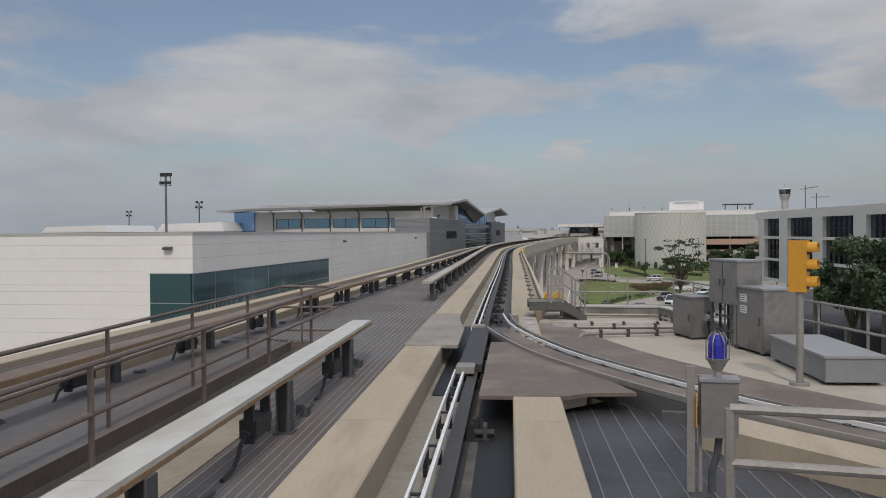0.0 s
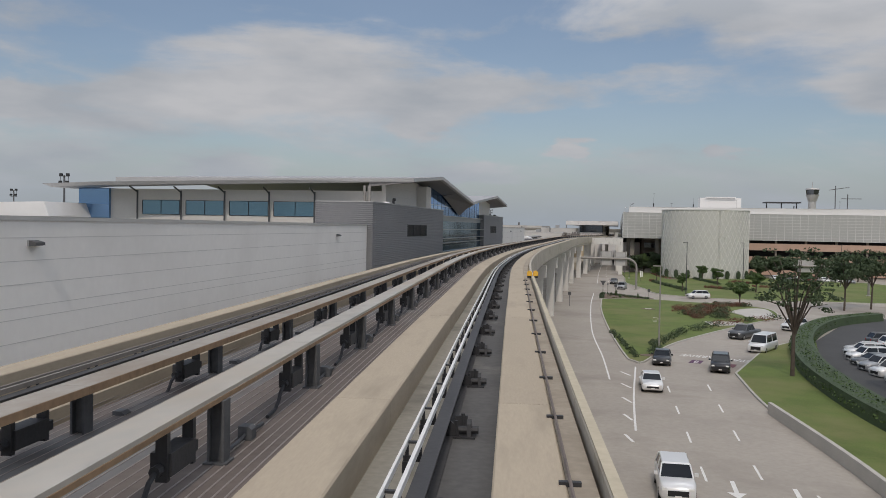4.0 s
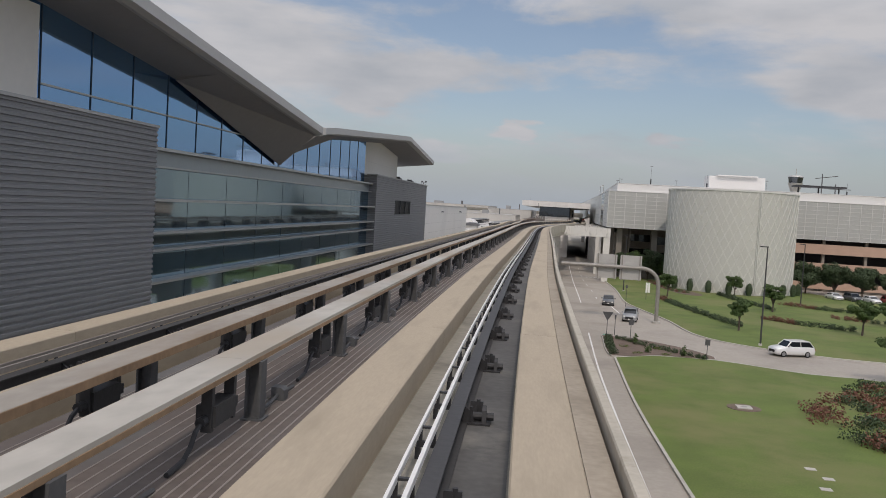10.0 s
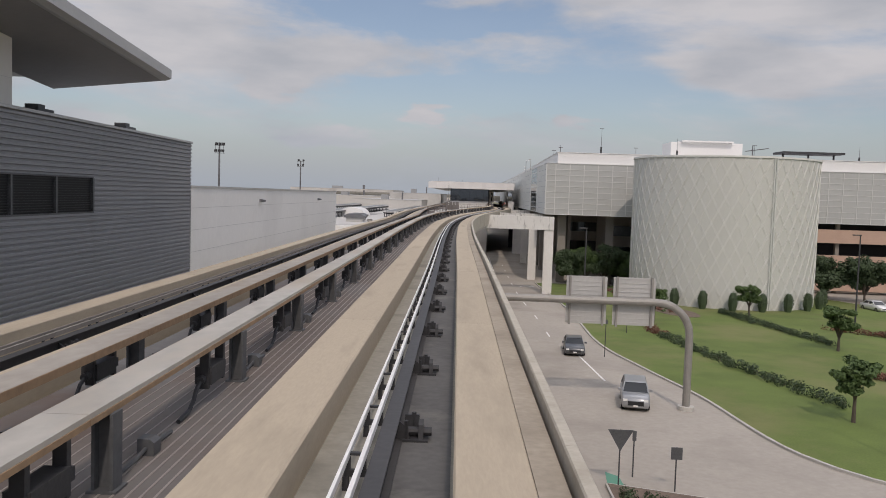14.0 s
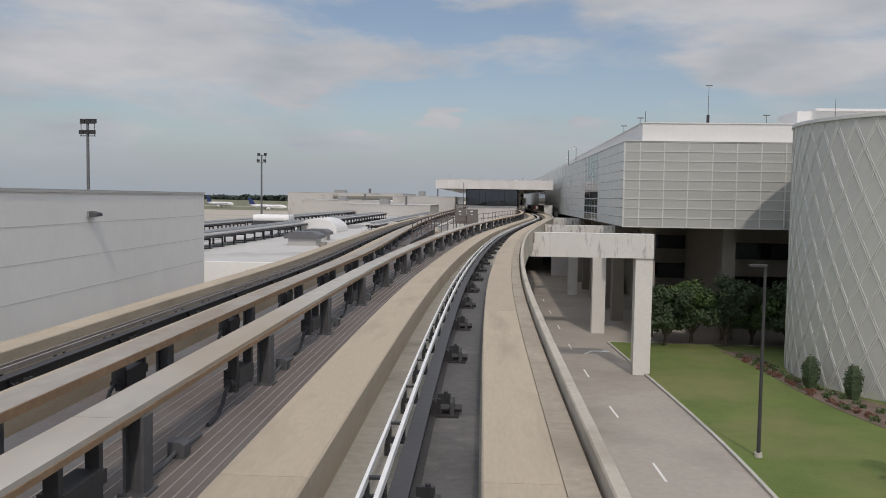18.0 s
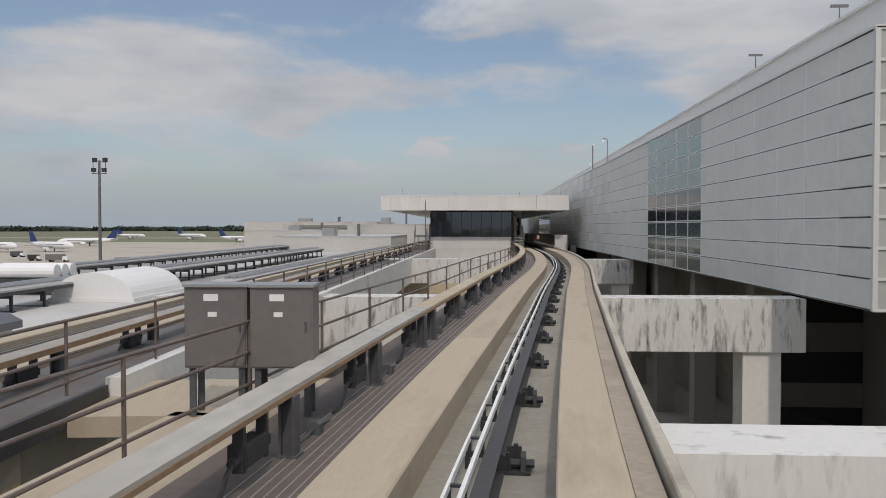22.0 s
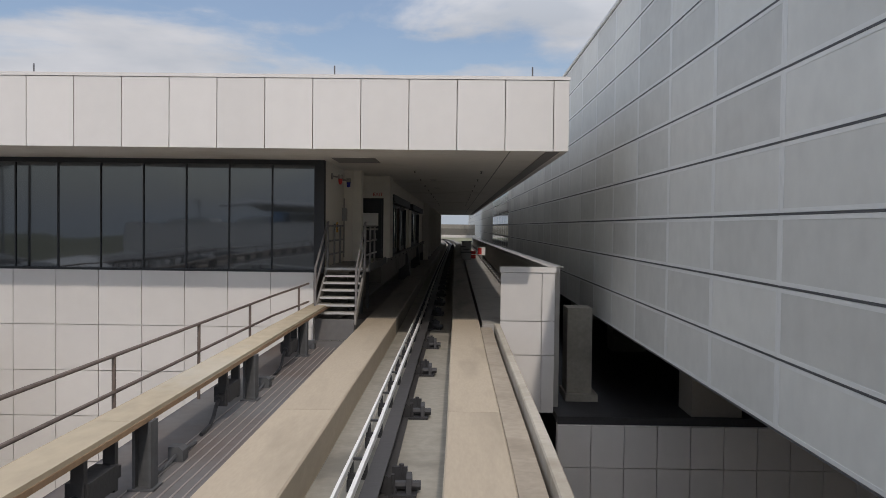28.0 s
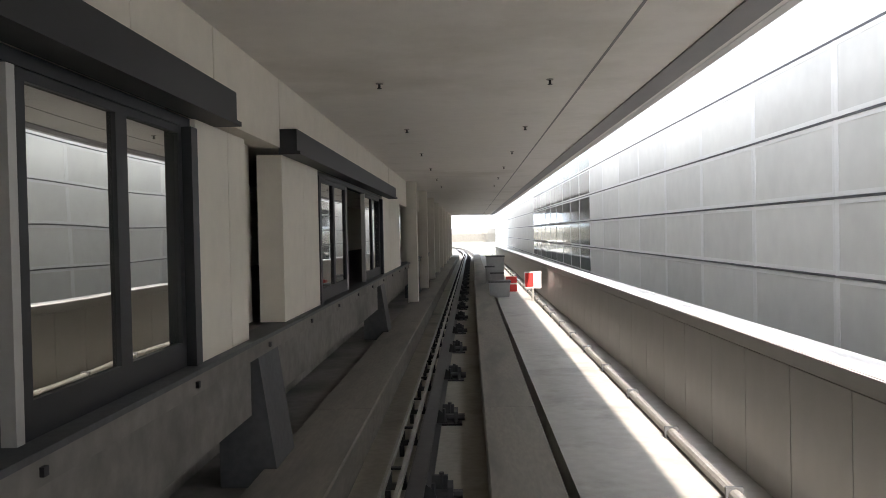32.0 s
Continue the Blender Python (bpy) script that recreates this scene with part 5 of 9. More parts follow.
# things on the terminal roof
def antenna(x, y, z, h, drum_h=0.0, lamp=False):
    t = thing("roof_antenna", "thin grey antenna mast on the terminal roof", "antenna", "roof antennas", at=Matrix.Translation((x, y, z)))
    bm = bmesh.new()
    rod(bm, (0, 0, 0), (0, 0, h), 0.05, 6, 0.02)
    part("mast", bm, M_MASTGREY, t)
    if drum_h:
        bm = bmesh.new()
        rod(bm, (0, 0, 0.2), (0, 0, 0.2 + drum_h), 0.16, 8)
        part("base_can", bm, M_BRACKET, t)
    if lamp:
        bm = bmesh.new()
        bx(bm, -0.35, -0.06, h - 0.05, 0.35, 0.06, h + 0.06)
        part("lamp_head", bm, M_MASTGREY, t)


for q in ((1.2, 350, 10.3, 4.6, 1.3, True), (-5.6, 352, 10.3, 1.3, 0, True), (7.0, 349, 10.3, 1.4, 0, True), (-6.4, 344, 10.3, 1.2, 0, False),
          (-5.9, 362, 10.3, 1.3, 0, True), (14, 349, 10.3, 3.2, 1.0, False), (28, 352, 10.3, 2.6, 0, True), (46, 352, 10.3, 3.0, 0.9, False), (60, 352, 10.3, 2.6, 0, True)):
    antenna(*q)


def cctv_pole(x, y, z, h, hook):
    t = thing("camera_pole", "dark pole with white security cameras at the roof edge", "camera pole", "camera poles", at=Matrix.Translation((x, y, z)))
    bm = bmesh.new()
    rod(bm, (0, 0, 0), (0, 0, h), 0.06, 8)
    if hook:
        tube(bm, [(0, 0, h), (0, 0, h + 0.35), (-0.15, 0, h + 0.5), (-0.4, 0, h + 0.5), (-0.5, 0, h + 0.35)], 0.05, 8)
    part("pole", bm, M_MASTGREY if not hook else M_GALV, t)
    bm = bmesh.new()
    for dx, dz in (((-0.5, h + 0.2),) if hook else ((-0.28, h * 0.55), (-0.3, h * 0.35), (0.05, h))):
        rod(bm, (dx, 0, dz - 0.12), (dx, 0, dz + 0.1), 0.11, 10)
    part("camera_dome", bm, M_WHITEP, t)


cctv_pole(-8.4, 412.0, 8.4, 3.3, False)
cctv_pole(-7.6, 406.0, 8.4, 2.9, True)
bm = bmesh.new()
bx(bm, 18, 372, 10.3, 32, 380, 14.6), bx(bm, 20, 371, 14.6, 30, 381, 14.9)
solid("roof_penthouse", bm, M_TOPW, "white plant room on the terminal roof", "plant room")
bm = bmesh.new()
bx(bm, 40, 372, 13.0, 52, 378, 13.4)
for x in (41, 46, 51):
    rod(bm, (x, 375, 10.3), (x, 375, 13.0), 0.2, 8)
solid("roof_platform", bm, M_BRACKET, "dark steel platform on posts on the terminal roof", "platform")
# control tower far behind
tw = thing("control_tower", "distant pale control tower with a dark glazed cab", "control tower", at=Matrix.Translation((121, 700, -5)) @ Matrix.Diagonal((0.8, 0.8, 1, 1)))
bm = bmesh.new()
rod(bm, (0, 0, GROUND), (0, 0, 30), 3.6, 20, 3.2)
part("shaft", bm, M_CAP, tw)
bm = bmesh.new()
rod(bm, (0, 0, 30), (0, 0, 35), 3.4, 16, 5.6)
part("collar", bm, M_CAP, tw)
bm = bmesh.new()
rod(bm, (0, 0, 35), (0, 0, 38.6), 5.0, 16, 5.6)
part("cab", bm, M_GLDARK, tw)
bm = bmesh.new()
rod(bm, (0, 0, 38.6), (0, 0, 39.6), 6.0, 16, 5.2), rod(bm, (0, 0, 39.6), (0, 0, 44), 0.3, 6)
part("roof", bm, M_CAP, tw)
for x, h in ((134, 40), (142, 34)):
    c = thing("tower_crane", "distant slim construction crane", "crane", "distant cranes", at=Matrix.Translation((x, 690, 0)))
    bm = bmesh.new()
    rod(bm, (0, 0, GROUND), (0, 0, h - 4), 0.32, 6)
    part("mast", bm, M_MASTGREY, c)
    bm = bmesh.new()
    rod(bm, (-4, 0, h - 7), (9, 0, h - 7 if x > 140 else h - 5), 0.24, 6)
    part("jib", bm, M_MASTGREY, c)

# buff wall and raised yard under the second guideway
bw = thing("buff_wall", "buff rendered wall with a pale louvre below the second guideway", "wall", kind="structure")
M_BUFF = mat("buff_render", (0.56, 0.47, 0.33), 0.85, vary=0.08, scale=0.4, fine=6, stain=(0.44, 0.36, 0.25), stain_scale=0.4, stain_at=0.58)
part("wall", boxed(-33.6, 335, GROUND, -33.15, 395.4, -3.2), M_BUFF, bw)
part("wall", boxed(-36.0, 407, GROUND, -22.5, 407.4, -2.9), M_BUFF, bw)
lf = part("louvre_frame", boxed(-33.15, 376.2, -7.3, -33.1, 382.3, -6.2), M_POST, bw, "dark recess of a louvre")
for k in range(8):
    part("louvre_slat", boxed(-33.1, 377.8, -7.22 + 0.13 * k, -33.04, 380.9, -7.14 + 0.13 * k), M_CAP, lf, "pale louvre slat")
yard = thing("service_yard", "raised buff concrete yard between the piers", "yard", kind="structure")
part("yard_slab", boxed(-33.14, 350, GROUND, -22.6, 406.9, -9.0), M_SROOF, yard)
bm = bmesh.new()
for k in range(26):
    g_ = random.Random(60 + k)
    leaf_cloud(bm, (-31.6 + g_.uniform(-0.7, 0.7), 388 + 0.55 * k, -8.93), (0.9, 0.8, 0.14), 24, 0.16, g_, 0.2)
tagged(part("weeds", bm, M_GRASS, yard, "low weeds along the foot of the wall"), kind="stuff")

# ---- station ----
BEFORE = set(bpy.data.objects)       # the station stands slightly askew: turned as a whole below
SF, SB = 411.85, 520.0            # front and back of its roof
SXL, SXR = -31.85, -11.08
CEIL, TOP = 4.31, 5.98
roof = thing("station_roof", "flat station roof with a deep fascia of white panels", "station roof", kind="structure")
part("roof_slab", boxed(SXL + 0.1, SF + 0.12, CEIL + 0.06, SXR - 0.1, SB, TOP - 0.05), M_CEIL, roof)
part("fascia_cap", boxed(SXL - 0.02, SF - 0.02, TOP - 0.05, SXR + 0.02, SB, TOP + 0.03), M_STWHITE, roof)
PW = 1.105
fp = mesh_of("fascia_panel", boxed(0.01, 0, CEIL, PW - 0.01, 0.11, TOP - 0.06), M_STWHITE)
x = SXR - 0.35
part("fascia_panel", boxed(SXR - 0.34, SF, CEIL, SXR, SF + 0.11, TOP - 0.06), M_STWHITE, roof)
while x > SXL + 0.5:
    w = min(PW, x - SXL)
    part("fascia_panel", fp if w == PW else boxed(0, 0, CEIL, PW, 0.11, TOP - 0.06), M_STWHITE, roof, "", Matrix.Translation((x - PW, SF, 0)))
    x -= PW
part("fascia_side", boxed(SXR - 0.11, SF + 0.115, CEIL, SXR, SB, TOP - 0.06), M_STWHITE, roof)
part("fascia_side", boxed(SXL, SF + 0.115, CEIL, SXL + 0.11, SB, TOP - 0.06), M_STWHITE, roof)
solid("ceiling", boxed(SXL + 0.12, SF + 0.12, CEIL, SXR - 0.12, SB, CEIL + 0.06), M_CEIL, "pale station ceiling over the track", "ceiling", kind="structure")
bm = bmesh.new()
bx(bm, -12.42, SF + 0.2, CEIL - 0.004, -12.39, SB, CEIL + 0.01)
bx(bm, SXR - 0.5, SF + 0.2, CEIL - 0.02, SXR - 0.2, SB, CEIL + 0.01)
solid("ceiling_trim", bm, M_SOFFIT, "thin dark joint along the ceiling", "trim", kind="structure")
for y in (419.2, 423.7, 428.3, 432.9, 437.5, 442.1, 446.7, 451.3, 456, 460.6):
    for x in (-14.95, -12.85):
        d = thing("sprinkler_head", "small dark sprinkler head under the ceiling", "sprinkler", "sprinklers", at=Matrix.Translation((x, y, CEIL)))
        bm = bmesh.new()
        rod(bm, (0, 0, 0.004), (0, 0, -0.012), 0.045, 10)
        part("escutcheon", bm, M_GALV, d)
        bm = bmesh.new()
        rod(bm, (0, 0, -0.012), (0, 0, -0.06), 0.016, 6), rod(bm, (0, 0, -0.06), (0, 0, -0.068), 0.03, 8)
        part("head", bm, M_BRACKET, d)
for y in (430.8, 424.2):
    d = thing("ceiling_downlight", "small unlit recessed downlight in the ceiling", "downlight", "downlights", at=Matrix.Translation((-14.5, y, CEIL)))
    bm = bmesh.new()
    rod(bm, (0, 0, 0.004), (0, 0, -0.015), 0.13, 16)
    part("rim", bm, M_CAP, d)
    bm = bmesh.new()
    rod(bm, (0, 0, -0.015), (0, 0, -0.019), 0.1, 16)
    part("lens", bm, M_SOFFIT, d)
hatch = thing("ceiling_hatch", "flat grey access panel in the ceiling", "hatch", kind="structure")
part("hatch_panel", boxed(-16.9, 414.4, CEIL - 0.01, -15.75, 416.0, CEIL + 0.002), M_SOFFIT, hatch)

# glazed room facing the tracks
WY, PLX, FLOOR = 415.2, -16.1, 1.42
room = thing("station_room", "dark glazed station end wall above white panels", "station room", kind="structure")
RL, PG = -26.95, 1.17            # left end of the wall, width of its panels
part("sill_wall", boxed(RL, WY, -1.2, -17.45, WY + 0.3, 1.28), M_STWHITE, room)
for i in range(9):
    q1 = -17.45 - PG * i
    q0 = max(q1 - PG, RL)
    top = 1.28
    for h in (1.5, 1.25, 1.25, 1.25, 1.25, 1.25, 1.25, 1.25):
        part("cladding_panel", boxed(q0 + 0.01, WY - 0.05, top - h + 0.01, q1 - 0.01, WY, top - 0.01), M_STWHITE, room)
        top -= h
part("lower_wall", boxed(RL, WY + 0.31, GROUND, -17.45, WY + 0.6, -1.2), M_STWHITE, room)
part("side_wall", boxed(RL + 0.2, WY + 0.62, GROUND, RL + 0.45, SB, CEIL), M_STWALL, room)
part("back_fill", boxed(RL, WY + 9.0, FLOOR, PLX - 0.5, WY + 9.3, CEIL), M_BROWNBOX, room)
part("room_floor", boxed(RL, WY + 0.31, FLOOR - 0.2, PLX - 0.45, WY + 9, FLOOR), M_STFLOOR, room)
for i in range(9):
    q1 = -17.45 - PG * i
    q0 = max(q1 - PG, RL)
    part("pane", boxed(q0 + 0.02, WY + 0.1, 1.28, q1 - 0.02, WY + 0.13, CEIL), M_GLDARK, room, "black tinted window pane")
    part("mullion", boxed(q0 - 0.02, WY + 0.07, 1.28, q0 + 0.02, WY + 0.18, CEIL), M_FRAMED, room)
part("mullion", boxed(-17.47, WY + 0.02, 1.28, -17.2, WY + 0.3, CEIL), M_FRAMED, room)
part("head_band", boxed(RL, WY + 0.03, CEIL - 0.13, -17.2, WY + 0.1, CEIL), M_FRAMED, room)
part("sill", boxed(RL, WY - 0.03, 1.27, -17.2, WY + 0.1, 1.33), M_FRAMED, room)

# platform wall along the track with doors
side = thing("platform_wall", "cream panelled platform wall with glazed sliding doors", "platform wall", kind="structure")


def wall_piece(y0, y1, z0, z1, x=PLX, d=0.3):
    part("wall_panel", boxed(x - d, y0 + 0.006, z0, x, y1 - 0.006, z1), M_STWALL, side)


part("return_wall", boxed(-17.45, WY + 0.32, FLOOR, -17.2, 419.3, CEIL), M_STWALL, side)
part("recess_wall", boxed(-17.45, 419.32, FLOOR, -17.2, 422.1, CEIL), M_STWALL, side)
part("pilaster", boxed(-17.19, 419.35, FLOOR, -16.66, 419.95, CEIL), M_STWALL, side)
part("pilaster", boxed(-17.19, 419.25, FLOOR, -16.92, 419.345, CEIL), M_STWALL, side)
# exit door facing the stair
part("wall_panel", boxed(-17.2, 422.12, 3.53, PLX - 0.08, 422.5, CEIL), M_STWALL, side)
part("wall_panel", boxed(PLX - 0.075, 422.06, FLOOR, -15.95, 423.5, CEIL), M_STWALL, side)
ex = thing("exit_door", "black metal exit door with a pale taped notice and a push bar", "door")
part("door_frame", boxed(-17.19, 422.14, FLOOR, -16.18, 422.26, 3.525), M_BRACKET, ex)
leaf = part("door_leaf", boxed(-17.12, 422.1, FLOOR + 0.01, -16.25, 422.14, 3.46), M_FRAMED, ex)
part("push_bar", boxed(-17.0, 422.03, 2.4, -16.36, 422.1, 2.46), M_GALV, leaf)
part("lever", boxed(-16.5, 422.04, 2.05, -16.45, 422.1, 2.3), M_RAILW, leaf, "pale door lever")
part("notice", boxed(-16.96, 422.09, 2.55, -16.36, 422.098, 3.0), M_RAILW, ex, "white taped notice")
sgn_ = thing("exit_sign", "red exit lettering above the black door", "sign")
cu = bpy.data.curves.new("lettering", "FONT")
cu.body, cu.size, cu.extrude = "EXIT", 0.17, 0.008
tmp = bpy.data.objects.new("tmp", cu)
part("lettering", bpy.data.meshes.new_from_object(tmp), None, sgn_, "red letters", Matrix.Translation((-16.56, 422.1, 3.6)) @ Matrix.Rotation(radians(90), 4, "X"))
sgn_.children[0].data.materials.clear()
sgn_.children[0].data.materials.append(M_RED)
bpy.data.objects.remove(tmp)
wall_piece(423.5, 425.15, FLOOR, 3.42)
wall_piece(423.5, 423.7, 3.42, CEIL)
# lamps, box and notices on the return wall
for y, m, l in ((416.5, M_RED, "red"), (418.35, M_BLUE, "blue")):
    d = thing("wall_beacon", l + " caged warning lamp on a bracket on the cream wall", "beacon", "wall beacons", at=Matrix.Translation((-17.2, y, 3.95)))
    bm = bmesh.new()
    rod(bm, (0.0, 0, 0), (0.04, 0, 0), 0.09, 12), rod(bm, (0.04, 0, 0), (0.26, 0, -0.02), 0.025, 8), rod(bm, (0.26, 0, 0.05), (0.26, 0, -0.07), 0.07, 12)
    part("bracket", bm, M_GALV, d)
    bm = bmesh.new()
    rod(bm, (0.26, 0, -0.07), (0.26, 0, -0.2), 0.065, 12, 0.05), rod(bm, (0.26, 0, -0.2), (0.26, 0, -0.23), 0.05, 12, 0.02)
    part("lens", bm, m, d, l + " lens")
wb = thing("wall_switch_box", "small grey steel switch box with conduit on the cream wall", "switch box", at=Matrix.Translation((-17.2, 418.95, 2.85)))
part("body", boxed(0, -0.12, -0.15, 0.12, 0.12, 0.25), M_GREYBOX, wb)
part("cover", boxed(0.12, -0.1, -0.13, 0.14, 0.1, 0.23), M_GALV, wb)
bm = bmesh.new()
rod(bm, (0.05, 0, -0.15), (0.05, 0, -1.3), 0.022, 8), rod(bm, (0.05, 0, 0.25), (0.05, 0, 0.55), 0.022, 8)
part("conduit", bm, M_GALV, wb)
for y, z, w, h, m, l in ((417.2, 2.5, 0.42, 0.3, M_RAILW, "white"), (417.75, 2.5, 0.3, 0.3, M_YELLOW, "yellow")):
    nt = thing("wall_notice", "small " + l + " warning plate on the cream wall", "notice", "wall notices", at=Matrix.Translation((-17.2, y, z)))
    part("plate", boxed(0, -w / 2, -h / 2, 0.012, w / 2, h / 2), m, nt)
    for k in range(3):
        part("print_bar", boxed(0.012, -w * 0.38, h * 0.22 - 0.08 * k, 0.0145, w * 0.38, h * 0.22 - 0.08 * k + 0.03), M_BRACKET, nt)


def door_bay(y0, y1, cuts, open_gap=None, lead=1.7, tail=1.6):
    """A dark framed bay of sliding glass doors under a steel header."""
    part("header", boxed(PLX - 0.02, y0 - lead, 3.42, PLX + 0.2, y1 + tail, 3.72), M_FRAMED, side, "dark steel door header")
    part("header_lip", boxed(PLX + 0.2, y0 - lead, 3.42, PLX + 0.24, y1 + tail, 3.46), M_FRAMED, side)
    for q in np.arange(y0 - lead, y1 + tail - 0.1, 2.3):
        wall_piece(q, min(q + 2.3, y1 + tail), 3.725, CEIL)
    bay = thing("platform_doors", "dark framed glass sliding platform doors", "sliding door", "platform doors")
    part("bay_frame", boxed(PLX - 0.16, y0, 3.34, PLX - 0.04, y1, 3.42), M_FRAMED, bay)
    for q in (y0, y1 - 0.15):
        part("side_frame", boxed(PLX - 0.15, q, FLOOR, PLX + 0.02, q + 0.15, 3.34), M_FRAMED, bay)
    cuts = [y0 + 0.15, *cuts, y1 - 0.15]
    for k, a in enumerate(cuts[:-1]):
        w = cuts[k + 1] - a
        if open_gap == k:
            # added dark sheet plays the unlit room behind the open leaves
            part("dark_inside", boxed(PLX - 1.4, a, FLOOR, PLX - 1.3, a + w, 3.4), M_POST, bay, "dark sheet for the shade inside the opening")
            for q in (a + 0.02, a + w - 0.1):
                part("door_edge", boxed(PLX - 0.13, q, FLOOR, PLX - 0.05, q + 0.08, 3.34), M_CAP, bay, "pale rubber door edge")
            bm = bmesh.new()
            rod(bm, (PLX - 1.0, a, 2.45), (PLX - 1.0, a + w, 2.45), 0.03, 8), rod(bm, (PLX - 1.0, a + w / 2, FLOOR), (PLX - 1.0, a + w / 2, 2.45), 0.03, 8)
            part("inner_rail", bm, M_GALV, bay)
            continue
        leaf = part("door_leaf", boxed(PLX - 0.11, a + 0.09, FLOOR + 0.2, PLX - 0.09, a + w - 0.09, 3.28), M_GLDOOR, bay, "clear glass leaf")
        bm = bmesh.new()
        bx(bm, PLX - 0.14, a, FLOOR, PLX - 0.06, a + 0.09, 3.34), bx(bm, PLX - 0.14, a + w - 0.09, FLOOR, PLX - 0.06, a + w, 3.34)
        bx(bm, PLX - 0.14, a + 0.09, FLOOR, PLX - 0.06, a + w - 0.09, FLOOR + 0.2), bx(bm, PLX - 0.14, a + 0.09, 3.28, PLX - 0.06, a + w - 0.09, 3.34)
        part("leaf_frame", bm, M_FRAMED, leaf)


door_bay(425.15, 433.92, (426.95, 428.4, 431.3, 432.6), 2, 1.7, 0.55)
wall_piece(433.92, 434.85, FLOOR, 3.42)
wall_piece(434.85, 435.45, FLOOR, 3.42)
part("wall_panel", boxed(PLX - 0.75, 435.35, FLOOR, PLX - 0.42, 437.2, CEIL), M_STWALL, side, "back of a shallow niche")
wall_piece(434.48, 437.04, 3.5, CEIL)
wall_piece(437.1, 438.4, FLOOR, 3.42)
wall_piece(438.4, 439.5, FLOOR, 3.42)
door_bay(439.5, 448.7, (441.3, 442.7, 445.5, 446.9), 2, 2.45, 1.9)
wall_piece(448.7, 450.69, FLOOR, 3.42)
y = 450.7
while y < SB - 4:
    wall_piece(y, y + 3.4, FLOOR, CEIL)
    part("opening_frame", boxed(PLX - 0.3, y + 3.4, 3.4, PLX, y + 6.4, CEIL), M_STWALL, side)
    # dark pane added behind each opening as its interior shade
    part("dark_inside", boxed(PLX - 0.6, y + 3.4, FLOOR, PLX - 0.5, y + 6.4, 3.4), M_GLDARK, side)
    part("pillar", boxed(PLX, y + 6.4, -0.3, PLX + 0.35, y + 7.1, CEIL), M_STWALL, side)
    y += 7.4
part("room_back", boxed(PLX - 6, WY + 9.5, FLOOR - 0.1, PLX - 5.8, SB, CEIL), M_STWALL, side)
part("platform_edge", boxed(PLX - 6, 419.3, FLOOR - 0.2, PLX + 0.06, SB, FLOOR - 0.04), M_STFLOOR, side, "dark platform floor edge")
part("edge_strip", boxed(PLX - 0.2, 422.6, FLOOR - 0.04, PLX + 0.1, SB, FLOOR), M_POST, side, "dark steel edge strip")
part("platform_beam", boxed(PLX - 0.5, 421.5, FLOOR - 0.85, PLX - 0.1, SB, FLOOR - 0.2), M_STFLOOR, side, "stained concrete beam")
part("platform_base", boxed(PLX - 2.0, 418.9, -0.5, PLX - 0.9, SB, FLOOR - 0.2), M_STFLOOR, side, "dark concrete under the platform")
for y in (436.3, 448.5, 462.0, 476.0):
    bm = bmesh.new()
    strip(bm, [[(PLX - 0.45, q, -0.2), (PLX + 0.18, q, -0.2), (PLX - 0.02, q, FLOOR - 0.21), (PLX - 0.45, q, FLOOR - 0.21)] for q in (y - 0.45, y + 0.45)])
    part("corbel", bm, M_POST, side, "dark sloping steel corbel")
for y in np.arange(424, 500, 2.4):
    part("edge_bolt", boxed(PLX + 0.06, y, FLOOR - 0.15, PLX + 0.085, y + 0.05, FLOOR - 0.1), M_BRACKET, side)

# track floor and right-hand parapet in the station
solid("station_floor", boxed(-12.88, 415.26, -0.5, -11.05, SB, -0.06), M_SFLOOR, "grey concrete floor strip beside the running pad", "floor", kind="structure")
solid("station_floor", boxed(PLX - 0.9, 417.1, -0.5, -15.94, SB, -0.2), M_STFLOOR, "dark concrete strip beside the running pad", "floor", kind="structure")
par = thing("station_parapet", "grey panelled parapet wall with a pale ledge beside the track", "parapet", kind="structure")
part("parapet_core", boxed(-11.05, 415.26, -2.4, -10.8, SB, 1.478), M_METALW, par)
part("ledge", boxed(-11.1, 415.26, 1.48, -10.7, SB, 1.5), M_STWHITE, par, "pale ledge")
part("ledge_lip", boxed(-11.13, 415.26, 1.36, -11.105, SB, 1.495), M_METALW, par)
y = 415.3
pp = mesh_of("parapet_panel", boxed(0, 0.008, -0.02, 0.05, 1.192, 1.34), M_METALW)
while y < SB - 2:
    part("parapet_panel", pp, None, par, "", Matrix.Translation((-11.105, y, 0)))
    y += 1.2
fpipe = thing("floor_pipe", "grey conduit pipe along the foot of the parapet", "pipe")
bm = bmesh.new()
rod(bm, (-11.5, 417, 0.0), (-11.5, SB, 0.0), 0.06, 10)
part("pipe", bm, M_GALV, fpipe)
for y in np.arange(418, SB, 2.4):
    part("clamp", boxed(-11.58, y, -0.06, -11.42, y + 0.05, 0.075), M_POST, fpipe)
boxp = thing("end_box", "white panelled box closing the parapet end", "wall end", kind="structure")
part("core", boxed(-12.38, 415.01, -2.4, -11.0, 415.22, 1.42), M_STWHITE, boxp)
for a, b in ((-12.42, -11.315), (-11.31, -10.96)):
    for z0, z1 in ((0.06, 1.36), (-0.85, 0.05), (-2.4, -0.86)):
        part("box_panel", boxed(a + 0.008, 414.95, z0 + 0.008, b - 0.008, 415.005, z1 - 0.008), M_STWHITE, boxp)
part("box_cap", boxed(-12.44, 414.92, 1.36, -10.94, 415.25, 1.5), M_STWHITE, boxp)
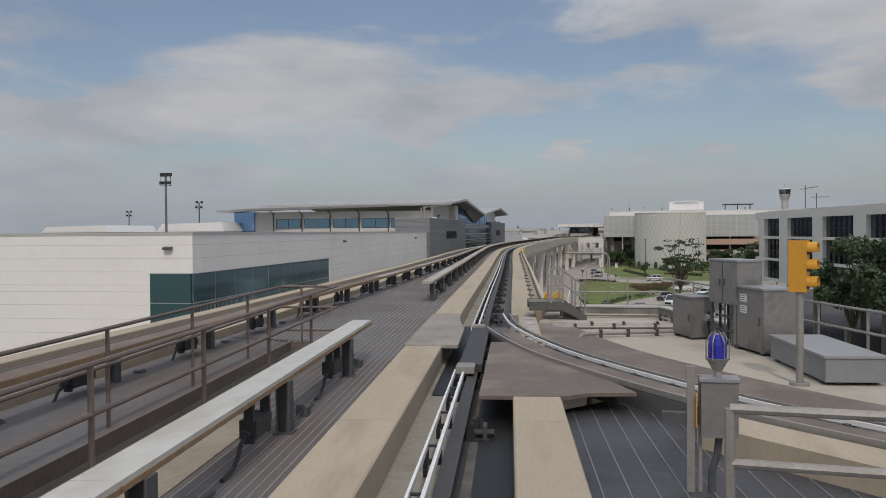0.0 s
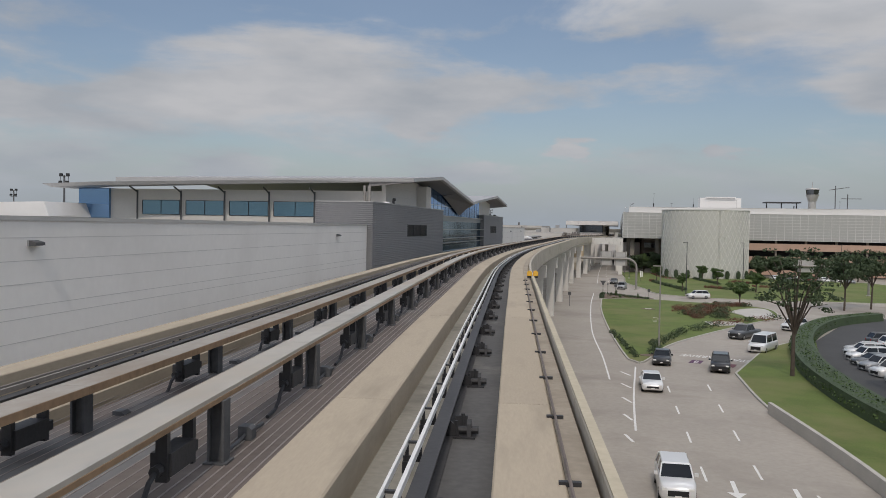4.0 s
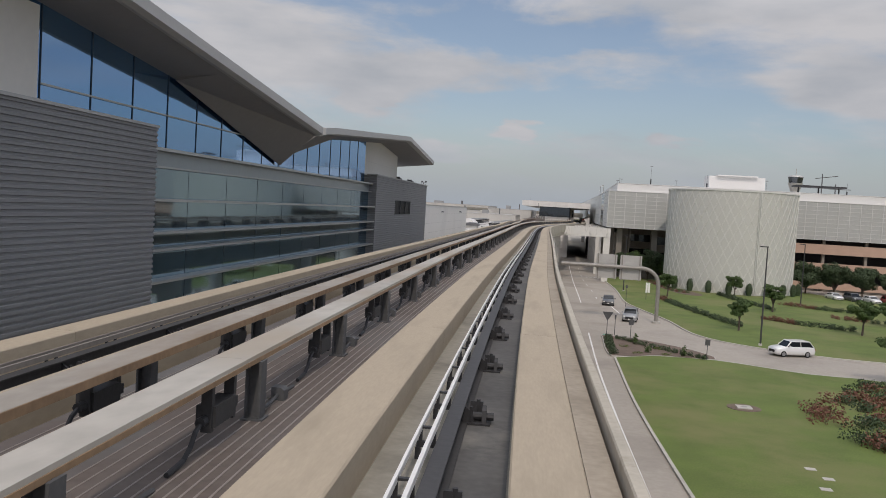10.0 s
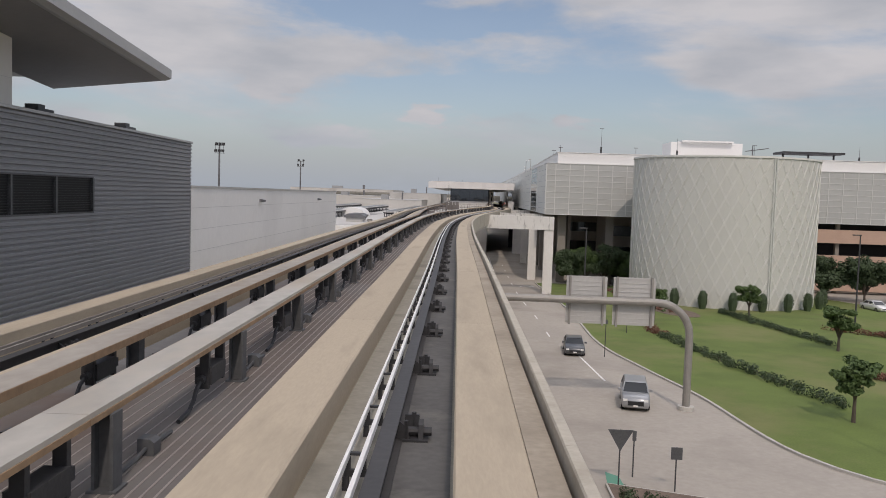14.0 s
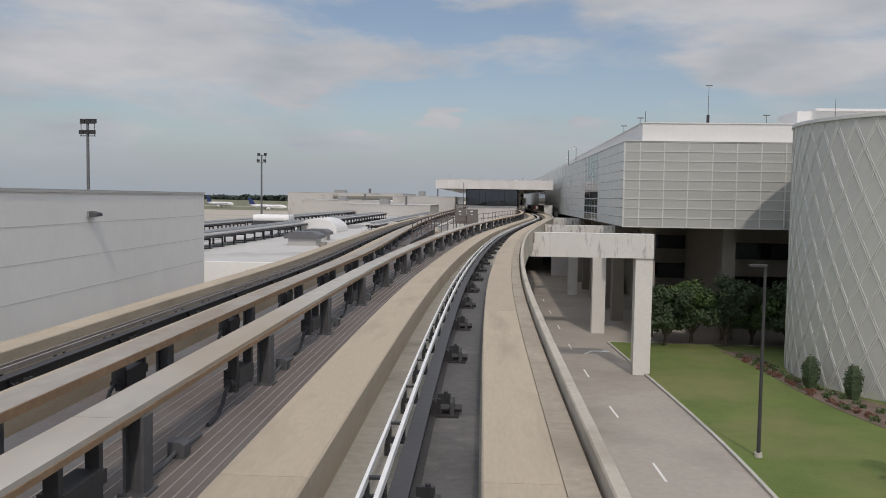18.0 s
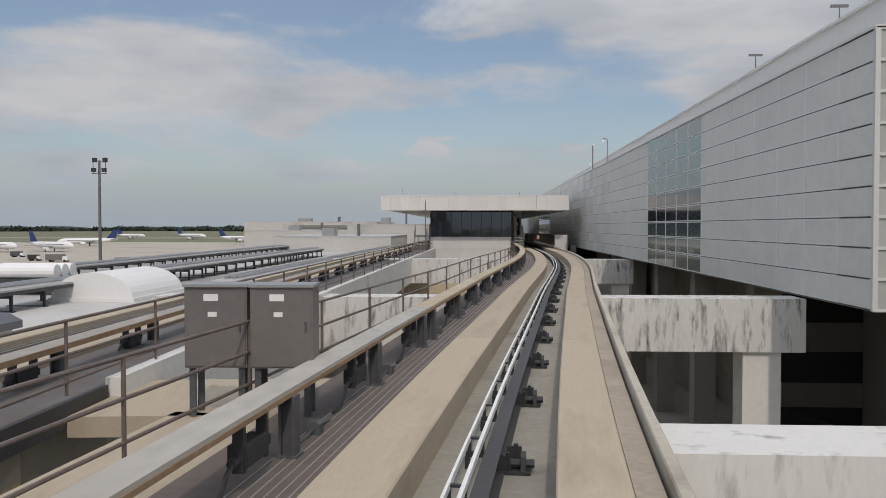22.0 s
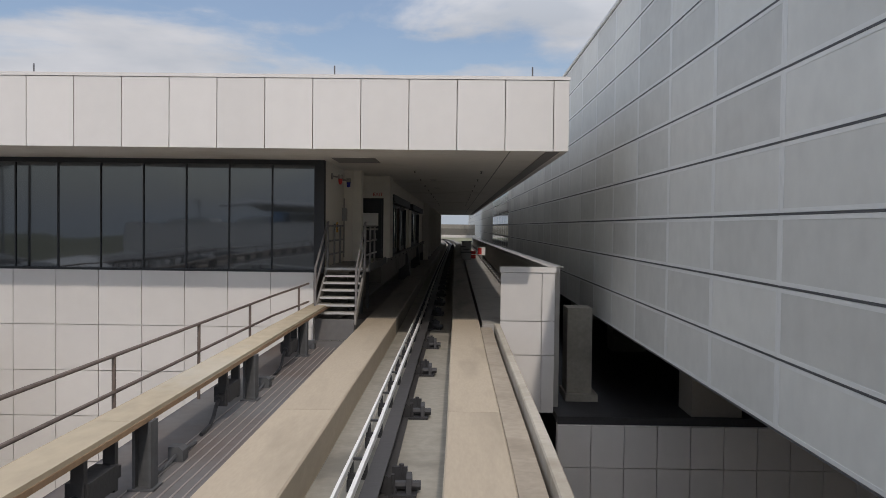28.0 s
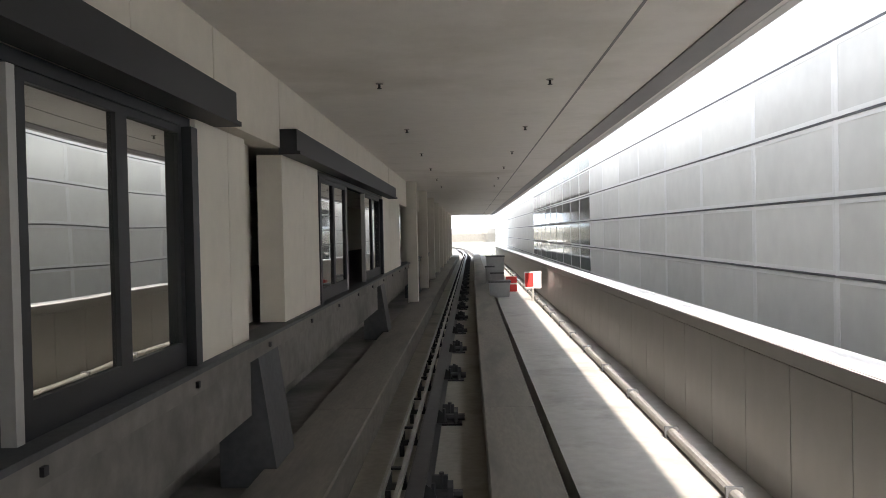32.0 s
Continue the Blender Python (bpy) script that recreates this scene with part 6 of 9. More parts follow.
# things standing on the floor further in
for k, (x, y, w, d, h) in enumerate(((-12.75, 459.8, 0.8, 1.0, 0.62), (-12.7, 464.0, 0.55, 0.8, 0.75), (-12.6, 470.0, 0.9, 1.4, 1.3), (-12.95, 467.0, 0.4, 0.5, 0.9))):
    g = thing("floor_bin", "grey steel bin standing on the station floor", "bin", "floor bins", at=Matrix.Translation((x, y, -0.06)))
    bm = bmesh.new()
    strip(bm, [[(-w / 2 + q, -d / 2 + q, z), (w / 2 - q, -d / 2 + q, z), (w / 2 - q, d / 2 - q, z), (-w / 2 + q, d / 2 - q, z)] for z, q in ((0, 0.04), (h - 0.06, 0.0))])
    part("body", bm, M_GREYBOX, g)
    part("rim", boxed(-w / 2 - 0.03, -d / 2 - 0.03, h - 0.06, w / 2 + 0.03, d / 2 + 0.03, h), M_POST, g)
rb = thing("red_box", "red painted steel box on the station floor", "box", at=Matrix.Translation((-12.15, 462.5, -0.06)))
part("body", boxed(-0.22, -0.2, 0, 0.22, 0.2, 0.62), M_RED, rb)
part("band", boxed(-0.225, -0.205, 0.3, 0.225, 0.205, 0.36), M_WHITEP, rb)
ps = thing("parapet_sign", "red and white warning sign on a post by the parapet", "sign", at=Matrix.Translation((-11.62, 457.5, -0.06)))
part("post", boxed(-0.03, 0, 0, 0.03, 0.04, 0.9), M_GALV, ps)
part("plate", boxed(-0.3, -0.02, 0.45, 0.3, -0.001, 1.05), M_WHITEP, ps)
part("red_field", boxed(-0.28, -0.03, 0.5, 0.02, -0.021, 1.0), M_RED, ps, "red field")
par.matrix_basis = Matrix.Translation((0, 416, 0)) @ Matrix.Rotation(radians(-0.35), 4, "X") @ Matrix.Translation((0, -416, 0))
# lower wall right of the box
low = thing("lower_wall", "white panelled low wall and dark ledge beneath the terminal", "wall", kind="structure")
part("ledge", boxed(-10.95, 414.1, -2.5, -2, 440, -2.3), M_BRACKET, low)
lp = mesh_of("wall_panel", boxed(0.01, 0, 0.01, 0.84, 0.08, 1.08), M_STWHITE)
for i in range(10):
    for j in range(6):
        part("wall_panel", lp, None, low, "", Matrix.Translation((-10.95 + 0.85 * i, 414.0, -2.5 - 1.09 * (j + 1))))
part("low_core", boxed(-10.95, 414.09, GROUND, -2, 414.4, -2.5), M_STWHITE, low)
# dark-coloured wall in place of the deep shade below the terminal
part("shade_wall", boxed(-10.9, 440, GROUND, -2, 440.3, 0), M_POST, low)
part("pier_stub", boxed(-10.45, 416.2, -2.3, -9.75, 417.2, 0.3), M_TRENCH, low, "grey concrete pier stub")
part("pier_foot", boxed(-10.5, 416.0, -2.3, -9.6, 417.4, -2.1), M_TRENCH, low)

# stair and landing at the end of the walkway
SY0, SY1, SZ0, SZ1 = 413.35, 415.35, 0.22, FLOOR - 0.02


def steel_stair(x0, x1, label, n=7):
    """A straight steel stair between two stringers, with two pipe rails on each side."""
    st = thing("steel_stair", label, "stair", "steel stairs")
    part("base_step", boxed(x0 + 0.03, SY0 - 0.12, -0.3, x1 - 0.03, SY0 + 0.05, SZ0), M_DECK, st, "dark concrete base step")
    for k in range(n):
        q = (k + 0.5) / n
        y, z = SY0 + (SY1 - SY0) * q, SZ0 + (SZ1 - SZ0) * (k + 1) / n
        tr_ = part("tread", boxed(x0 + 0.03, y - 0.15, z - 0.04, x1 - 0.03, y + 0.15, z), M_GALV, st)
        part("nosing", boxed(x0 + 0.03, y - 0.165, z - 0.05, x1 - 0.03, y - 0.15, z + 0.003), M_CAP, tr_)
    for x in (x0, x1):
        bm = bmesh.new()
        strip(bm, [[(x + e, SY0 - 0.1, SZ0 - 0.12), (x + e, SY1, SZ1 - 0.22), (x + e, SY1, SZ1 + 0.03), (x + e, SY0 - 0.1, SZ0 + 0.16)] for e in (-0.025, 0.025)])
        part("stringer", bm, M_GALV, st)
        for h in (0.62, 1.12):
            bm = bmesh.new()
            hose(bm, [(x, SY0 + 0.05, SZ0 + 0.15 + h), (x, SY1, SZ1 + 0.1 + h), (x, SY1 + 0.15, SZ1 + 0.12 + h)], 0.028, 8)
            part("handrail", bm, M_RAILG, st, "grey pipe handrail")
        for q in (0.0, 1.0):
            bm = bmesh.new()
            rod(bm, (x, SY0 + 0.05 + (SY1 - SY0 - 0.05) * q, SZ0 + (SZ1 - SZ0) * q), (x, SY0 + 0.05 + (SY1 - SY0 - 0.05) * q, SZ0 + 0.15 + 1.12 + (SZ1 - SZ0 - 0.04) * q), 0.03, 8)
            part("rail_post", bm, M_RAILG, st)


steel_stair(-17.12, -16.1, "grey steel stair with pipe handrails up to the platform end")
steel_stair(-28.75, -27.35, "grey steel stair at the end of the second track's walkway")
far_land = thing("landing", "steel plate landing behind the second stair", "landing", kind="structure")
part("landing_plate", boxed(-28.8, SY1 + 0.01, FLOOR - 0.13, RL - 0.03, 419.0, FLOOR - 0.01), M_GALV, far_land)
for x in (-28.7, -27.2):
    part("leg", boxed(x, 418.6, -0.5, x + 0.1, 418.7, FLOOR - 0.13), M_POST, far_land)
land = thing("landing", "steel plate landing at the platform end", "landing", kind="structure")
part("landing_plate", boxed(-17.2, SY1 + 0.01, FLOOR - 0.13, -16.0, 422.0, FLOOR - 0.01), M_GALV, land)
part("kick_plate", boxed(-16.0, SY1 + 0.01, FLOOR - 0.13, -15.97, 420.9, FLOOR + 0.09), M_POST, land)
for y in (418.6, 420.4):
    part("leg", boxed(-16.6, y, -0.5, -16.5, y + 0.1, FLOOR - 0.13), M_POST, land)


def railing(pts, h=1.07, mids=(0.55,), post_gap=2.2, r=0.026, name="railing", label="brown steel pipe railing along the walkway edge", m=None, group="railings"):
    """A pipe railing along a line of points."""
    g = thing(name, label, "railing", group)
    pts = [Vector(p) for p in pts]
    for i, z in enumerate((h, *mids)):
        bm = bmesh.new()
        hose(bm, [p + Vector((0, 0, z)) for p in pts], r, 8)
        part("top_rail" if i == 0 else "mid_rail", bm, m or M_PIPE, g)
    acc, nxt = 0.0, 0.0
    for a, b in zip(pts, pts[1:]):
        L = (b - a).length
        while nxt <= acc + L + 1e-6:
            p = a + (b - a) * ((nxt - acc) / L)
            bm = bmesh.new()
            rod(bm, p, p + Vector((0, 0, h)), r * 1.05, 8)
            part("rail_post", bm, m or M_PIPE, g)
            nxt += post_gap
        acc += L
    return g


railing([(-16.1, SY1 + 0.12, FLOOR), (-16.1, 417.0, FLOOR), (-16.1, 418.7, FLOOR)], 1.12, (0.32, 0.7), 1.3, name="landing_rail", label="grey pipe railing at the platform end", m=M_RAILG, group="")
railing([(-17.12, SY1 + 0.12, FLOOR), (-17.12, 417.0, FLOOR), (-17.12, 418.6, FLOOR)], 1.12, (0.32, 0.7), 1.2, name="landing_rail", label="grey pipe railing along the cream wall", m=M_RAILG, group="")
ASKEW = Matrix.Translation((-14.3, 416, 0)) @ Matrix.Rotation(radians(0.5), 4, "Z") @ Matrix.Translation((14.3, -416, 0))
for ob in [o for o in bpy.data.objects if o not in BEFORE and o.parent is None]:
    ob.matrix_basis = ASKEW @ ob.matrix_basis

# ---- switch and service roof at the start ----
def box_thing(name, label, category, x, y, z, w, d, h, yaw, material, lid=None, door=True, group=""):
    """A sheet-steel cabinet with a lid, a door seam, hinges and feet; x, y: its middle, z: its foot."""
    t = thing(name, label, category, group, at=Matrix.Translation((x, y, z)) @ Matrix.Rotation(radians(yaw), 4, "Z"))
    part("body", boxed(-w / 2, -d / 2, 0.06, w / 2, d / 2, h - 0.04), material, t)
    part("lid", boxed(-w / 2 - 0.03, -d / 2 - 0.03, h - 0.04, w / 2 + 0.03, d / 2 + 0.03, h), lid or material, t)
    for sx in (-1, 1):
        part("foot", boxed(sx * w * 0.4 - 0.05, -d / 2 + 0.02, 0, sx * w * 0.4 + 0.05, d / 2 - 0.02, 0.06), M_POST, t)
    if door:
        dr = part("door", boxed(-w / 2 + 0.04, -d / 2 - 0.02, 0.12, w / 2 - 0.04, -d / 2, h - 0.1), material, t)
        part("handle", boxed(w / 2 - 0.14, -d / 2 - 0.05, h * 0.5 - 0.08, w / 2 - 0.11, -d / 2 - 0.02, h * 0.5 + 0.08), M_POST, dr)
    return t


SRZ = -0.08
RIM = ((-1.95, 26.1), (0.95, 26.2), (2.0, 22.9), (3.2, 19.2), (4.6, 14.9), (6.6, 10.9))   # parapet line of the service roof

# switch plates and branch
sw = thing("switch_plate", "rust-brown steel plates covering the track switch", "switch plate", kind="structure")
M_PLATE = mat("brown_switch_plate", (0.17, 0.135, 0.11), 0.65, 0.25, vary=0.2, scale=0.7, fine=7, stain=(0.27, 0.22, 0.17), stain_scale=0.6, stain_at=0.55)


def plate(pts, z0=-0.05, z1=0.008, m=None):
    bm = bmesh.new()
    poly(bm, pts, z0, z1)
    part("plate", bm, m or M_PLATE, sw)


def trk(y, side):
    q = MAIN.at(SY(y), side)
    return (q.x, q.y)


plate([trk(12.65, 0.25), trk(12.65, 1.55), (-0.55, 13.2), (0.15, 13.35), (-0.25, 14.3), (-1.1, 15.9), (-1.9, 17.5), (-2.5, 18.95), trk(18.9, 0.3)])
plate([trk(18.9, 0.72), trk(25.0, 0.75), trk(25.0, 0.98), trk(18.9, 1.0)], -0.05, 0.009)
plate([trk(18.3, -1.62), trk(18.3, -0.42), trk(21.6, -0.45), trk(22.8, -0.6), trk(24.2, -0.72), trk(25.4, -0.76), trk(25.4, -1.62)], -0.06, 0.01, mat("worn_grey_pad", (0.29, 0.265, 0.23), 0.85, vary=0.2, scale=0.6, fine=8, stain=(0.19, 0.165, 0.14), stain_scale=0.7, stain_at=0.55))
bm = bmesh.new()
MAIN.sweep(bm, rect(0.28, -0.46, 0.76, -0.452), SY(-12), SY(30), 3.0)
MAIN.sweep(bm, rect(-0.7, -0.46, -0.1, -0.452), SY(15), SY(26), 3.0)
part("oil_pool", bm, plain("black_oily_pit", (0.012, 0.012, 0.012), 0.5), sw, "black pit floor")
bm = bmesh.new()
MAIN.sweep(bm, rect(-0.24, -0.14, 0.2, 0.0), SY(15.7), SY(21.8), 1.5)
part("switch_blade", bm, M_IBEAM, sw, "dark steel switch blade")
for y in (15.4, 22.0):
    c = MAIN.at(SY(y), -0.09, -0.02)
    bm = bmesh.new()
    obx(bm, c, (0.17, 0.28, 0.06), MAIN.yaw(SY(y)))
    part("rail_ramp", bm, M_GALV, sw, "grey end ramp of the power rail")
# chipped paint on the pad beyond the plates
M_CHIP = mat("chipped_pale_paint", (0.42, 0.40, 0.36), 0.8, vary=0.2, scale=2, fine=14, stain=(0.22, 0.17, 0.14), stain_scale=2.2, stain_at=0.5)
for a, b in ((0.80, 0.98), (1.12, 1.42)):
    bm = bmesh.new()
    MAIN.sweep(bm, rect(a, -0.02, b, 0.005), SY(19.2), SY(25.3), 1.5)
    part("paint_patch", bm, M_CHIP, sw, "chipped pale paint")
BR = Track([trk(29, 0.05), trk(25.0, 0.3), trk(21.5, 0.62), (-1.75, 18.1), (-0.55, 15.8), (1.2, 13.15), (2.6, 11.5), (5.5, 9.0), (12.0, 5.2)])
br = thing("branch_rails", "curved power rails and guide beam of the branch track", "rail", kind="structure")
bm = bmesh.new()
BR.sweep(bm, rect(-0.52, -0.4, 0.5, -0.03), 7.0, BR.length - 0.2, 0.8)
part("groove", bm, M_DARKFLOOR, br, "dark groove between the rails")
for a in (-0.40, -0.22):
    bm = bmesh.new()
    BR.sweep(bm, rect(a - 0.018, 0.012, a + 0.018, 0.075), 4.2, BR.length - 0.2, 0.8)
    part("power_rail", bm, M_GALV if a < -0.3 else M_RAILW, br)
bm = bmesh.new()
BR.sweep(bm, rect(0.44, -0.02, 0.5, 0.07), 7.5, BR.length - 0.2, 0.8)
part("edge_rail", bm, M_GALV, br)
bm = bmesh.new()
BR.sweep(bm, rect(-0.1, -0.02, 0.3, 0.014), 8.5, BR.length - 0.2, 0.8)
part("guide_beam", bm, M_PLATE, br)
bm = bmesh.new()
BR.sweep(bm, rect(0.55, -0.5, 1.3, -0.005), 18.2, BR.length - 0.2, 0.8)
part("running_pad", bm, M_PAD, br)
bm = bmesh.new()
BR.sweep(bm, rect(-1.9, -0.5, -0.54, -0.02), 6.5, BR.length - 0.2, 0.8)
part("running_pad", bm, M_PLATE, br)
tie = mesh_of("rail_clip", boxed(-0.5, -0.04, -0.03, -0.12, 0.04, 0.03), M_POST)
for q in np.arange(5, BR.length - 1, 1.1):
    part("rail_clip", tie, None, br, "", Matrix.Translation(BR.at(q)) @ Matrix.Rotation(radians(BR.yaw(q) ), 4, "Z"))
# grating between the tracks
gr = thing("steel_grating", "dark chequered steel deck beside the switch", "grating", kind="structure")
bm = bmesh.new()
poly(bm, [trk(-8, 1.55), (6.0, -8), (6.5, 9.2), (2.9, 11.2), trk(14.0, 2.4), trk(13.2, 1.55)], -0.5, -0.32)
part("deck_plate", bm, mat("dark_chequer_plate", (0.075, 0.078, 0.084), 0.55, 0.3, vary=0.3, scale=0.8, fine=26, bump=0.4, stain=(0.05, 0.05, 0.052), stain_scale=0.7, stain_at=0.52), gr)
M_GRLINE = plain("grating_seam_steel", (0.20, 0.195, 0.19), 0.6, 0.2)
for k in range(15):
    o = 1.72 + 0.3 * k
    y1 = 13.3
    for _ in range(4):
        y1 = float(np.interp(trk(y1, o)[0], [-1.0, -0.25, 2.9, 6.5], [13.3, 13.9, 11.1, 9.1]))
    bm = bmesh.new()
    MAIN.sweep(bm, rect(o - 0.009, -0.325, o + 0.009, -0.312), SY(-8), SY(y1 - 0.12), 3.0)
    part("seam", bm, M_GRLINE, gr)
# service roof beside the branch, with its parapet
sr = thing("service_roof", "flat buff service building roof beside the switch, with a low parapet", "roof", kind="structure")
bm = bmesh.new()
poly(bm, [(-2.45, 24.1), (-1.64, 24.1), (-1.1, 20.1)] + [tuple(BR.at(q, -1.5))[:2] for q in np.arange(11.0, BR.length - 0.3, 1.0)] + [(14, 8.5), (7.6, 11.4), (5.5, 15.2), (2.1, 26.6), (2.0, 28.0), (-2.45, 28.0)], -4, SRZ)
part("roof_slab", bm, M_SROOF, sr)
part("pit_floor", boxed(-2.6, 19.4, -4, -0.9, 24.3, -0.62), M_GIRDER, sr, "dirty floor of a pit in the roof")
bm = bmesh.new()
bx(bm, -2.4, 27.9, GROUND, 2.0, 28.1, -4)
part("front_wall", bm, M_GIRDER, sr)
M_PARAP = mat("dirty_parapet", (0.25, 0.235, 0.21), 0.9, vary=0.2, scale=0.8, fine=9, stain=(0.14, 0.13, 0.115), stain_scale=1.2, stain_at=0.5)
for a, b in zip(RIM, RIM[1:]):
    d = Vector((b[0] - a[0], b[1] - a[1], 0))
    yaw = math.degrees(math.atan2(-d.x, d.y))
    m_ = (Vector((*a, 0)) + Vector((*b, 0))) / 2 + Vector((-d.y, d.x, 0)).normalized() * 0.13
    bm = bmesh.new()
    obx(bm, (m_.x, m_.y, SRZ + 0.13), (0.12, d.length / 2 + 0.06, 0.13), yaw)
    pr = part("parapet", bm, M_PARAP, sr)
    bm = bmesh.new()
    obx(bm, (m_.x, m_.y, SRZ + 0.285), (0.15, d.length / 2 + 0.08, 0.025), yaw)
    part("coping", bm, M_CAP, pr, "pale metal coping")
part("lower_roof", boxed(8.2, -12, -4.2, 60, 27.0, -1.6), M_ROOFW, sr)
bm = bmesh.new()
poly(bm, [(-0.35, 18.75), (-0.05, 18.75), (0.2, 18.2), (0.62, 16.4), (0.5, 16.3), (0.0, 17.1)], SRZ - 0.01, SRZ + 0.004)
part("damp_patch", bm, plain("damp_screed", (0.20, 0.195, 0.185), 0.5), sr, "grey damp patch")
# cabinets
M_CABG = mat("weathered_cabinet_steel", (0.26, 0.25, 0.24), 0.42, 0.45, vary=0.16, scale=1, fine=8, stain=(0.13, 0.12, 0.11), stain_scale=0.9, stain_at=0.56)
M_BOXY = mat("dull_equipment_grey", (0.24, 0.245, 0.25), 0.55, 0.2, vary=0.1, scale=1, fine=8)
box_thing("relay_cabinet", "low brown-grey steel relay cabinet with pipes on the service roof", "cabinet", 1.56, 21.24, SRZ, 1.02, 0.52, 1.02, -67, M_CABG)
box_thing("relay_cabinet", "wide grey steel cabinet with a lighter top and notices", "cabinet", 2.88, 18.98, SRZ, 1.4, 0.75, 1.39, -72, M_CABG, M_GREYBOX)
box_thing("equipment_box", "long low grey steel box on the service roof", "equipment box", 3.5, 16.45, SRZ, 2.9, 0.97, 0.5, -82, M_BOXY, M_GREYBOX, False)
tc_ = thing("relay_cabinet", "two-door grey steel cabinet raised on a frame over conduits", "cabinet", at=Matrix.Translation((2.4, 19.95, SRZ)) @ Matrix.Rotation(radians(-67), 4, "Z"))
part("body", boxed(-0.6, -0.3, 0.94, 0.6, 0.3, 1.9), M_CABG, tc_)
part("lid", boxed(-0.63, -0.33, 1.9, 0.63, 0.33, 1.94), M_GREYBOX, tc_)
for k in (-1, 1):
    dr = part("door", boxed(0.3 * k - 0.28, -0.32, 0.98, 0.3 * k + 0.28, -0.3, 1.87), M_CABG, tc_)
    part("handle", boxed(0.3 * k - 0.2 * k - 0.015, -0.345, 1.35, 0.3 * k - 0.2 * k + 0.015, -0.32, 1.5), M_POST, dr)
    for q in (-0.26, 0.26):
        part("leg", boxed(0.57 * k - 0.03, q - 0.03, 0, 0.57 * k + 0.03, q + 0.03, 0.94), M_POST, tc_)
# conduits beneath the raised cabinet
cp = thing("cabinet_conduits", "bundle of grey conduits and valves beneath the raised cabinet", "pipe", at=Matrix.Translation((2.4, 19.95, SRZ)) @ Matrix.Rotation(radians(-67), 4, "Z"))
for k in range(9):
    bm = bmesh.new()
    x = -0.45 + 0.115 * k
    rod(bm, (x, -0.12 + 0.05 * (k % 3), 0), (x, -0.12 + 0.05 * (k % 3), 0.94), 0.024 if k % 2 else 0.034, 8)
    part("conduit", bm, M_GALV if k % 3 else M_BRACKET, cp)
for z in (0.3, 0.62):
    part("clamp_bar", boxed(-0.55, -0.19, z, 0.57, -0.16, z + 0.05), M_POST, cp)
bm = bmesh.new()
hose(bm, [(-0.6, -0.2, 0.72), (-0.75, -0.25, 0.66), (-0.85, -0.2, 0.4), (-0.85, -0.1, 0.0)], 0.045, 8)
part("cross_pipe", bm, M_BRACKET, cp)
bm = bmesh.new()
rod(bm, (-0.72, -0.2, 0.55), (-0.72, -0.34, 0.55), 0.08, 12)
part("valve", bm, M_GALV, cp)
pp = thing("roof_pipes", "grey conduits running along the service roof on dark clamps", "pipe")
M_CLAMP = plain("dark_clamp", (0.06, 0.05, 0.045), 0.8)
for r_, pts in ((0.03, [(-1.9, 25.45, 0.1), (0.62, 25.6, 0.1), (0.85, 25.4, 0.1), (1.75, 22.4, 0.1)]), (0.03, [(-1.9, 25.6, 0.06), (0.7, 25.75, 0.06), (1.0, 25.4, 0.06), (1.85, 22.5, 0.06)]),
                (0.055, [(-2.5, 22.95, 0.02), (-1.9, 22.6, 0.09), (-1.2, 22.6, 0.1), (1.3, 23.0, 0.1)]), (0.05, [(-2.4, 22.6, 0.0), (-1.7, 22.5, 0.05), (1.35, 22.86, 0.07)]),
                (0.05, [(-1.25, 20.15, -0.1), (-1.05, 20.55, 0.08), (-0.85, 20.75, 0.1), (1.12, 21.55, 0.1)])):
    bm = bmesh.new()
    hose(bm, [(x, y, SRZ + z) for x, y, z in pts], r_, 8)
    p_ = part("pipe", bm, M_GALV, pp)
    a, b = Vector(pts[-2]), Vector(pts[-1])
    for q in (0.12, 0.45, 0.8):
        c = a.lerp(b, q)
        bm = bmesh.new()
        obx(bm, (c.x, c.y, SRZ + c.z / 2 + 0.03), (0.035, 0.09, c.z / 2 + 0.06), 8)
        part("clamp", bm, M_CLAMP, p_)
# signal
sg = thing("signal", "three-lens amber traffic signal on a grey pole", "traffic signal", at=Matrix.Translation((2.82, 14.95, SRZ)) @ Matrix.Rotation(radians(-24), 4, "Z") @ Matrix.Scale(0.8, 4))
bm = bmesh.new()
rod(bm, (0, 0, 0), (0, 0, 2.0), 0.075, 12), rod(bm, (0, 0, 0), (0, 0, 0.06), 0.2, 12)
part("pole", bm, M_GALV, sg)
part("housing", boxed(-0.2, -0.12, 1.95, 0.16, 0.14, 3.02), M_SIGNY, sg, "amber housing")
for k in range(3):
    bm = bmesh.new()
    z = 2.13 + 0.355 * k
    ring = lambda y, r, a0=-20, a1=200: [(0.16 + y, r * math.cos(radians(a0 + (a1 - a0) * i / 12)), z + r * math.sin(radians(a0 + (a1 - a0) * i / 12))) for i in range(13)]
    strip(bm, [ring(0, 0.15), ring(0.2, 0.155), ring(0.2, 0.14), ring(0, 0.135)], False)
    vis = part("visor", bm, M_SIGNY, sg)
    bm = bmesh.new()
    rod(bm, (0.16, 0, z), (0.175, 0, z), 0.125, 16)
    part("lens", bm, M_BLACK, vis)
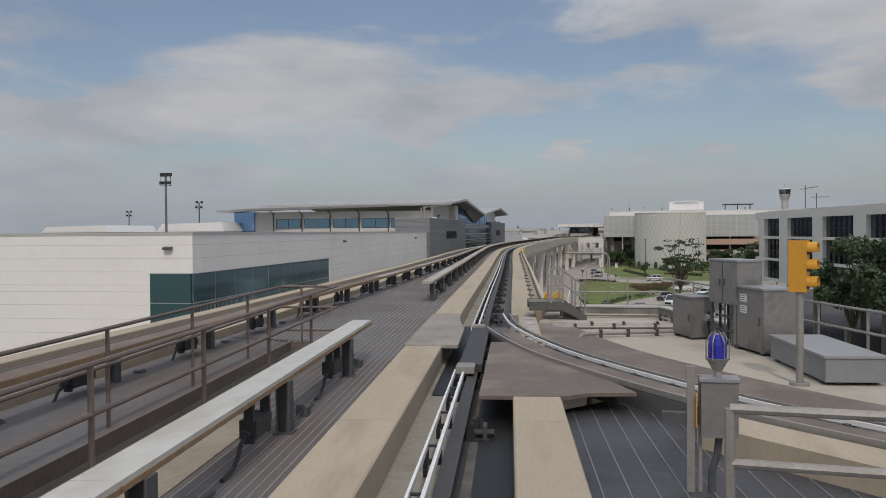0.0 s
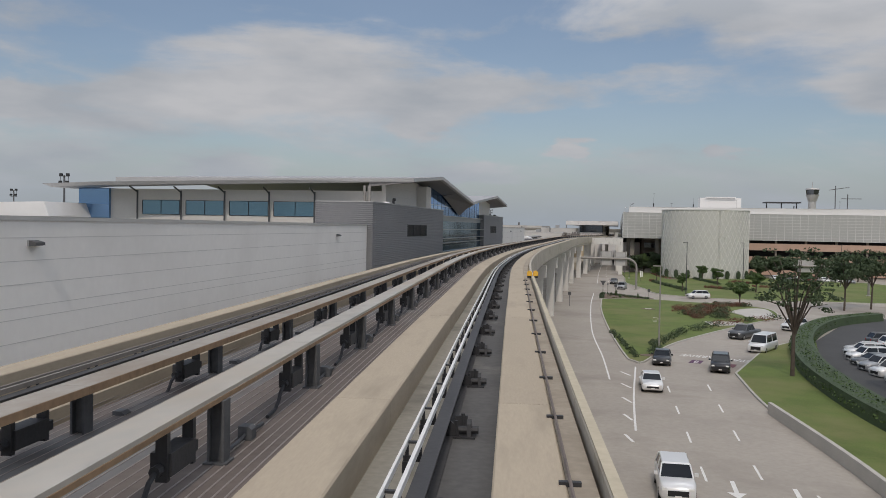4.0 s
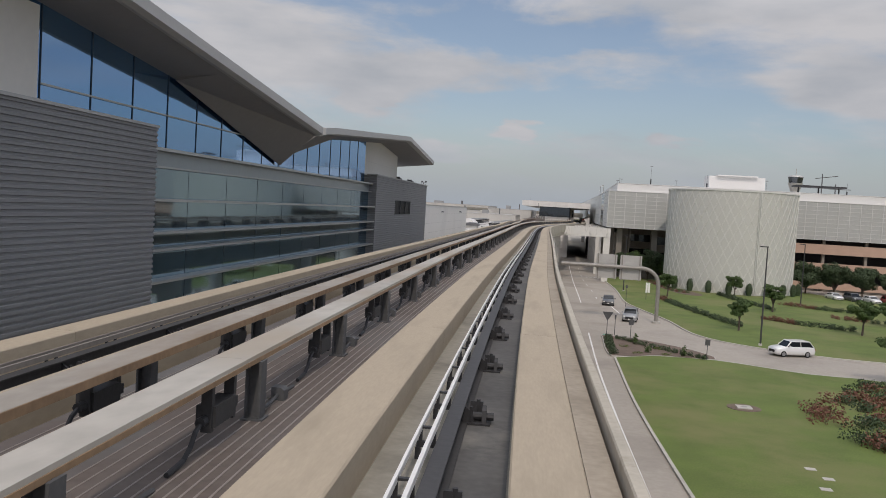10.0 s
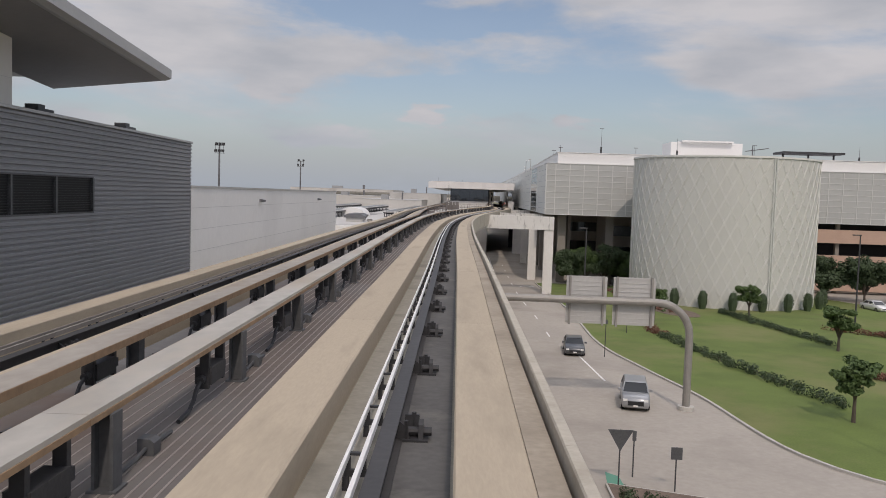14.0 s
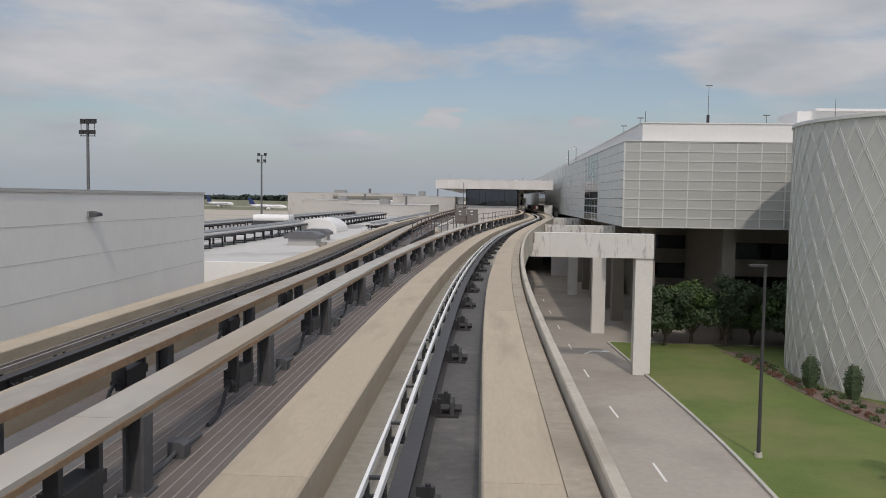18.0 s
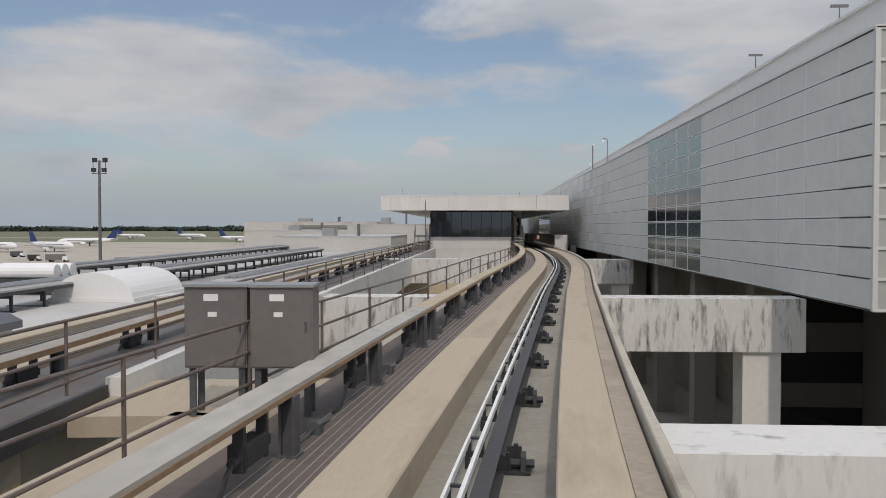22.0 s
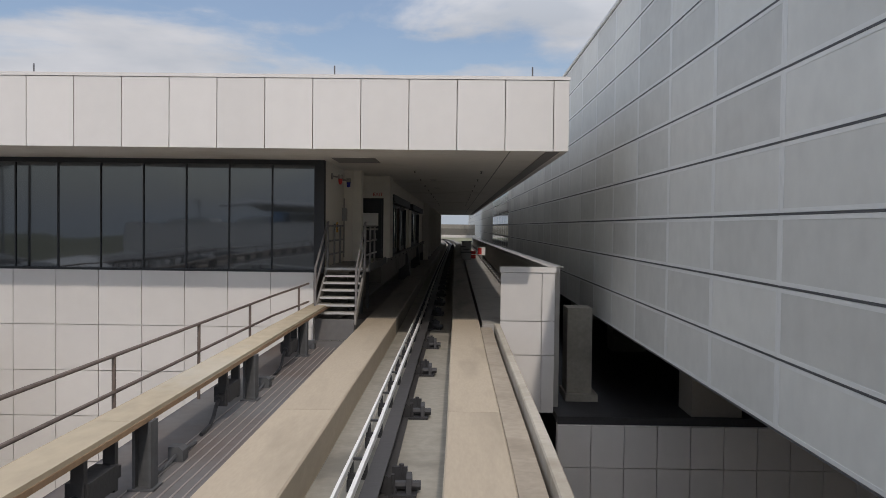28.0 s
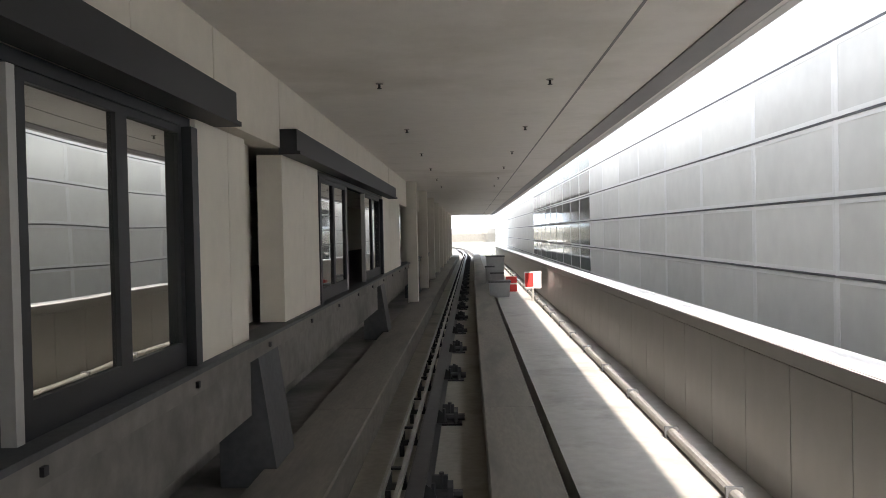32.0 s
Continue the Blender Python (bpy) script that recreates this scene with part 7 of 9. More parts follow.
# blue beacon on its post
bc = thing("blue_beacon", "blue caged beacon on a steel junction box and post", "beacon", at=Matrix.Translation((0.88, 9.5, -0.2)))
part("post", boxed(-0.24, -0.05, -0.12, -0.16, 0.05, 1.24), M_GALV, bc)
part("post", boxed(-0.12, -0.02, -0.12, -0.08, 0.02, 1.15), M_GALV, bc)
part("junction_box", boxed(-0.1, -0.14, 0.5, 0.28, 0.14, 1.1), M_CABG, bc)
part("box_lid", boxed(-0.12, -0.16, 1.1, 0.3, 0.16, 1.13), M_GREYBOX, bc)
part("side_plate", boxed(-0.155, -0.1, 0.6, -0.141, 0.1, 0.95), M_SIGNY, bc)
part("bracket", boxed(-0.5, -0.04, 0.62, -0.241, 0.04, 0.74), M_POST, bc)
bm = bmesh.new()
tube(bm, [(0.1, 0, 0.55), (0.08, 0, 0.3), (0.02, 0, 0.1), (0.02, 0, -0.12)], 0.04, 8)
part("conduit", bm, M_POST, bc)
bm = bmesh.new()
rod(bm, (0.08, 0, 1.13), (0.08, 0, 1.2), 0.04, 10), rod(bm, (0.08, 0, 1.2), (0.08, 0, 1.34), 0.05, 14, 0.125)
part("base", bm, M_GALV, bc)
bm = bmesh.new()
strip(bm, [[(0.08 + r * math.cos(2 * math.pi * i / 14), r * math.sin(2 * math.pi * i / 14), z) for i in range(14)] for z, r in ((1.34, 0.1), (1.48, 0.1), (1.55, 0.085), (1.59, 0.05))])
part("lens", bm, M_BLUE, bc, "blue lens")
for i in range(6):
    a, bm = math.pi * i / 3, bmesh.new()
    hose(bm, [(0.08 + 0.12 * math.cos(a), 0.12 * math.sin(a), 1.32), (0.08 + 0.12 * math.cos(a), 0.12 * math.sin(a), 1.52), (0.08 + 0.05 * math.cos(a), 0.05 * math.sin(a), 1.62)], 0.008, 5)
    part("cage_rod", bm, M_GALV, bc)
railing([(0.88, 7.7, -0.32), (3.2, 7.5, -0.32), (6.0, 7.0, -0.32)], 1.28, (0.8,), 0.48 * 3, r=0.045, label="grey steel pipe railing beside the switch", m=M_GALV)
railing([(-1.7, 27.1, SRZ), (1.3, 27.5, SRZ), (2.5, 23.2, SRZ), (4.9, 15.3, SRZ), (6.9, 11.4, SRZ)], 1.08, (0.66, 0.24), 1.75, label="grey steel railing around the service roof", m=M_GALV)
# stile stair over the kerb
stile = thing("access_stair", "grey steel access stair with a grating platform beside the guideway", "stair", at=Matrix.Translation((-1.8, 24.76, 0)) @ Matrix.Rotation(radians(9), 4, "Z"))
pf = part("platform", boxed(-1.0, 0.02, 0.38, 0.0, 1.16, 0.42), M_STEELD, stile)
for k in range(12):
    part("grating_bar", boxed(-0.99, 0.03 + 0.1 * k, 0.42, 0.0, 0.065 + 0.1 * k, 0.45), M_GALV, pf)
for k in range(17):
    part("grating_bar", boxed(-0.98 + 0.06 * k, 0.03, 0.42, -0.965 + 0.06 * k, 1.15, 0.445), M_GALV, pf)
for k in range(3):
    part("tread", boxed(0.06 + 0.19 * k, 0.05, 0.27 - 0.125 * k, 0.27 + 0.19 * k, 1.12, 0.3 - 0.125 * k), M_STEELD, stile)
for q in (0.0, 1.14):
    bm = bmesh.new()
    strip(bm, [[(-1.0, y, 0.2), (-0.04, y, 0.2), (0.5, y, SRZ), (0.68, y, SRZ), (0.68, y, 0.05), (0.03, y, 0.46), (-1.0, y, 0.46)] for y in (q - 0.02, q + 0.02)])
    part("stringer", bm, mat("weathered_stringer", (0.12, 0.115, 0.108), 0.6, 0.3, vary=0.25, scale=1.2, fine=12) if q == 0.0 else M_STEELD, stile)
    for x0, z0, x1, z1 in ((0.0, 1.36, 0.62, 0.93), (0.0, 0.98, 0.62, 0.5)):
        bm = bmesh.new()
        hose(bm, [(x0, q, z0), (x1 - 0.03, q, z1 + 0.02), (x1, q, z1 - 0.03)], 0.022, 8)
        part("handrail", bm, M_GALV, stile)
    bm = bmesh.new()
    rod(bm, (0.62, q, 0.06), (0.62, q, 0.92), 0.024, 8)
    part("rail_post", bm, M_GALV, stile)
    bm = bmesh.new()
    rod(bm, (0.34, q, 0.28), (0.34, q, 1.12), 0.022, 8)
    part("rail_post", bm, M_GALV, stile)
    for x in (-0.37, -0.02):
        part("gate_post", boxed(x - 0.028, q - 0.028, 0.42, x + 0.028, q + 0.028, 1.44), M_GALV, stile)
    for z in (1.39, 1.12, 0.8):
        part("gate_rail", boxed(-0.342, q - 0.022, z, -0.048, q + 0.022, z + 0.05), M_GALV, stile)
# yellow cable boxes and the cable along the gutter
for y, lift in ((25.95, 0.3), (98.4, 0.06)):
    yb = thing("yellow_cable_box", "pair of yellow steel cable boxes on the guideway edge", "cable box", "yellow cable boxes",
               at=Matrix.Translation(MAIN.at(SY(y), 1.91 if lift < 0.1 else 2.06, lift)) @ Matrix.Rotation(radians(MAIN.yaw(SY(y))), 4, "Z"))
    for k in (-1, 1):
        bm = bmesh.new()
        dome = [(0.125 * math.cos(math.pi * i / 8), 0.21 + 0.125 * math.sin(math.pi * i / 8)) for i in range(9)]
        strip(bm, [[(0.15 * k + x, y, z) for x, z in [(0.125, 0.08)] + dome + [(-0.125, 0.08)]] for y in (-0.2, 0.2)])
        part("housing", bm, M_YELLOW, yb)
    part("bracket", boxed(-0.26, -0.1, 0.03 - lift, 0.26, 0.1, 0.08), M_POST, yb)
cb = thing("gutter_cable", "cable on small clips along the guideway gutter", "cable")
bm = bmesh.new()
tube(bm, [MAIN.at(SY(y), 1.53, 0.035) for y in np.linspace(26.4, 98.2, 40)], 0.02, 6)
part("cable", bm, M_PIPE, cb)
clip = mesh_of("cable_clip", boxed(-0.12, -0.035, -0.014, 0.1, 0.035, 0.03), M_BRACKET)
for y in np.arange(30, 98, 2.9):
    part("cable_clip", clip, None, cb, "", Matrix.Translation(MAIN.at(SY(y), 1.54)) @ Matrix.Rotation(radians(MAIN.yaw(SY(y))), 4, "Z"))
bm = bmesh.new()
MAIN.sweep(bm, rect(1.85, 0.142, 1.97, 0.165), SY(26.2), SY(97.8), 2.0)
solid("yellow_kerb_cover", bm, mat("faded_yellow_cover", (0.47, 0.41, 0.30), 0.8, vary=0.15, scale=0.6, fine=8), "faded yellow cover strip on the guideway kerb", "cover strip")
# railings between the tracks at the start
railing([MAIN.at(SY(y), -3.68, -0.3) for y in np.linspace(-8, 20.9, 14)], 1.45, (0.92, 0.33), 3.3, label="brown steel pipe railing between the tracks", r=0.034)
railing([MAIN.at(SY(y), -5.12, -0.3) for y in np.linspace(-8, 20.9, 14)] + [MAIN.at(SY(20.9), -3.72, -0.3)], 1.45, (0.92, 0.33), 3.3, label="brown steel pipe railing beside the second track", r=0.03)
# notices, vents and pipes on the cabinets
nt = thing("cabinet_notices", "two small white warning labels stuck on the wide cabinet", "notice", at=Matrix.Translation((2.88, 18.98, SRZ)) @ Matrix.Rotation(radians(-72), 4, "Z"))
for z in (0.82, 1.06):
    lb = part("label", boxed(-0.3, -0.402, z, -0.02, -0.396, z + 0.16), M_WHITEP, nt)
    for k in range(3):
        part("print_bar", boxed(-0.27, -0.405, z + 0.03 + 0.045 * k, -0.05, -0.402, z + 0.045 + 0.045 * k), M_POST, lb)

# ---- railings by the tracks ----
railing([MAIN.at(SY(y), -3.85 + 0.55 * min(1, max(0, (y - 322) / 22)), -0.3 - 0.17 * min(1, max(0, (y - 355) / 40))) for y in np.linspace(307.6, 411.5, 54)] + [(-17.25, 413.3, -0.3)], 1.4, (0.95, 0.48), 3.4)
railing([EDGE.at(EDGE.s_of_y(y), -0.05, 0.0) for y in np.linspace(307.6, 412, 48)], 1.1, (0.6, 0.2), 3.4, label="brown steel pipe railing along the second guideway")

# ---- ground ----
bm = bmesh.new()
bx(bm, -4000, -400, GROUND - 1, 4000, 4800, GROUND)
solid("ground", bm, M_FIELD, "flat green and tan airfield ground reaching the horizon", "ground", kind="structure")


def sheet(name, pts, z, material, label, category, th=0.004):
    bm = bmesh.new()
    poly(bm, pts, GROUND - 0.2, GROUND + z)
    return solid(name, bm, material, label, category, kind="structure")


def curve_pts(pts, step=2.0):
    return [(q.x, q.y) for q in spline(pts, step)]


sheet("road", [(-34, -60), (60, -60), (110, 200), (110, 341), (-34, 500)], 0.02, M_ROAD, "wide pale concrete airport road and forecourt", "road")
sheet("apron", [(-36, 501), (110, 342), (110, 900), (-36, 900)], 0.02, M_ROAD, "pale concrete forecourt beyond the station", "forecourt")
sheet("apron", [(-2600, 300), (-36.2, 300), (-36.2, 1050), (-2600, 1050)], 0.02, M_APRON, "tan concrete aircraft apron", "apron")

KERBS = thing("road_kerbs", "pale concrete kerbs around the lawns", "kerb", kind="structure")


def lawn(name, pts, label, z=0.16, material=None):
    out = curve_pts(pts)
    sheet(name, out, z, material or M_GRASS, label, "lawn")
    bm = bmesh.new()
    c = out + [out[0]]
    for a, b in zip(c, c[1:]):
        d = Vector((b[0] - a[0], b[1] - a[1], 0))
        if d.length < 0.05:
            continue
        m = (Vector((*a, 0)) + Vector((*b, 0))) / 2
        obx(bm, (m.x, m.y, GROUND + 0.07), (0.1, d.length / 2 + 0.03, 0.1), math.degrees(math.atan2(-d.x, d.y)))
    part("kerb", bm, M_KERB, KERBS)


LAWN1 = [(-12.0, 228), (-11.4, 205), (-9.3, 174), (-6.9, 149.5), (-5.8, 147.2), (-4.6, 151), (-2.0, 162.5), (3.6, 176), (11.5, 192), (17, 203), (18, 218), (12.5, 226.5), (6, 227.5), (-1.7, 231.2), (-8, 231)]
lawn("lawn", LAWN1, "mown green lawn with a pointed tip between the roads")
MED = [(-12.7, 243), (-12.2, 229), (-8, 231.2), (-1.8, 231.8), (-3.6, 237), (-8.0, 241.5)]
lawn("planting_bed", MED, "low planted island with bare mulch", 0.18, M_MULCH)
LAWN2 = [(-9.9, 341), (-7.8, 308.7), (-7.4, 285), (-5.3, 273), (-3.0, 263), (-0.9, 249.5), (4.5, 243.0), (14, 239), (30, 240), (60, 250), (62, 310), (40, 322), (28, 339), (5, 341)]
lawn("lawn", LAWN2, "wide mown lawn in front of the lattice drum")
LAWN3 = [(3.4, 143.5), (3.9, 127.5), (6.0, 110), (7.6, 94), (9.5, 76), (14, 60), (40, 55), (44, 90), (30, 128), (22, 146), (20, 165), (14.5, 171), (9.0, 163)]
lawn("lawn", LAWN3, "curved green verge below the clipped hedge")
sheet("parking_lot", [(16.5, 90), (48, 84), (60, 150), (40, 190), (21, 158), (15.5, 128)], 0.24, M_ASPHALT, "dark asphalt car park behind the hedge", "car park")


# road paint
def dashes(pts, n, length, width, name="lane_line", label="white dashed lane line"):
    tr = Track(pts)
    g = thing(name, label, "road marking", kind="structure")
    for k in range(n):
        s = (k + 0.2) * tr.length / n
        bm = bmesh.new()
        e = min(s + length, tr.length)
        m = max(1, int((e - s) / 3))
        strip(bm, [[tr.at(s + (e - s) * j / m, a, GROUND + z) for a, z in rect(-width / 2, 0.015, width / 2, 0.026)] for j in range(m + 1)])
        part("dash", bm, M_PAINT, g)
    return g


dashes([(-2.6, 60), (-2.4, 88), (-2.8, 110), (-3.6, 139)], 9, 3.0, 0.14)
dashes([(0.9, 60), (0.9, 89), (0.4, 108), (0.1, 141)], 9, 3.0, 0.14)
dashes([(4.1, 60), (4.0, 89), (2.6, 108)], 6, 3.0, 0.14)
dashes([(-6.4, 109.7), (-6.5, 128), (-6.2, 145)], 1, 36, 0.16, label="white gore edge line")
dashes([(-6.4, 109.7), (-8.0, 128), (-9.6, 150), (-11.8, 175), (-13.6, 215), (-14.2, 245)], 1, 140, 0.16, label="white edge line along the slip road")
dashes([(-11.8, 285), (-12.4, 302.7), (-13.6, 328), (-14.5, 384)], 8, 3.0, 0.14)
dashes([(-14.2, 249), (-14.8, 286), (-15.8, 325), (-17, 400)], 1, 150, 0.14, label="white edge line beneath the guideway")
dashes([(-8.9, 263.3), (-10.6, 284)], 1, 20, 0.16, label="white lane line")
for k in range(5):
    y = 113 + 6.5 * k
    dashes([(-6.5, y), (-7.2 - 0.12 * k, y + 2.5)], 1, 4, 0.2, name="gore_hatch", label="white gore hatch bar")

sheet("car_park", [(60, 90), (60, 210), (34, 206.5), (24.0, 192.0), (16.7, 172.5), (12.9, 152), (12.2, 136), (13.5, 120.5), (17.2, 107), (24, 95)], 0.19, M_ASPHALT, "dark asphalt car park beneath the office block", "car park")

# ---- vehicles ----
PAINTS = {}


def paint(name, c, rough=0.3, metal=0.3):
    if name not in PAINTS:
        m = plain(name + "_car_paint", c, rough, metal)
        m.node_tree.nodes["Principled BSDF"].inputs["Coat Weight"].default_value = 0.6
        PAINTS[name] = m
    return PAINTS[name]


# kind: length, width, height, bonnet height, belt height, (windscreen foot, roof front, roof back, rear foot) along the length from the nose
CARS = {"sedan": (4.7, 1.82, 1.45, 0.92, 1.0, (1.25, 2.0, 3.35, 4.05)), "suv": (4.6, 1.88, 1.72, 1.05, 1.12, (1.15, 1.75, 3.95, 4.4)),
        "van": (5.5, 2.0, 2.1, 1.15, 1.2, (0.95, 1.6, 5.2, 5.4)), "pickup": (5.6, 1.98, 1.85, 1.1, 1.15, (1.4, 2.1, 3.5, 3.85))}


def car(kind, colour, rgb, x, y, yaw, label):
    """A car that stands at x, y; yaw 0: it points along -y, towards the viewer."""
    L, W, H, bon, belt, (a, b, c, d) = CARS[kind]
    t = thing("car", label, "van" if kind == "van" else "car", at=Matrix.Translation((x, y, GROUND + 0.022)) @ Matrix.Rotation(radians(yaw), 4, "Z"))
    P = paint(colour, rgb)

    def sec(y, z0, z1, w, tuck=0.0):
        h = w / 2
        return [(-h + 0.06, y, z0), (h - 0.06, y, z0), (h, y, z0 + 0.18), (h, y, z1 - 0.14 - tuck), (h - 0.1, y, z1), (-h + 0.1, y, z1), (-h, y, z1 - 0.14 - tuck), (-h, y, z0 + 0.18)]
    bm = bmesh.new()
    tail = belt - 0.04 if kind != "pickup" else belt
    strip(bm, [sec(0, 0.32, bon - 0.28, W * 0.84), sec(0.12, 0.24, bon - 0.12, W * 0.93), sec(0.6, 0.22, bon - 0.02, W), sec(a, 0.22, bon + 0.04, W), sec(b, 0.22, belt, W),
               sec(c, 0.22, belt, W), sec(d, 0.24, tail, W), sec(L - 0.12, 0.28, tail - 0.05, W * 0.95), sec(L, 0.36, tail - 0.22, W * 0.88)])
    body = part("body", bm, P, t)
    smooth(body)
    bm = bmesh.new()

    def cab(y, z, w):
        return [(-w / 2, y, z), (w / 2, y, z)]
    rings = [[(-W * 0.45, a, bon + 0.02), (W * 0.45, a, bon + 0.02), (W * 0.45, d, tail - 0.02), (-W * 0.45, d, tail - 0.02)],
             [(-W * 0.38, b, H - 0.06), (W * 0.38, b, H - 0.06), (W * 0.38, c, H - 0.06), (-W * 0.38, c, H - 0.06)]]
    strip(bm, rings)
    part("glasshouse", bm, M_CARGLASS, t, "dark car windows")
    bm = bmesh.new()
    strip(bm, [[(-W * 0.39, b - 0.06, H - 0.075), (W * 0.39, b - 0.06, H - 0.075), (W * 0.39, c + 0.08, H - 0.075), (-W * 0.39, c + 0.08, H - 0.075)],
               [(-W * 0.37, b + 0.05, H), (W * 0.37, b + 0.05, H), (W * 0.37, c - 0.04, H), (-W * 0.37, c - 0.04, H)]])
    part("roof", bm, P, t)
    for sx in (-1, 1):
        for y0, y1, k0, k1 in ((a, b, 0, 1), (c, d, 1, 0)):
            bm = bmesh.new()
            p0, p1 = Vector((sx * W * (0.455 if k0 == 0 else 0.385), y0, (bon if k0 == 0 and y0 == a else H - 0.07))), Vector((sx * W * (0.385 if k1 == 1 else 0.455), y1, (H - 0.07 if k1 == 1 else tail)))
            rod(bm, p0, p1, 0.045, 6)
            part("pillar", bm, P, t)
        m = (b + c) / 2
        bm = bmesh.new()
        rod(bm, (sx * W * 0.452, m, belt), (sx * W * 0.385, m, H - 0.07), 0.04, 6)
        part("pillar", bm, P, t)
        part("headlight", boxed(sx * W * 0.36 - 0.16, -0.005, bon - 0.34, sx * W * 0.36 + 0.12, 0.2, bon - 0.2), M_LAMPW, t)
        part("tail_light", boxed(sx * W * 0.38 - 0.1, L - 0.14, tail - 0.36, sx * W * 0.38 + 0.1, L + 0.004, tail - 0.16), M_LAMPR, t)
        bm = bmesh.new()
        bx(bm, sx * (W / 2 + 0.1) - 0.1, a + 0.25, belt - 0.02, sx * (W / 2 + 0.1) + 0.1, a + 0.4, belt + 0.14)
        part("mirror", bm, P, t)
        for wy in (0.85, L - 0.95):
            bm = bmesh.new()
            rod(bm, (sx * (W / 2 - 0.21), wy, 0.325), (sx * (W / 2 + 0.005), wy, 0.325), 0.325, 18)
            tyre = part("wheel", bm, M_TYRE, t)
            bm = bmesh.new()
            rod(bm, (sx * (W / 2 + 0.006), wy, 0.325), (sx * (W / 2 + 0.02), wy, 0.325), 0.21, 14)
            part("rim", bm, M_RIM, tyre)
    part("grille", boxed(-W * 0.28, -0.012, 0.42, W * 0.28, 0.02, bon - 0.34), M_BLACK, t)
    part("number_plate", boxed(-0.16, -0.02, 0.36, 0.16, -0.013, 0.46), M_WHITEP, t)
    return t


WHITE, BLACKC, GREYC, SILVER, REDC = (0.78, 0.78, 0.77), (0.02, 0.02, 0.022), (0.09, 0.095, 0.1), (0.33, 0.34, 0.35), (0.30, 0.015, 0.02)
car("suv", "white", WHITE, -4.5, 101.0, 2, "white sport utility car driving on the concrete road")
car("sedan", "white", WHITE, -4.9, 131.0, 2, "white sedan on the concrete road")
car("sedan", "black", BLACKC, -3.6, 146.0, -4, "black sedan on the concrete road near the lawn tip")
car("suv", "black", BLACKC, 1.9, 143.2, -6, "black sport utility car on the concrete road")
car("pickup", "dark grey", GREYC, 6.5, 171.5, -35, "dark grey pickup truck following the bend")
car("van", "white", WHITE, 7.4, 159.0, -25, "white passenger van on the concrete road")
car("suv", "white", WHITE, 15.0, 184.0, -40, "white sport utility car by the planted verge")
car("suv", "white", WHITE, 5.2, 238.6, -72, "white sport utility car on the curving road")
car("suv", "silver", SILVER, -8.6, 258.0, -8, "silver sport utility car on the road beside the lawn")
car("sedan", "dark grey", GREYC, -10.5, 277.0, -3, "dark grey sedan on the road toward the terminal")
cols = [("white", WHITE), ("white", WHITE), ("white", WHITE), ("dark grey", GREYC), ("silver", SILVER), ("white", WHITE), ("white", WHITE), ("red", REDC), ("black", BLACKC)]
for k, (n_, c_) in enumerate(cols):
    tr_y = 163.0 - 3.5 * k
    tr_x = 16.2 + 0.011 * (tr_y - 150) ** 2
    car("suv" if k % 3 else "sedan", n_, c_, tr_x, tr_y, -82 + 3 * k, f"{n_} car parked behind the clipped hedge")
for k in range(5):
    n_, c_ = cols[(k * 2 + 3) % 9]
    car("suv", n_, c_, 27 + 0.5 * k, 172 - 3.4 * k, 100, f"{n_} car parked in the second row of the car park")
for k in range(7):
    n_, c_ = cols[(k * 2 + 1) % 9]
    car("suv" if k % 2 else "sedan", n_, c_, 36 + 3.1 * k, 318 - 1.2 * k, 10, f"{n_} car parked below the garage")

# ---- plants ----
def tree(x, y, h, spread, seed, label, base=GROUND, leaf=None, dense=1.0, flat=0.55, leaf_size=0.24, limbs=7, clump=1.0, bare=1.0):
    rng = random.Random(seed)
    t = thing("tree", label, "tree", "trees", at=Matrix.Translation((x, y, base)))
    bm = bmesh.new()
    th = h * rng.uniform(0.32, 0.42) * bare
    lean = Vector((rng.uniform(-0.06, 0.06), rng.uniform(-0.06, 0.06), 1))
    r0 = 0.03 * h + 0.02 if h < 7 else 0.013 * h + 0.05
    top = lean * th
    rod(bm, (0, 0, -0.1), top, r0, 9, r0 * 0.7)
    tips = []
    for k in range(limbs):
        a = 2 * math.pi * k / 7 + rng.uniform(-0.4, 0.4)
        e = Vector((math.cos(a) * spread * rng.uniform(0.4, 0.75), math.sin(a) * spread * rng.uniform(0.4, 0.75), th + (h - th) * rng.uniform(0.3, 0.85)))
        mid = top.lerp(e, 0.5) + Vector((0, 0, 0.08 * h))
        rod(bm, top * rng.uniform(0.85, 1.0), mid, r0 * 0.45, 6, r0 * 0.28), rod(bm, mid, e, r0 * 0.28, 6, r0 * 0.1)
        tips += [mid, e]
    part("trunk", bm, M_BARK, t)
    bm = bmesh.new()
    tips.append(Vector((0, 0, h * 0.9)))
    for p in tips:
        for _ in range(3):
            q = p + Vector((rng.uniform(-1, 1), rng.uniform(-1, 1), rng.uniform(-0.3, 0.6))) * spread * 0.28
            r = spread * clump * rng.uniform(0.2, 0.36)
            leaf_cloud(bm, q, (r, r, r * flat), int(130 * dense * clump ** 1.5), leaf_size, rng, 0.25)
    part("crown", bm, leaf or M_LEAF, t)
    return t


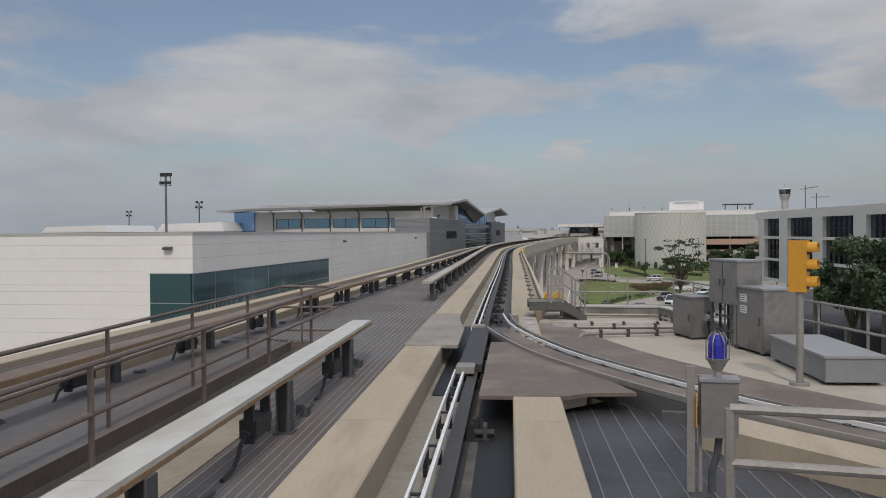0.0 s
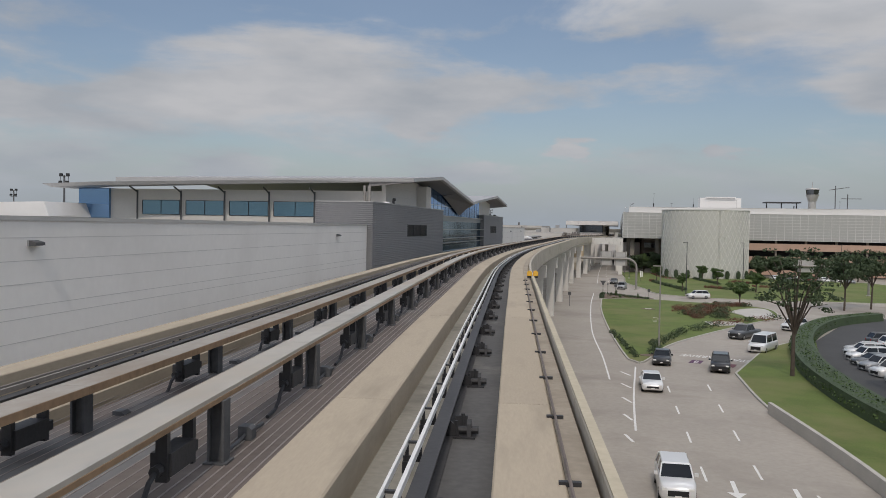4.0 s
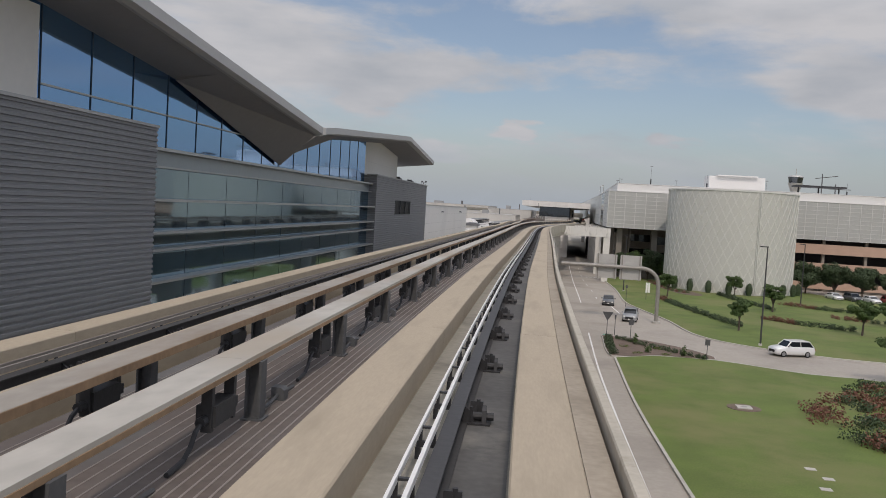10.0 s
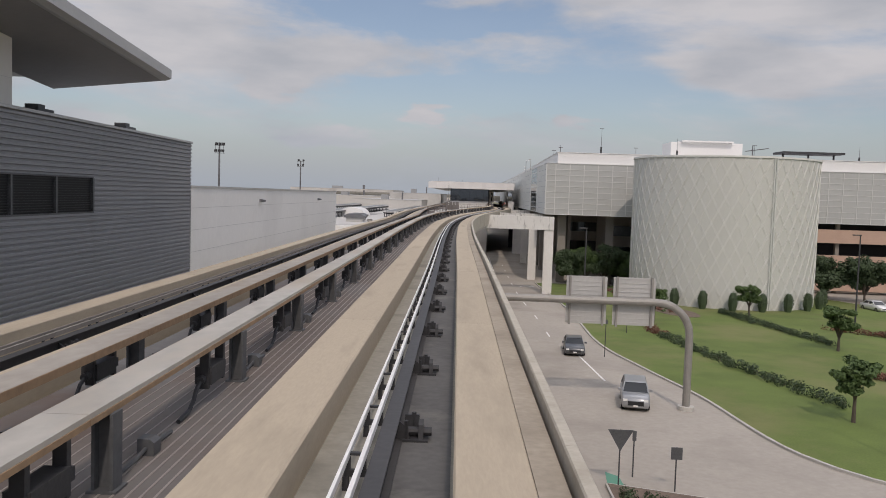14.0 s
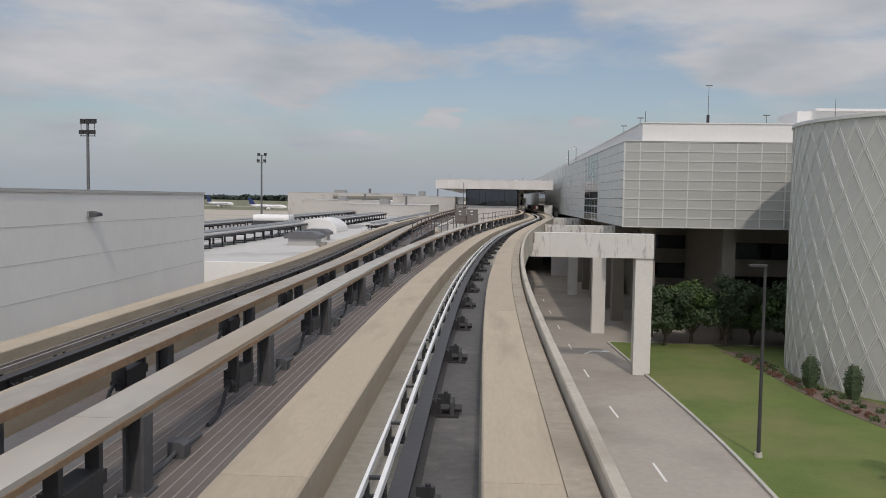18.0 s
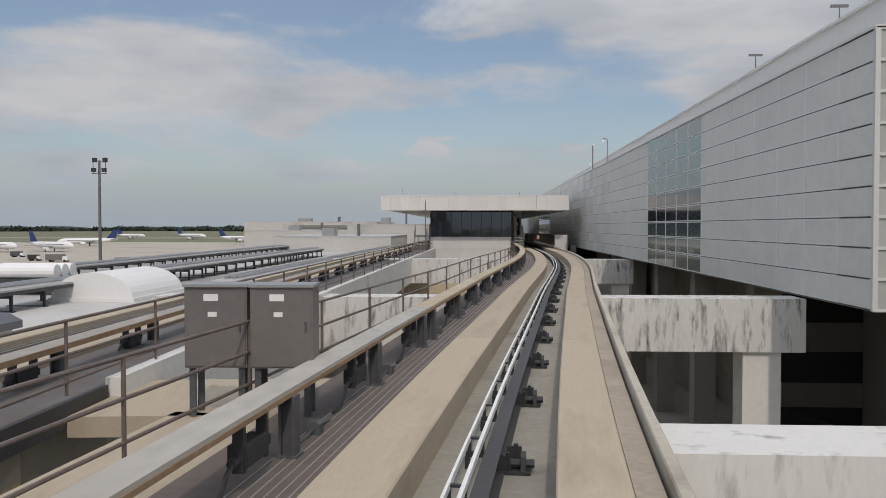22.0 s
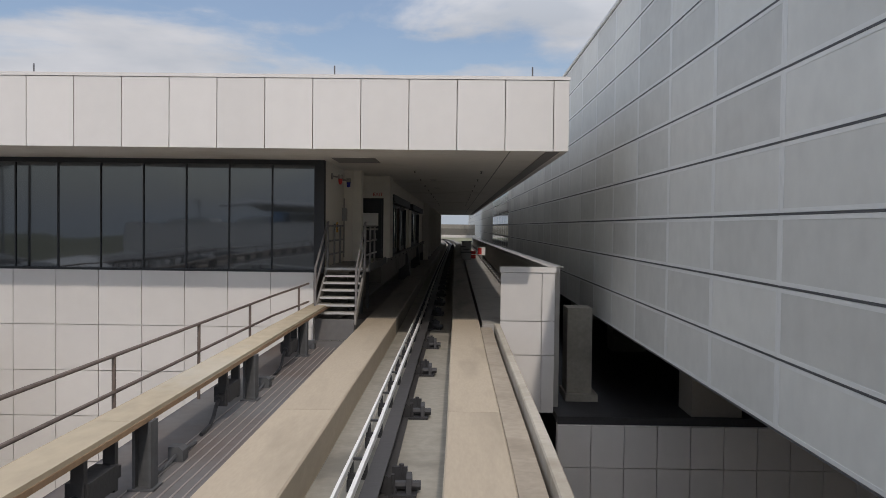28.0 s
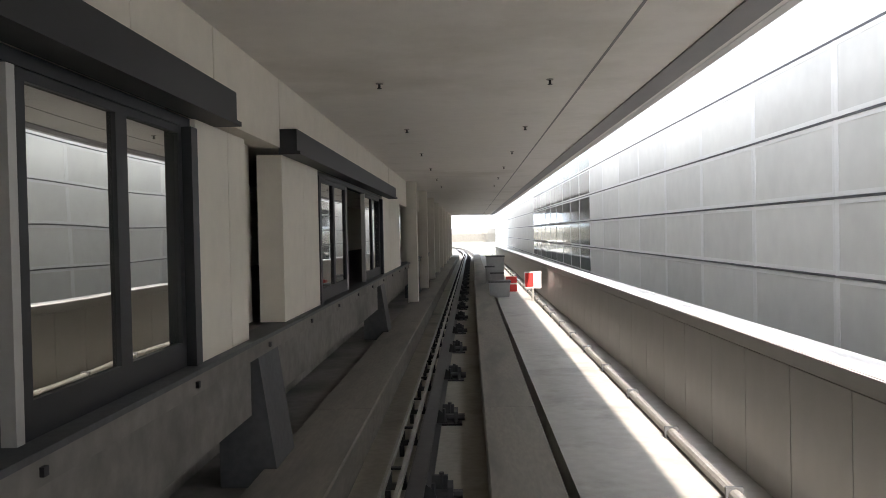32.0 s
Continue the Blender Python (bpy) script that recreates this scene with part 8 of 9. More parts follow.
def bush(x, y, rx, ry, h, seed, name, label, leaf, n=160, size=0.1, base=GROUND + 0.15, yaw=0, upright=False):
    rng = random.Random(seed)
    t = thing(name, label, "shrub", "shrubs", at=Matrix.Translation((x, y, base)) @ Matrix.Rotation(radians(yaw), 4, "Z"))
    bm = bmesh.new()
    if upright:
        leaf_cloud(bm, (0, 0, h * 0.52), (rx, ry, h * 0.52), n, size, rng, 0.72)
        bm2 = bmesh.new()
        strip(bm2, [[(rx * r * math.cos(i), ry * r * math.sin(i), z) for i in (0, 1.05, 2.1, 3.14, 4.2, 5.25)] for z, r in ((0, 0.6), (h * 0.3, 0.85), (h * 0.7, 0.8), (h * 0.95, 0.4))])
        part("core", bm2, M_LEAFD, t)
    else:
        for _ in range(6):
            c = (rng.uniform(-0.6, 0.6) * rx, rng.uniform(-0.6, 0.6) * ry, h * rng.uniform(0.3, 0.55))
            leaf_cloud(bm, c, (rx * 0.5, ry * 0.5, h * 0.5), n // 6, size, rng, 0.3)
    part("foliage", bm, leaf, t)
    for k in range(3):
        bm = bmesh.new()
        rod(bm, (0.06 * k - 0.06, 0, -0.05), (rx * 0.3 * (k - 1), ry * 0.2 * (k - 1), h * 0.5), 0.02, 5)
        part("stem", bm, M_BARK, t)
    return t


tree(8.6, 143.5, 13.2, 4.9, 3, "airy pine-like tree with a tall bare trunk on the verge", dense=0.62, flat=0.3, leaf=M_LEAFD, leaf_size=0.17, limbs=16, clump=0.5)
tree(31.6, 222.0, 11.4, 5.6, 5, "broad dark tree beside the office building", leaf=M_LEAFD, dense=0.85, limbs=13, clump=0.66)
tree(37.4, 227.0, 11.2, 5.4, 6, "broad dark tree beside the office building", leaf=M_LEAFD, dense=0.85, limbs=13, clump=0.66)
tree(14.0, 226.0, 4.4, 2.2, 9, "young tree on the verge", leaf_size=0.15)
for k, (x, y, h, r) in enumerate(((5.3, 257.2, 4.2, 1.7), (15.8, 284.8, 4.6, 1.8), (13.9, 306.0, 4.2, 1.8), (22.0, 262.0, 4.6, 2.2), (1.0, 299.6, 4.2, 1.8), (30, 275, 4.0, 1.8), (38, 290, 4.2, 2.0))):
    tree(x, y, h, r, 20 + k, "small young tree standing on the mown lawn", leaf_size=0.15)
for k in range(6):
    tree(-4.6 + 2.9 * k, 340.0 + (k % 2) * 1.6, 5.6 + 0.5 * (k % 3), 3.1, 40 + k, "dense dark shade tree with low branches below the terminal", leaf=M_LEAF if k % 2 else M_LEAFD, dense=1.5, flat=0.85, leaf_size=0.17, limbs=10, bare=0.5)
for k in range(6):
    tree(33 + 5.2 * k, 331 - 1.5 * k, 6.4, 3.4, 50 + k, "dense dark low-branched tree in front of the parking garage", leaf=M_LEAFD, dense=1.5, flat=0.85, limbs=10, bare=0.5)
for k in range(10):
    a = radians(200 + 15.5 * k)
    bush(CX + 14.1 * math.cos(a), CY + 14.1 * math.sin(a), 0.7, 0.7, 2.5, 70 + k, "topiary_shrub", "clipped upright shrub beside the lattice drum", M_LEAFD, 320, 0.11, upright=True)
BANDS = [([(-0.8, 294.0), (3.1, 273.3), (6.4, 260.8)], 26, 3), ([(11.8, 311.0), (14.2, 299.0), (16.7, 287.7)], 20, 0), ([(20.5, 299.0), (25.7, 294.5), (33.0, 291.0)], 14, 6),
         ([(12.0, 273.6), (15.5, 269.5), (22.0, 265.5)], 14, 6), ([(24.0, 282.0), (32.0, 277.0), (42.0, 274.0)], 14, 4)]
for i, (pts, n_, red) in enumerate(BANDS):
    band = Track(pts)
    for k in range(n_):
        q, rng = band.at(band.length * (k + 0.5) / n_), random.Random(900 + 40 * i + k)
        bush(q.x + rng.uniform(-0.25, 0.25), q.y, 0.85 * rng.uniform(0.85, 1.2), 1.0 * rng.uniform(0.85, 1.2), 0.75 * rng.uniform(0.8, 1.25), 1000 + 40 * i + k, "hedge_shrub",
             "reddish flowering shrub in a planted band across the lawn" if k < red else "low grey-green shrub in a planted band across the lawn", M_LEAFR if k < red else M_LEAFD, 240, 0.1)
sheet("planting_bed", curve_pts([(0.0, 337.5), (1.0, 329.5), (1.5, 321.0), (2.6, 313.8), (4.6, 307.0), (7.6, 305.5), (8.4, 309.5), (6.4, 316.0), (3.6, 322.5), (2.9, 329.0), (2.9, 336.0)], 1.0), 0.19, M_MULCH, "curved mulch bed round the foot of the lattice drum", "planting bed")
for i, (pts, n_) in enumerate((([(0.9, 334.5), (1.8, 324.0), (3.0, 315.5), (5.0, 308.4)], 26), ([(2.0, 333.0), (2.7, 324.5), (4.4, 316.0), (6.4, 309.0)], 18))):
    band = Track(pts)
    for k in range(n_):
        q, rng = band.at(band.length * (k + 0.5) / n_), random.Random(1500 + 40 * i + k)
        bush(q.x + rng.uniform(-0.3, 0.3), q.y, 0.45, 0.5, 0.38 * rng.uniform(0.8, 1.5), 1600 + 40 * i + k, "bedding_plant", "low bedding plant in the mulch bed by the drum", M_LEAFR if i == 0 and k % 3 else M_LEAF, 90, 0.09)
sheet("patio", curve_pts([(10.3, 209.5), (13.0, 215.5), (16.0, 218.0), (17.4, 216.0), (16.8, 204.0), (14.2, 199.0), (12.0, 202.0)], 1.0), 0.21, M_KERB, "pale paved patio at the edge of the lawn", "patio")
sheet("patio", curve_pts([(4.6, 191.4), (9.4, 192.8), (10.2, 189.4), (6.2, 186.4), (4.8, 187.6)], 1.0), 0.21, M_KERB, "small pale paved patch in the planting", "patio")
for k in range(16):
    rr_ = random.Random(700 + k)
    bush(6.0 + 8.6 * k / 15 + rr_.uniform(-0.8, 0.8), 216.0 + 8.5 * k / 15 + rr_.uniform(-3, 3), 1.3, 1.3, 0.9, 760 + k, "ornamental_grass", "reddish ornamental grass clump on the lawn" if k % 2 else "grey-green ornamental grass clump on the lawn", M_LEAFR if k % 2 else M_LEAFD, 220, 0.12)
# planted strip along lawn tip and island
for k in range(9):
    u = k / 8
    bush(-9.0 + 2.9 * u, 172 - 21 * u, 0.5, 0.9, 0.55, 160 + k, "border_shrub", "dark low shrub along the lawn tip", M_LEAFD, 150, 0.1)
for k in range(16):
    u = k / 15
    bush(-4.2 + 19 * u * u + 1.5 * u, 154 + 46 * u, 0.9 + 1.1 * u, 1.3, 0.75 + 0.3 * u, 180 + k, "border_shrub", "dark low shrub along the curved lawn edge", M_LEAFR if k in (11, 12, 14) else M_LEAFD, 200, 0.12)
for k in range(10):
    bush(4.5 + 1.2 * (k % 5), 207 + 5 * (k // 5) + 1.2 * (k % 3), 1.4, 1.2, 0.9, 210 + k, "ornamental_grass", "reddish ornamental grass clump on the lawn", M_LEAFR if k % 3 else M_LEAFD, 180, 0.13)
for pts, n_, w in (([(-12.1, 241.6), (-12.2, 235.0), (-12.0, 229.4)], 13, 0.55), ([(-11.2, 241.0), (-6.6, 234.9), (-2.6, 231.0)], 15, 0.42)):
    band = Track(pts)
    for k in range(n_):
        q = band.at(band.length * (k + 0.5) / n_)
        bush(q.x, q.y, w, 0.75, 0.55, 1300 + 20 * n_ + k, "border_shrub", "dark clipped shrub along the edge of the mulched island", M_LEAFD, 170, 0.08)
for k, (x, y, h) in enumerate(((-9.5, 237.6, 1.3), (-5.0, 232.0, 1.2), (-8.4, 232.6, 0.8))):
    bush(x, y, 0.4, 0.4, h, 230 + k, "spiky_plant", "small spiky plant standing in the bare mulch", M_LEAF, 130, 0.12)
for k, (x, y) in enumerate(((-10.6, 235.2), (-9.6, 231.4), (-6.6, 231.6), (-7.4, 235.0))):
    bush(x, y, 0.6, 0.5, 0.3, 240 + k, "ground_cover", "low yellowish ground cover in the mulched island", M_GRASS, 90, 0.07)
bed = lambda x, y, r: curve_pts([(x + r * math.cos(q), y + r * 0.8 * math.sin(q)) for q in np.arange(0, 6.28, 0.7)], 0.5)
sheet("planting_bed", bed(-4.6, 152.6, 1.1), 0.2, M_MULCH, "bare mulch bed at the lawn tip", "planting bed")
lid = thing("utility_cover", "square concrete utility cover in a stone ring on the lawn", "utility cover", at=Matrix.Translation((-3.4, 209.5, GROUND + 0.16)))
part("ring", (lambda b: (rod(b, (0, 0, -0.1), (0, 0, 0.03), 1.25, 20), b)[1])(bmesh.new()), M_MULCH, lid)
part("slab", boxed(-0.55, -0.55, 0.0, 0.55, 0.55, 0.1), M_KERB, lid)
part("lid", (lambda b: (rod(b, (0, 0, 0.1), (0, 0, 0.12), 0.25, 16), b)[1])(bmesh.new()), M_GALV, lid)
for k in range(22):
    rr_ = random.Random(400 + k)
    bush(1.5 + 8.2 * rr_.random(), 196 + 14 * rr_.random(), 1.6, 1.4, 1.1, 420 + k, "ornamental_grass", "reddish ornamental grass clump on the lawn", M_LEAFR if k % 5 < 2 else M_LEAFD, 260, 0.12)
for k, (x, y) in enumerate(((-2.7, 194.3), (-2.9, 190.6), (-2.9, 188.2), (-2.2, 192.6), (4.5, 187.0))):
    solid("lawn_marker", boxed(x - 0.3, y - 0.25, GROUND + 0.15, x + 0.3, y + 0.25, GROUND + 0.185), M_KERB, "small pale concrete slab set in the lawn", "paving slab", "lawn slabs")
# the clipped hedge round the car park
hd = thing("hedge", "long clipped dark green hedge round the car park", "hedge")
HT = Track([(32.0, 204.0), (22.5, 192.0), (15.4, 173.0), (11.6, 152.0), (10.9, 136.0), (12.2, 120.0), (16.0, 106.0), (23.0, 94.0)])
bm = bmesh.new()
HT.sweep(bm, [(-1.35, GROUND + 0.1), (1.35, GROUND + 0.1), (1.2, GROUND + 1.35), (-1.2, GROUND + 1.35)], 0, HT.length, 2)
part("core", bm, M_LEAFD, hd)
bm, rng = bmesh.new(), random.Random(7)
for k in range(int(HT.length / 0.8)):
    q = HT.at(0.8 * k)
    leaf_cloud(bm, (q.x, q.y, GROUND + 0.8), (1.55, 0.8, 0.78), 150, 0.12, rng, 0.8)
part("foliage", bm, M_LEAF, hd)
rw = thing("retaining_wall", "low concrete retaining wall below the hedge", "wall", kind="structure")
bm = bmesh.new()
Track([(3.9, 126.0), (6.2, 110.0), (7.7, 94.0), (10.0, 74.0)]).sweep(bm, rect(0.1, GROUND - 0.1, 0.4, GROUND + 0.9), 0.5, 52, 3)
part("wall", bm, M_KERB, rw)

# ---- signs, lamps ----
def sign_gantry(x0, x1, y, z, panels, end, label, base=None):
    """A tubular sign arm seen from behind: pipe, curved leg, ribbed panel backs."""
    t = thing("sign_gantry", label, "road sign", "sign gantries")
    bm = bmesh.new()
    pts = [(x0, y, z), (x1 - 2.2, y, z)]
    for k in range(1, 7):
        a = math.pi / 2 * k / 6
        pts.append((x1 - 2.2 + 2.2 * math.sin(a), y, z - 2.2 + 2.2 * math.cos(a)))
    pts.append((x1, y, GROUND + 0.3))
    tube(bm, pts, 0.26, 14)
    part("arm", bm, M_GALV, t, "thick galvanised steel tube")
    bm = bmesh.new()
    rod(bm, (x1, y, GROUND), (x1, y, GROUND + 0.3), 0.55, 16)
    part("footing", bm, M_KERB, t)
    for a, b, zt, zb in panels:
        pn = part("sign_panel", boxed(a, y + 0.40, zb, b, y + 0.44, zt), M_SIGNBACK, t, "ribbed grey back of a road sign")
        bm = bmesh.new()
        k = zb + 0.15
        while k < zt:
            bx(bm, a, y + 0.37, k, b, y + 0.40, k + 0.05)
            k += 0.3
        part("ribs", bm, M_SIGNBACK, pn)
        n = max(2, round((b - a) / 2.4) + 1)
        for k in range(n):
            q = a + 0.25 + (b - a - 0.5) * k / (n - 1)
            part("stiffener", boxed(q - 0.07, y + 0.24, zb - 0.1, q + 0.07, y + 0.37, zt + 0.05), M_GALV, pn)
    return t


sign_gantry(-18, -5.0, 259.2, -4.22, ((-13.35, -10.6, -2.64, -5.87), (-10.17, -7.32, -2.64, -5.9)), None, "curved steel sign arm holding two grey sign backs over the road")
sign_gantry(-6.2, 16, 62.0, -5.4, ((-5.5, -0.4, -3.2, -7.5), (-0.2, 4.6, -3.2, -7.5), (4.8, 9.6, -3.2, -7.5)), None, "wide grey sign backs on a steel arm across the road")
sign_gantry(30, 46, 262, -5.0, ((31, 34.5, -3.6, -6.4),), None, "distant curved steel sign arm over the road")


def lamp_post(x, y, h, dark, label):
    t = thing("street_lamp", label, "street lamp", "street lamps", at=Matrix.Translation((x, y, GROUND)))
    bm = bmesh.new()
    rod(bm, (0, 0, 0), (0, 0, h), 0.11, 10, 0.07)
    part("pole", bm, M_STEELD if dark else M_GALV, t)
    bm = bmesh.new()
    rod(bm, (0, 0, 0), (0, 0, 0.4), 0.24, 10, 0.2)
    part("base", bm, M_KERB, t)
    bm = bmesh.new()
    bx(bm, -0.85, -0.14, h - 0.02, 0.1, 0.14, h + 0.1)
    part("lamp_head", bm, M_STEELD if dark else M_GALV, t)


sheet("painted_tip", [(-12.75, 242.2), (-11.8, 242.2), (-11.9, 244.6), (-12.5, 245.2)], 0.03, plain("faded_green_paint", (0.10, 0.27, 0.19), 0.8), "faded green painted tip before the mulched island", "road marking")
lamp_post(5.3, 244.6, 11.5, True, "tall dark steel street lamp on the lawn")
lamp_post(-3.4, 159.1, 9.8, False, "pale galvanised street lamp at the lawn tip")
lamp_post(24.0, 300.0, 11.0, True, "tall dark steel street lamp in front of the garage")
lamp_post(48.0, 296.0, 11.0, True, "tall dark steel street lamp in front of the garage")
lamp_post(-6.5, 304.2, 10.6, True, "dark steel street lamp beside the terminal road")


def post_sign(x, y, h, kind_, label, w=0.6, hh=0.75):
    t = thing("road_sign", label, "road sign", "small road signs", at=Matrix.Translation((x, y, GROUND + 0.02)))
    bm = bmesh.new()
    rod(bm, (0, 0, 0), (0, 0, h), 0.035, 6)
    part("post", bm, M_STEELD, t)
    bm = bmesh.new()
    if kind_ == "triangle":
        strip(bm, [[(-0.62, q, h), (0.62, q, h), (0, q, h - 1.08)] for q in (-0.06, -0.04)])
    else:
        bx(bm, -w / 2, -0.06, h - hh, w / 2, -0.04, h)
    part("plate", bm, M_POST if kind_ != "white" else M_WHITEP, t)
    if kind_ == "white":
        part("plate", boxed(w / 2 + 0.08, -0.06, h - hh, w * 1.5 + 0.08, -0.04, h), M_WHITEP, t)
        part("crossbar", boxed(-w / 2, -0.04, h - hh * 0.5, w * 1.5 + 0.08, -0.02, h - hh * 0.5 + 0.06), M_GALV, t)


post_sign(-12.2, 242.9, 2.9, "triangle", "grey back of a triangular give-way sign")
post_sign(-11.2, 244.6, 2.4, "plate", "narrow dark sign on a thin post", 0.2, 0.5)
post_sign(-9.5, 242.7, 2.2, "plate", "small grey sign back on a post", 0.55, 0.6)
post_sign(-2.8, 231.0, 2.2, "plate", "small grey sign back on a post", 0.5, 0.6)
post_sign(-7.8, 277.5, 3.4, "plate", "small dark sign on a tall post", 0.3, 0.4)
post_sign(-3.5, 291.2, 3.0, "white", "pair of narrow white sign plates on a post", 0.32, 1.7)
post_sign(-17.3, 211.0, 2.6, "plate", "small sign below the guideway", 0.5, 0.6)
# painted lettering on the road: a purple square and plain bars for words
rp = thing("road_lettering", "white road lettering and coloured squares on the concrete", "road marking", kind="structure")
for (x, y), m in (((0.2, 150.5), plain("purple_road_paint", (0.10, 0.04, 0.09), 0.8)), ((-3.2, 152.2), plain("green_road_paint", (0.03, 0.16, 0.12), 0.8)), ((3.4, 148.9), plain("maroon_road_paint", (0.13, 0.045, 0.06), 0.8))):
    bm = bmesh.new()
    obx(bm, (x, y, GROUND + 0.03), (0.62, 1.1, 0.006), -14)
    part("square", bm, m, rp)


def words(text, x, y, yaw, size, parent, material, z=None, flat=True, sx=1.0):
    cu = bpy.data.curves.new("lettering", "FONT")
    cu.body, cu.size, cu.extrude, cu.align_x, cu.align_y = text, size, 0.004, "CENTER", "CENTER"
    tmp = bpy.data.objects.new("lettering", cu)
    me = bpy.data.meshes.new_from_object(tmp)
    bpy.data.objects.remove(tmp)
    me.materials.clear()
    me.materials.append(material)
    m = Matrix.Translation((x, y, GROUND + 0.032 if z is None else z)) @ Matrix.Rotation(radians(yaw), 4, "Z")
    if not flat:
        m = m @ Matrix.Rotation(radians(90), 4, "X")
    return part("lettering", me, None, parent, "", m @ Matrix.Diagonal((sx, 2.2 if flat else 1, 1, 1)))


words("ARRIVE", 0.7, 154.8, 166, 1.15, rp, M_PAINT)
words("DEPART", 4.9, 153.0, 166, 1.15, rp, M_PAINT)
words("ONLY", 6.1, 96.5, 168, 1.3, rp, M_PAINT)
words("B", 0.2, 150.5, 166, 0.95, rp, M_PAINT, GROUND + 0.04)
words("A", -3.2, 152.2, 166, 0.95, rp, M_PAINT, GROUND + 0.04)


def arrow(x, y, yaw, turn):
    bm = bmesh.new()
    if turn:
        pts = [(-0.12, -1.5), (0.12, -1.5), (0.16, 0.2), (0.9, 0.7), (0.9, 0.35), (1.7, 0.9), (0.9, 1.5), (0.9, 1.1), (-0.1, 0.5)]
    else:
        pts = [(-0.12, -1.6), (0.12, -1.6), (0.12, 0.6), (0.5, 0.6), (0, 1.6), (-0.5, 0.6), (-0.12, 0.6)]
    m = Matrix.Translation((x, y, GROUND)) @ Matrix.Rotation(radians(yaw), 4, "Z")
    poly(bm, pts, 0.018, 0.03)
    part("arrow", bm, M_PAINT, rp, "", m)


arrow(-1.3, 104.5, 180, False), arrow(1.9, 104.0, 180, True), arrow(-12.2, 336, -25, True)

# ---- office building to the right ----
OD = math.degrees(math.atan2(-17.5, 3.2))
ob_ = thing("office_building", "three-storey office block with dark windows between pale piers, raised on columns", "building", at=Matrix.Translation((17.6, 127.6, 0)) @ Matrix.Rotation(radians(OD), 4, "Z"))
OL, OW = 54.0, 24.0
plan = lambda e: [(2.2 - (2.2 + e) * math.cos(math.pi / 2 * i / 8), 2.2 - (2.2 + e) * math.sin(math.pi / 2 * i / 8)) for i in range(9)] + [(OL, -e), (OL, OW), (-e, OW)]


def ring_part(name, e, z0, z1, m, label=""):
    bm = bmesh.new()
    poly(bm, plan(e), z0, z1)
    part(name, bm, m, ob_, label)


ring_part("glazing", -0.35, -4.1, 3.98, M_GLDARK, "dark window glass")
for z0, z1, e in ((3.95, 4.88, 0.12), (1.28, 1.6, 0.1), (-1.64, -1.33, 0.1), (-4.4, -4.02, 0.12)):
    ring_part("floor_band", e, z0, z1, M_STUCCO, "pale floor band")
ring_part("roof", -1.5, 4.88, 5.1, M_ROOFW)
PIERS = ((3.5, 5.5), (11.0, 13.9), (21.7, 24.6), (32.4, 35.3), (43.1, 46.0), (52.6, 54.0))
for (a, b), (c, _) in zip(PIERS, PIERS[1:]):
    part("pier", boxed(a, -0.12, -4.02, b, 0.5, 3.95), M_STUCCO, ob_)
    n_ = round((c - b) / 1.35)
    for q in range(1, n_):
        x = b + (c - b) * q / n_
        part("mullion", boxed(x - 0.03, 0.22, -4.02, x + 0.03, 0.36, 3.95), M_GLDARK, ob_)
    for z in (2.6, -0.35, -3.0):
        part("transom", boxed(b, 0.25, z, c, 0.35, z + 0.06), M_FRAMED, ob_)
for k in range(4):
    part("pier", boxed(-0.12, 3.0 + 6 * k, -4.02, 0.5, 4.6 + 6 * k, 3.95), M_STUCCO, ob_)
for k in range(6):
    for q in (4.0, 14.0):
        bm = bmesh.new()
        rod(bm, (4 + 9 * k, q, GROUND), (4 + 9 * k, q, -4.4), 0.45, 14)
        part("column", bm, M_BEIGE, ob_)
for k, (x, y) in enumerate(((20.6, 85.0), (21.8, 77.0))):
    tree(x, y, 13.4, 4.2, 60 + k, "tall dense dark tree in front of the office block", leaf=M_LEAFD, dense=1.3, flat=0.7)
# round planters below the terminal
for k, (x, y, r) in enumerate(((-4.4, 351.5, 1.1), (-3.4, 359.5, 1.0), (-2.2, 367.0, 1.0))):
    pl = thing("round_planter", "round concrete planter with a dark shrub under the terminal", "planter", "round planters", at=Matrix.Translation((x, y, GROUND)))
    bm = bmesh.new()
    rod(bm, (0, 0, 0), (0, 0, 0.7), r * 0.85, 20, r), rod(bm, (0, 0, 0.7), (0, 0, 0.78), r * 1.05, 20)
    part("bowl", bm, M_KERB, pl)
    bm, rng = bmesh.new(), random.Random(300 + k)
    leaf_cloud(bm, (0, 0, 1.25), (r * 0.85, r * 0.85, 0.8), 260, 0.13, rng, 0.3)
    part("shrub", bm, M_LEAFD, pl)

# ---- light masts on the apron ----
def mast(x, y, top, rows_, label, base=GROUND):
    t = thing("light_mast", label, "light mast", "light masts", at=Matrix.Translation((x, y, base)))
    h = top - base
    bm = bmesh.new()
    rod(bm, (0, 0, 0), (0, 0, h), 0.24, 8, 0.14)
    part("pole", bm, M_MASTGREY, t)
    bm = bmesh.new()
    for z in (h - 1.5, h - 0.2):
        bx(bm, -0.85, -0.05, z, 0.85, 0.05, z + 0.08)
    for sx in (-1, 1):
        rod(bm, (sx * 0.72, 0, h - 1.5), (sx * 0.72, 0, h - 0.1), 0.04, 6)
    part("crossarm", bm, M_MASTGREY, t)
    for i in range(rows_):
        for k in range(2):
            c = -0.6 + 1.2 * i / max(rows_ - 1, 1) + 0.12 * k
            part("floodlight", boxed(c - 0.22, -0.3, h - 1.28 + 1.15 * k, c + 0.22, 0.06, h - 0.86 + 1.15 * k), M_BRACKET, t)


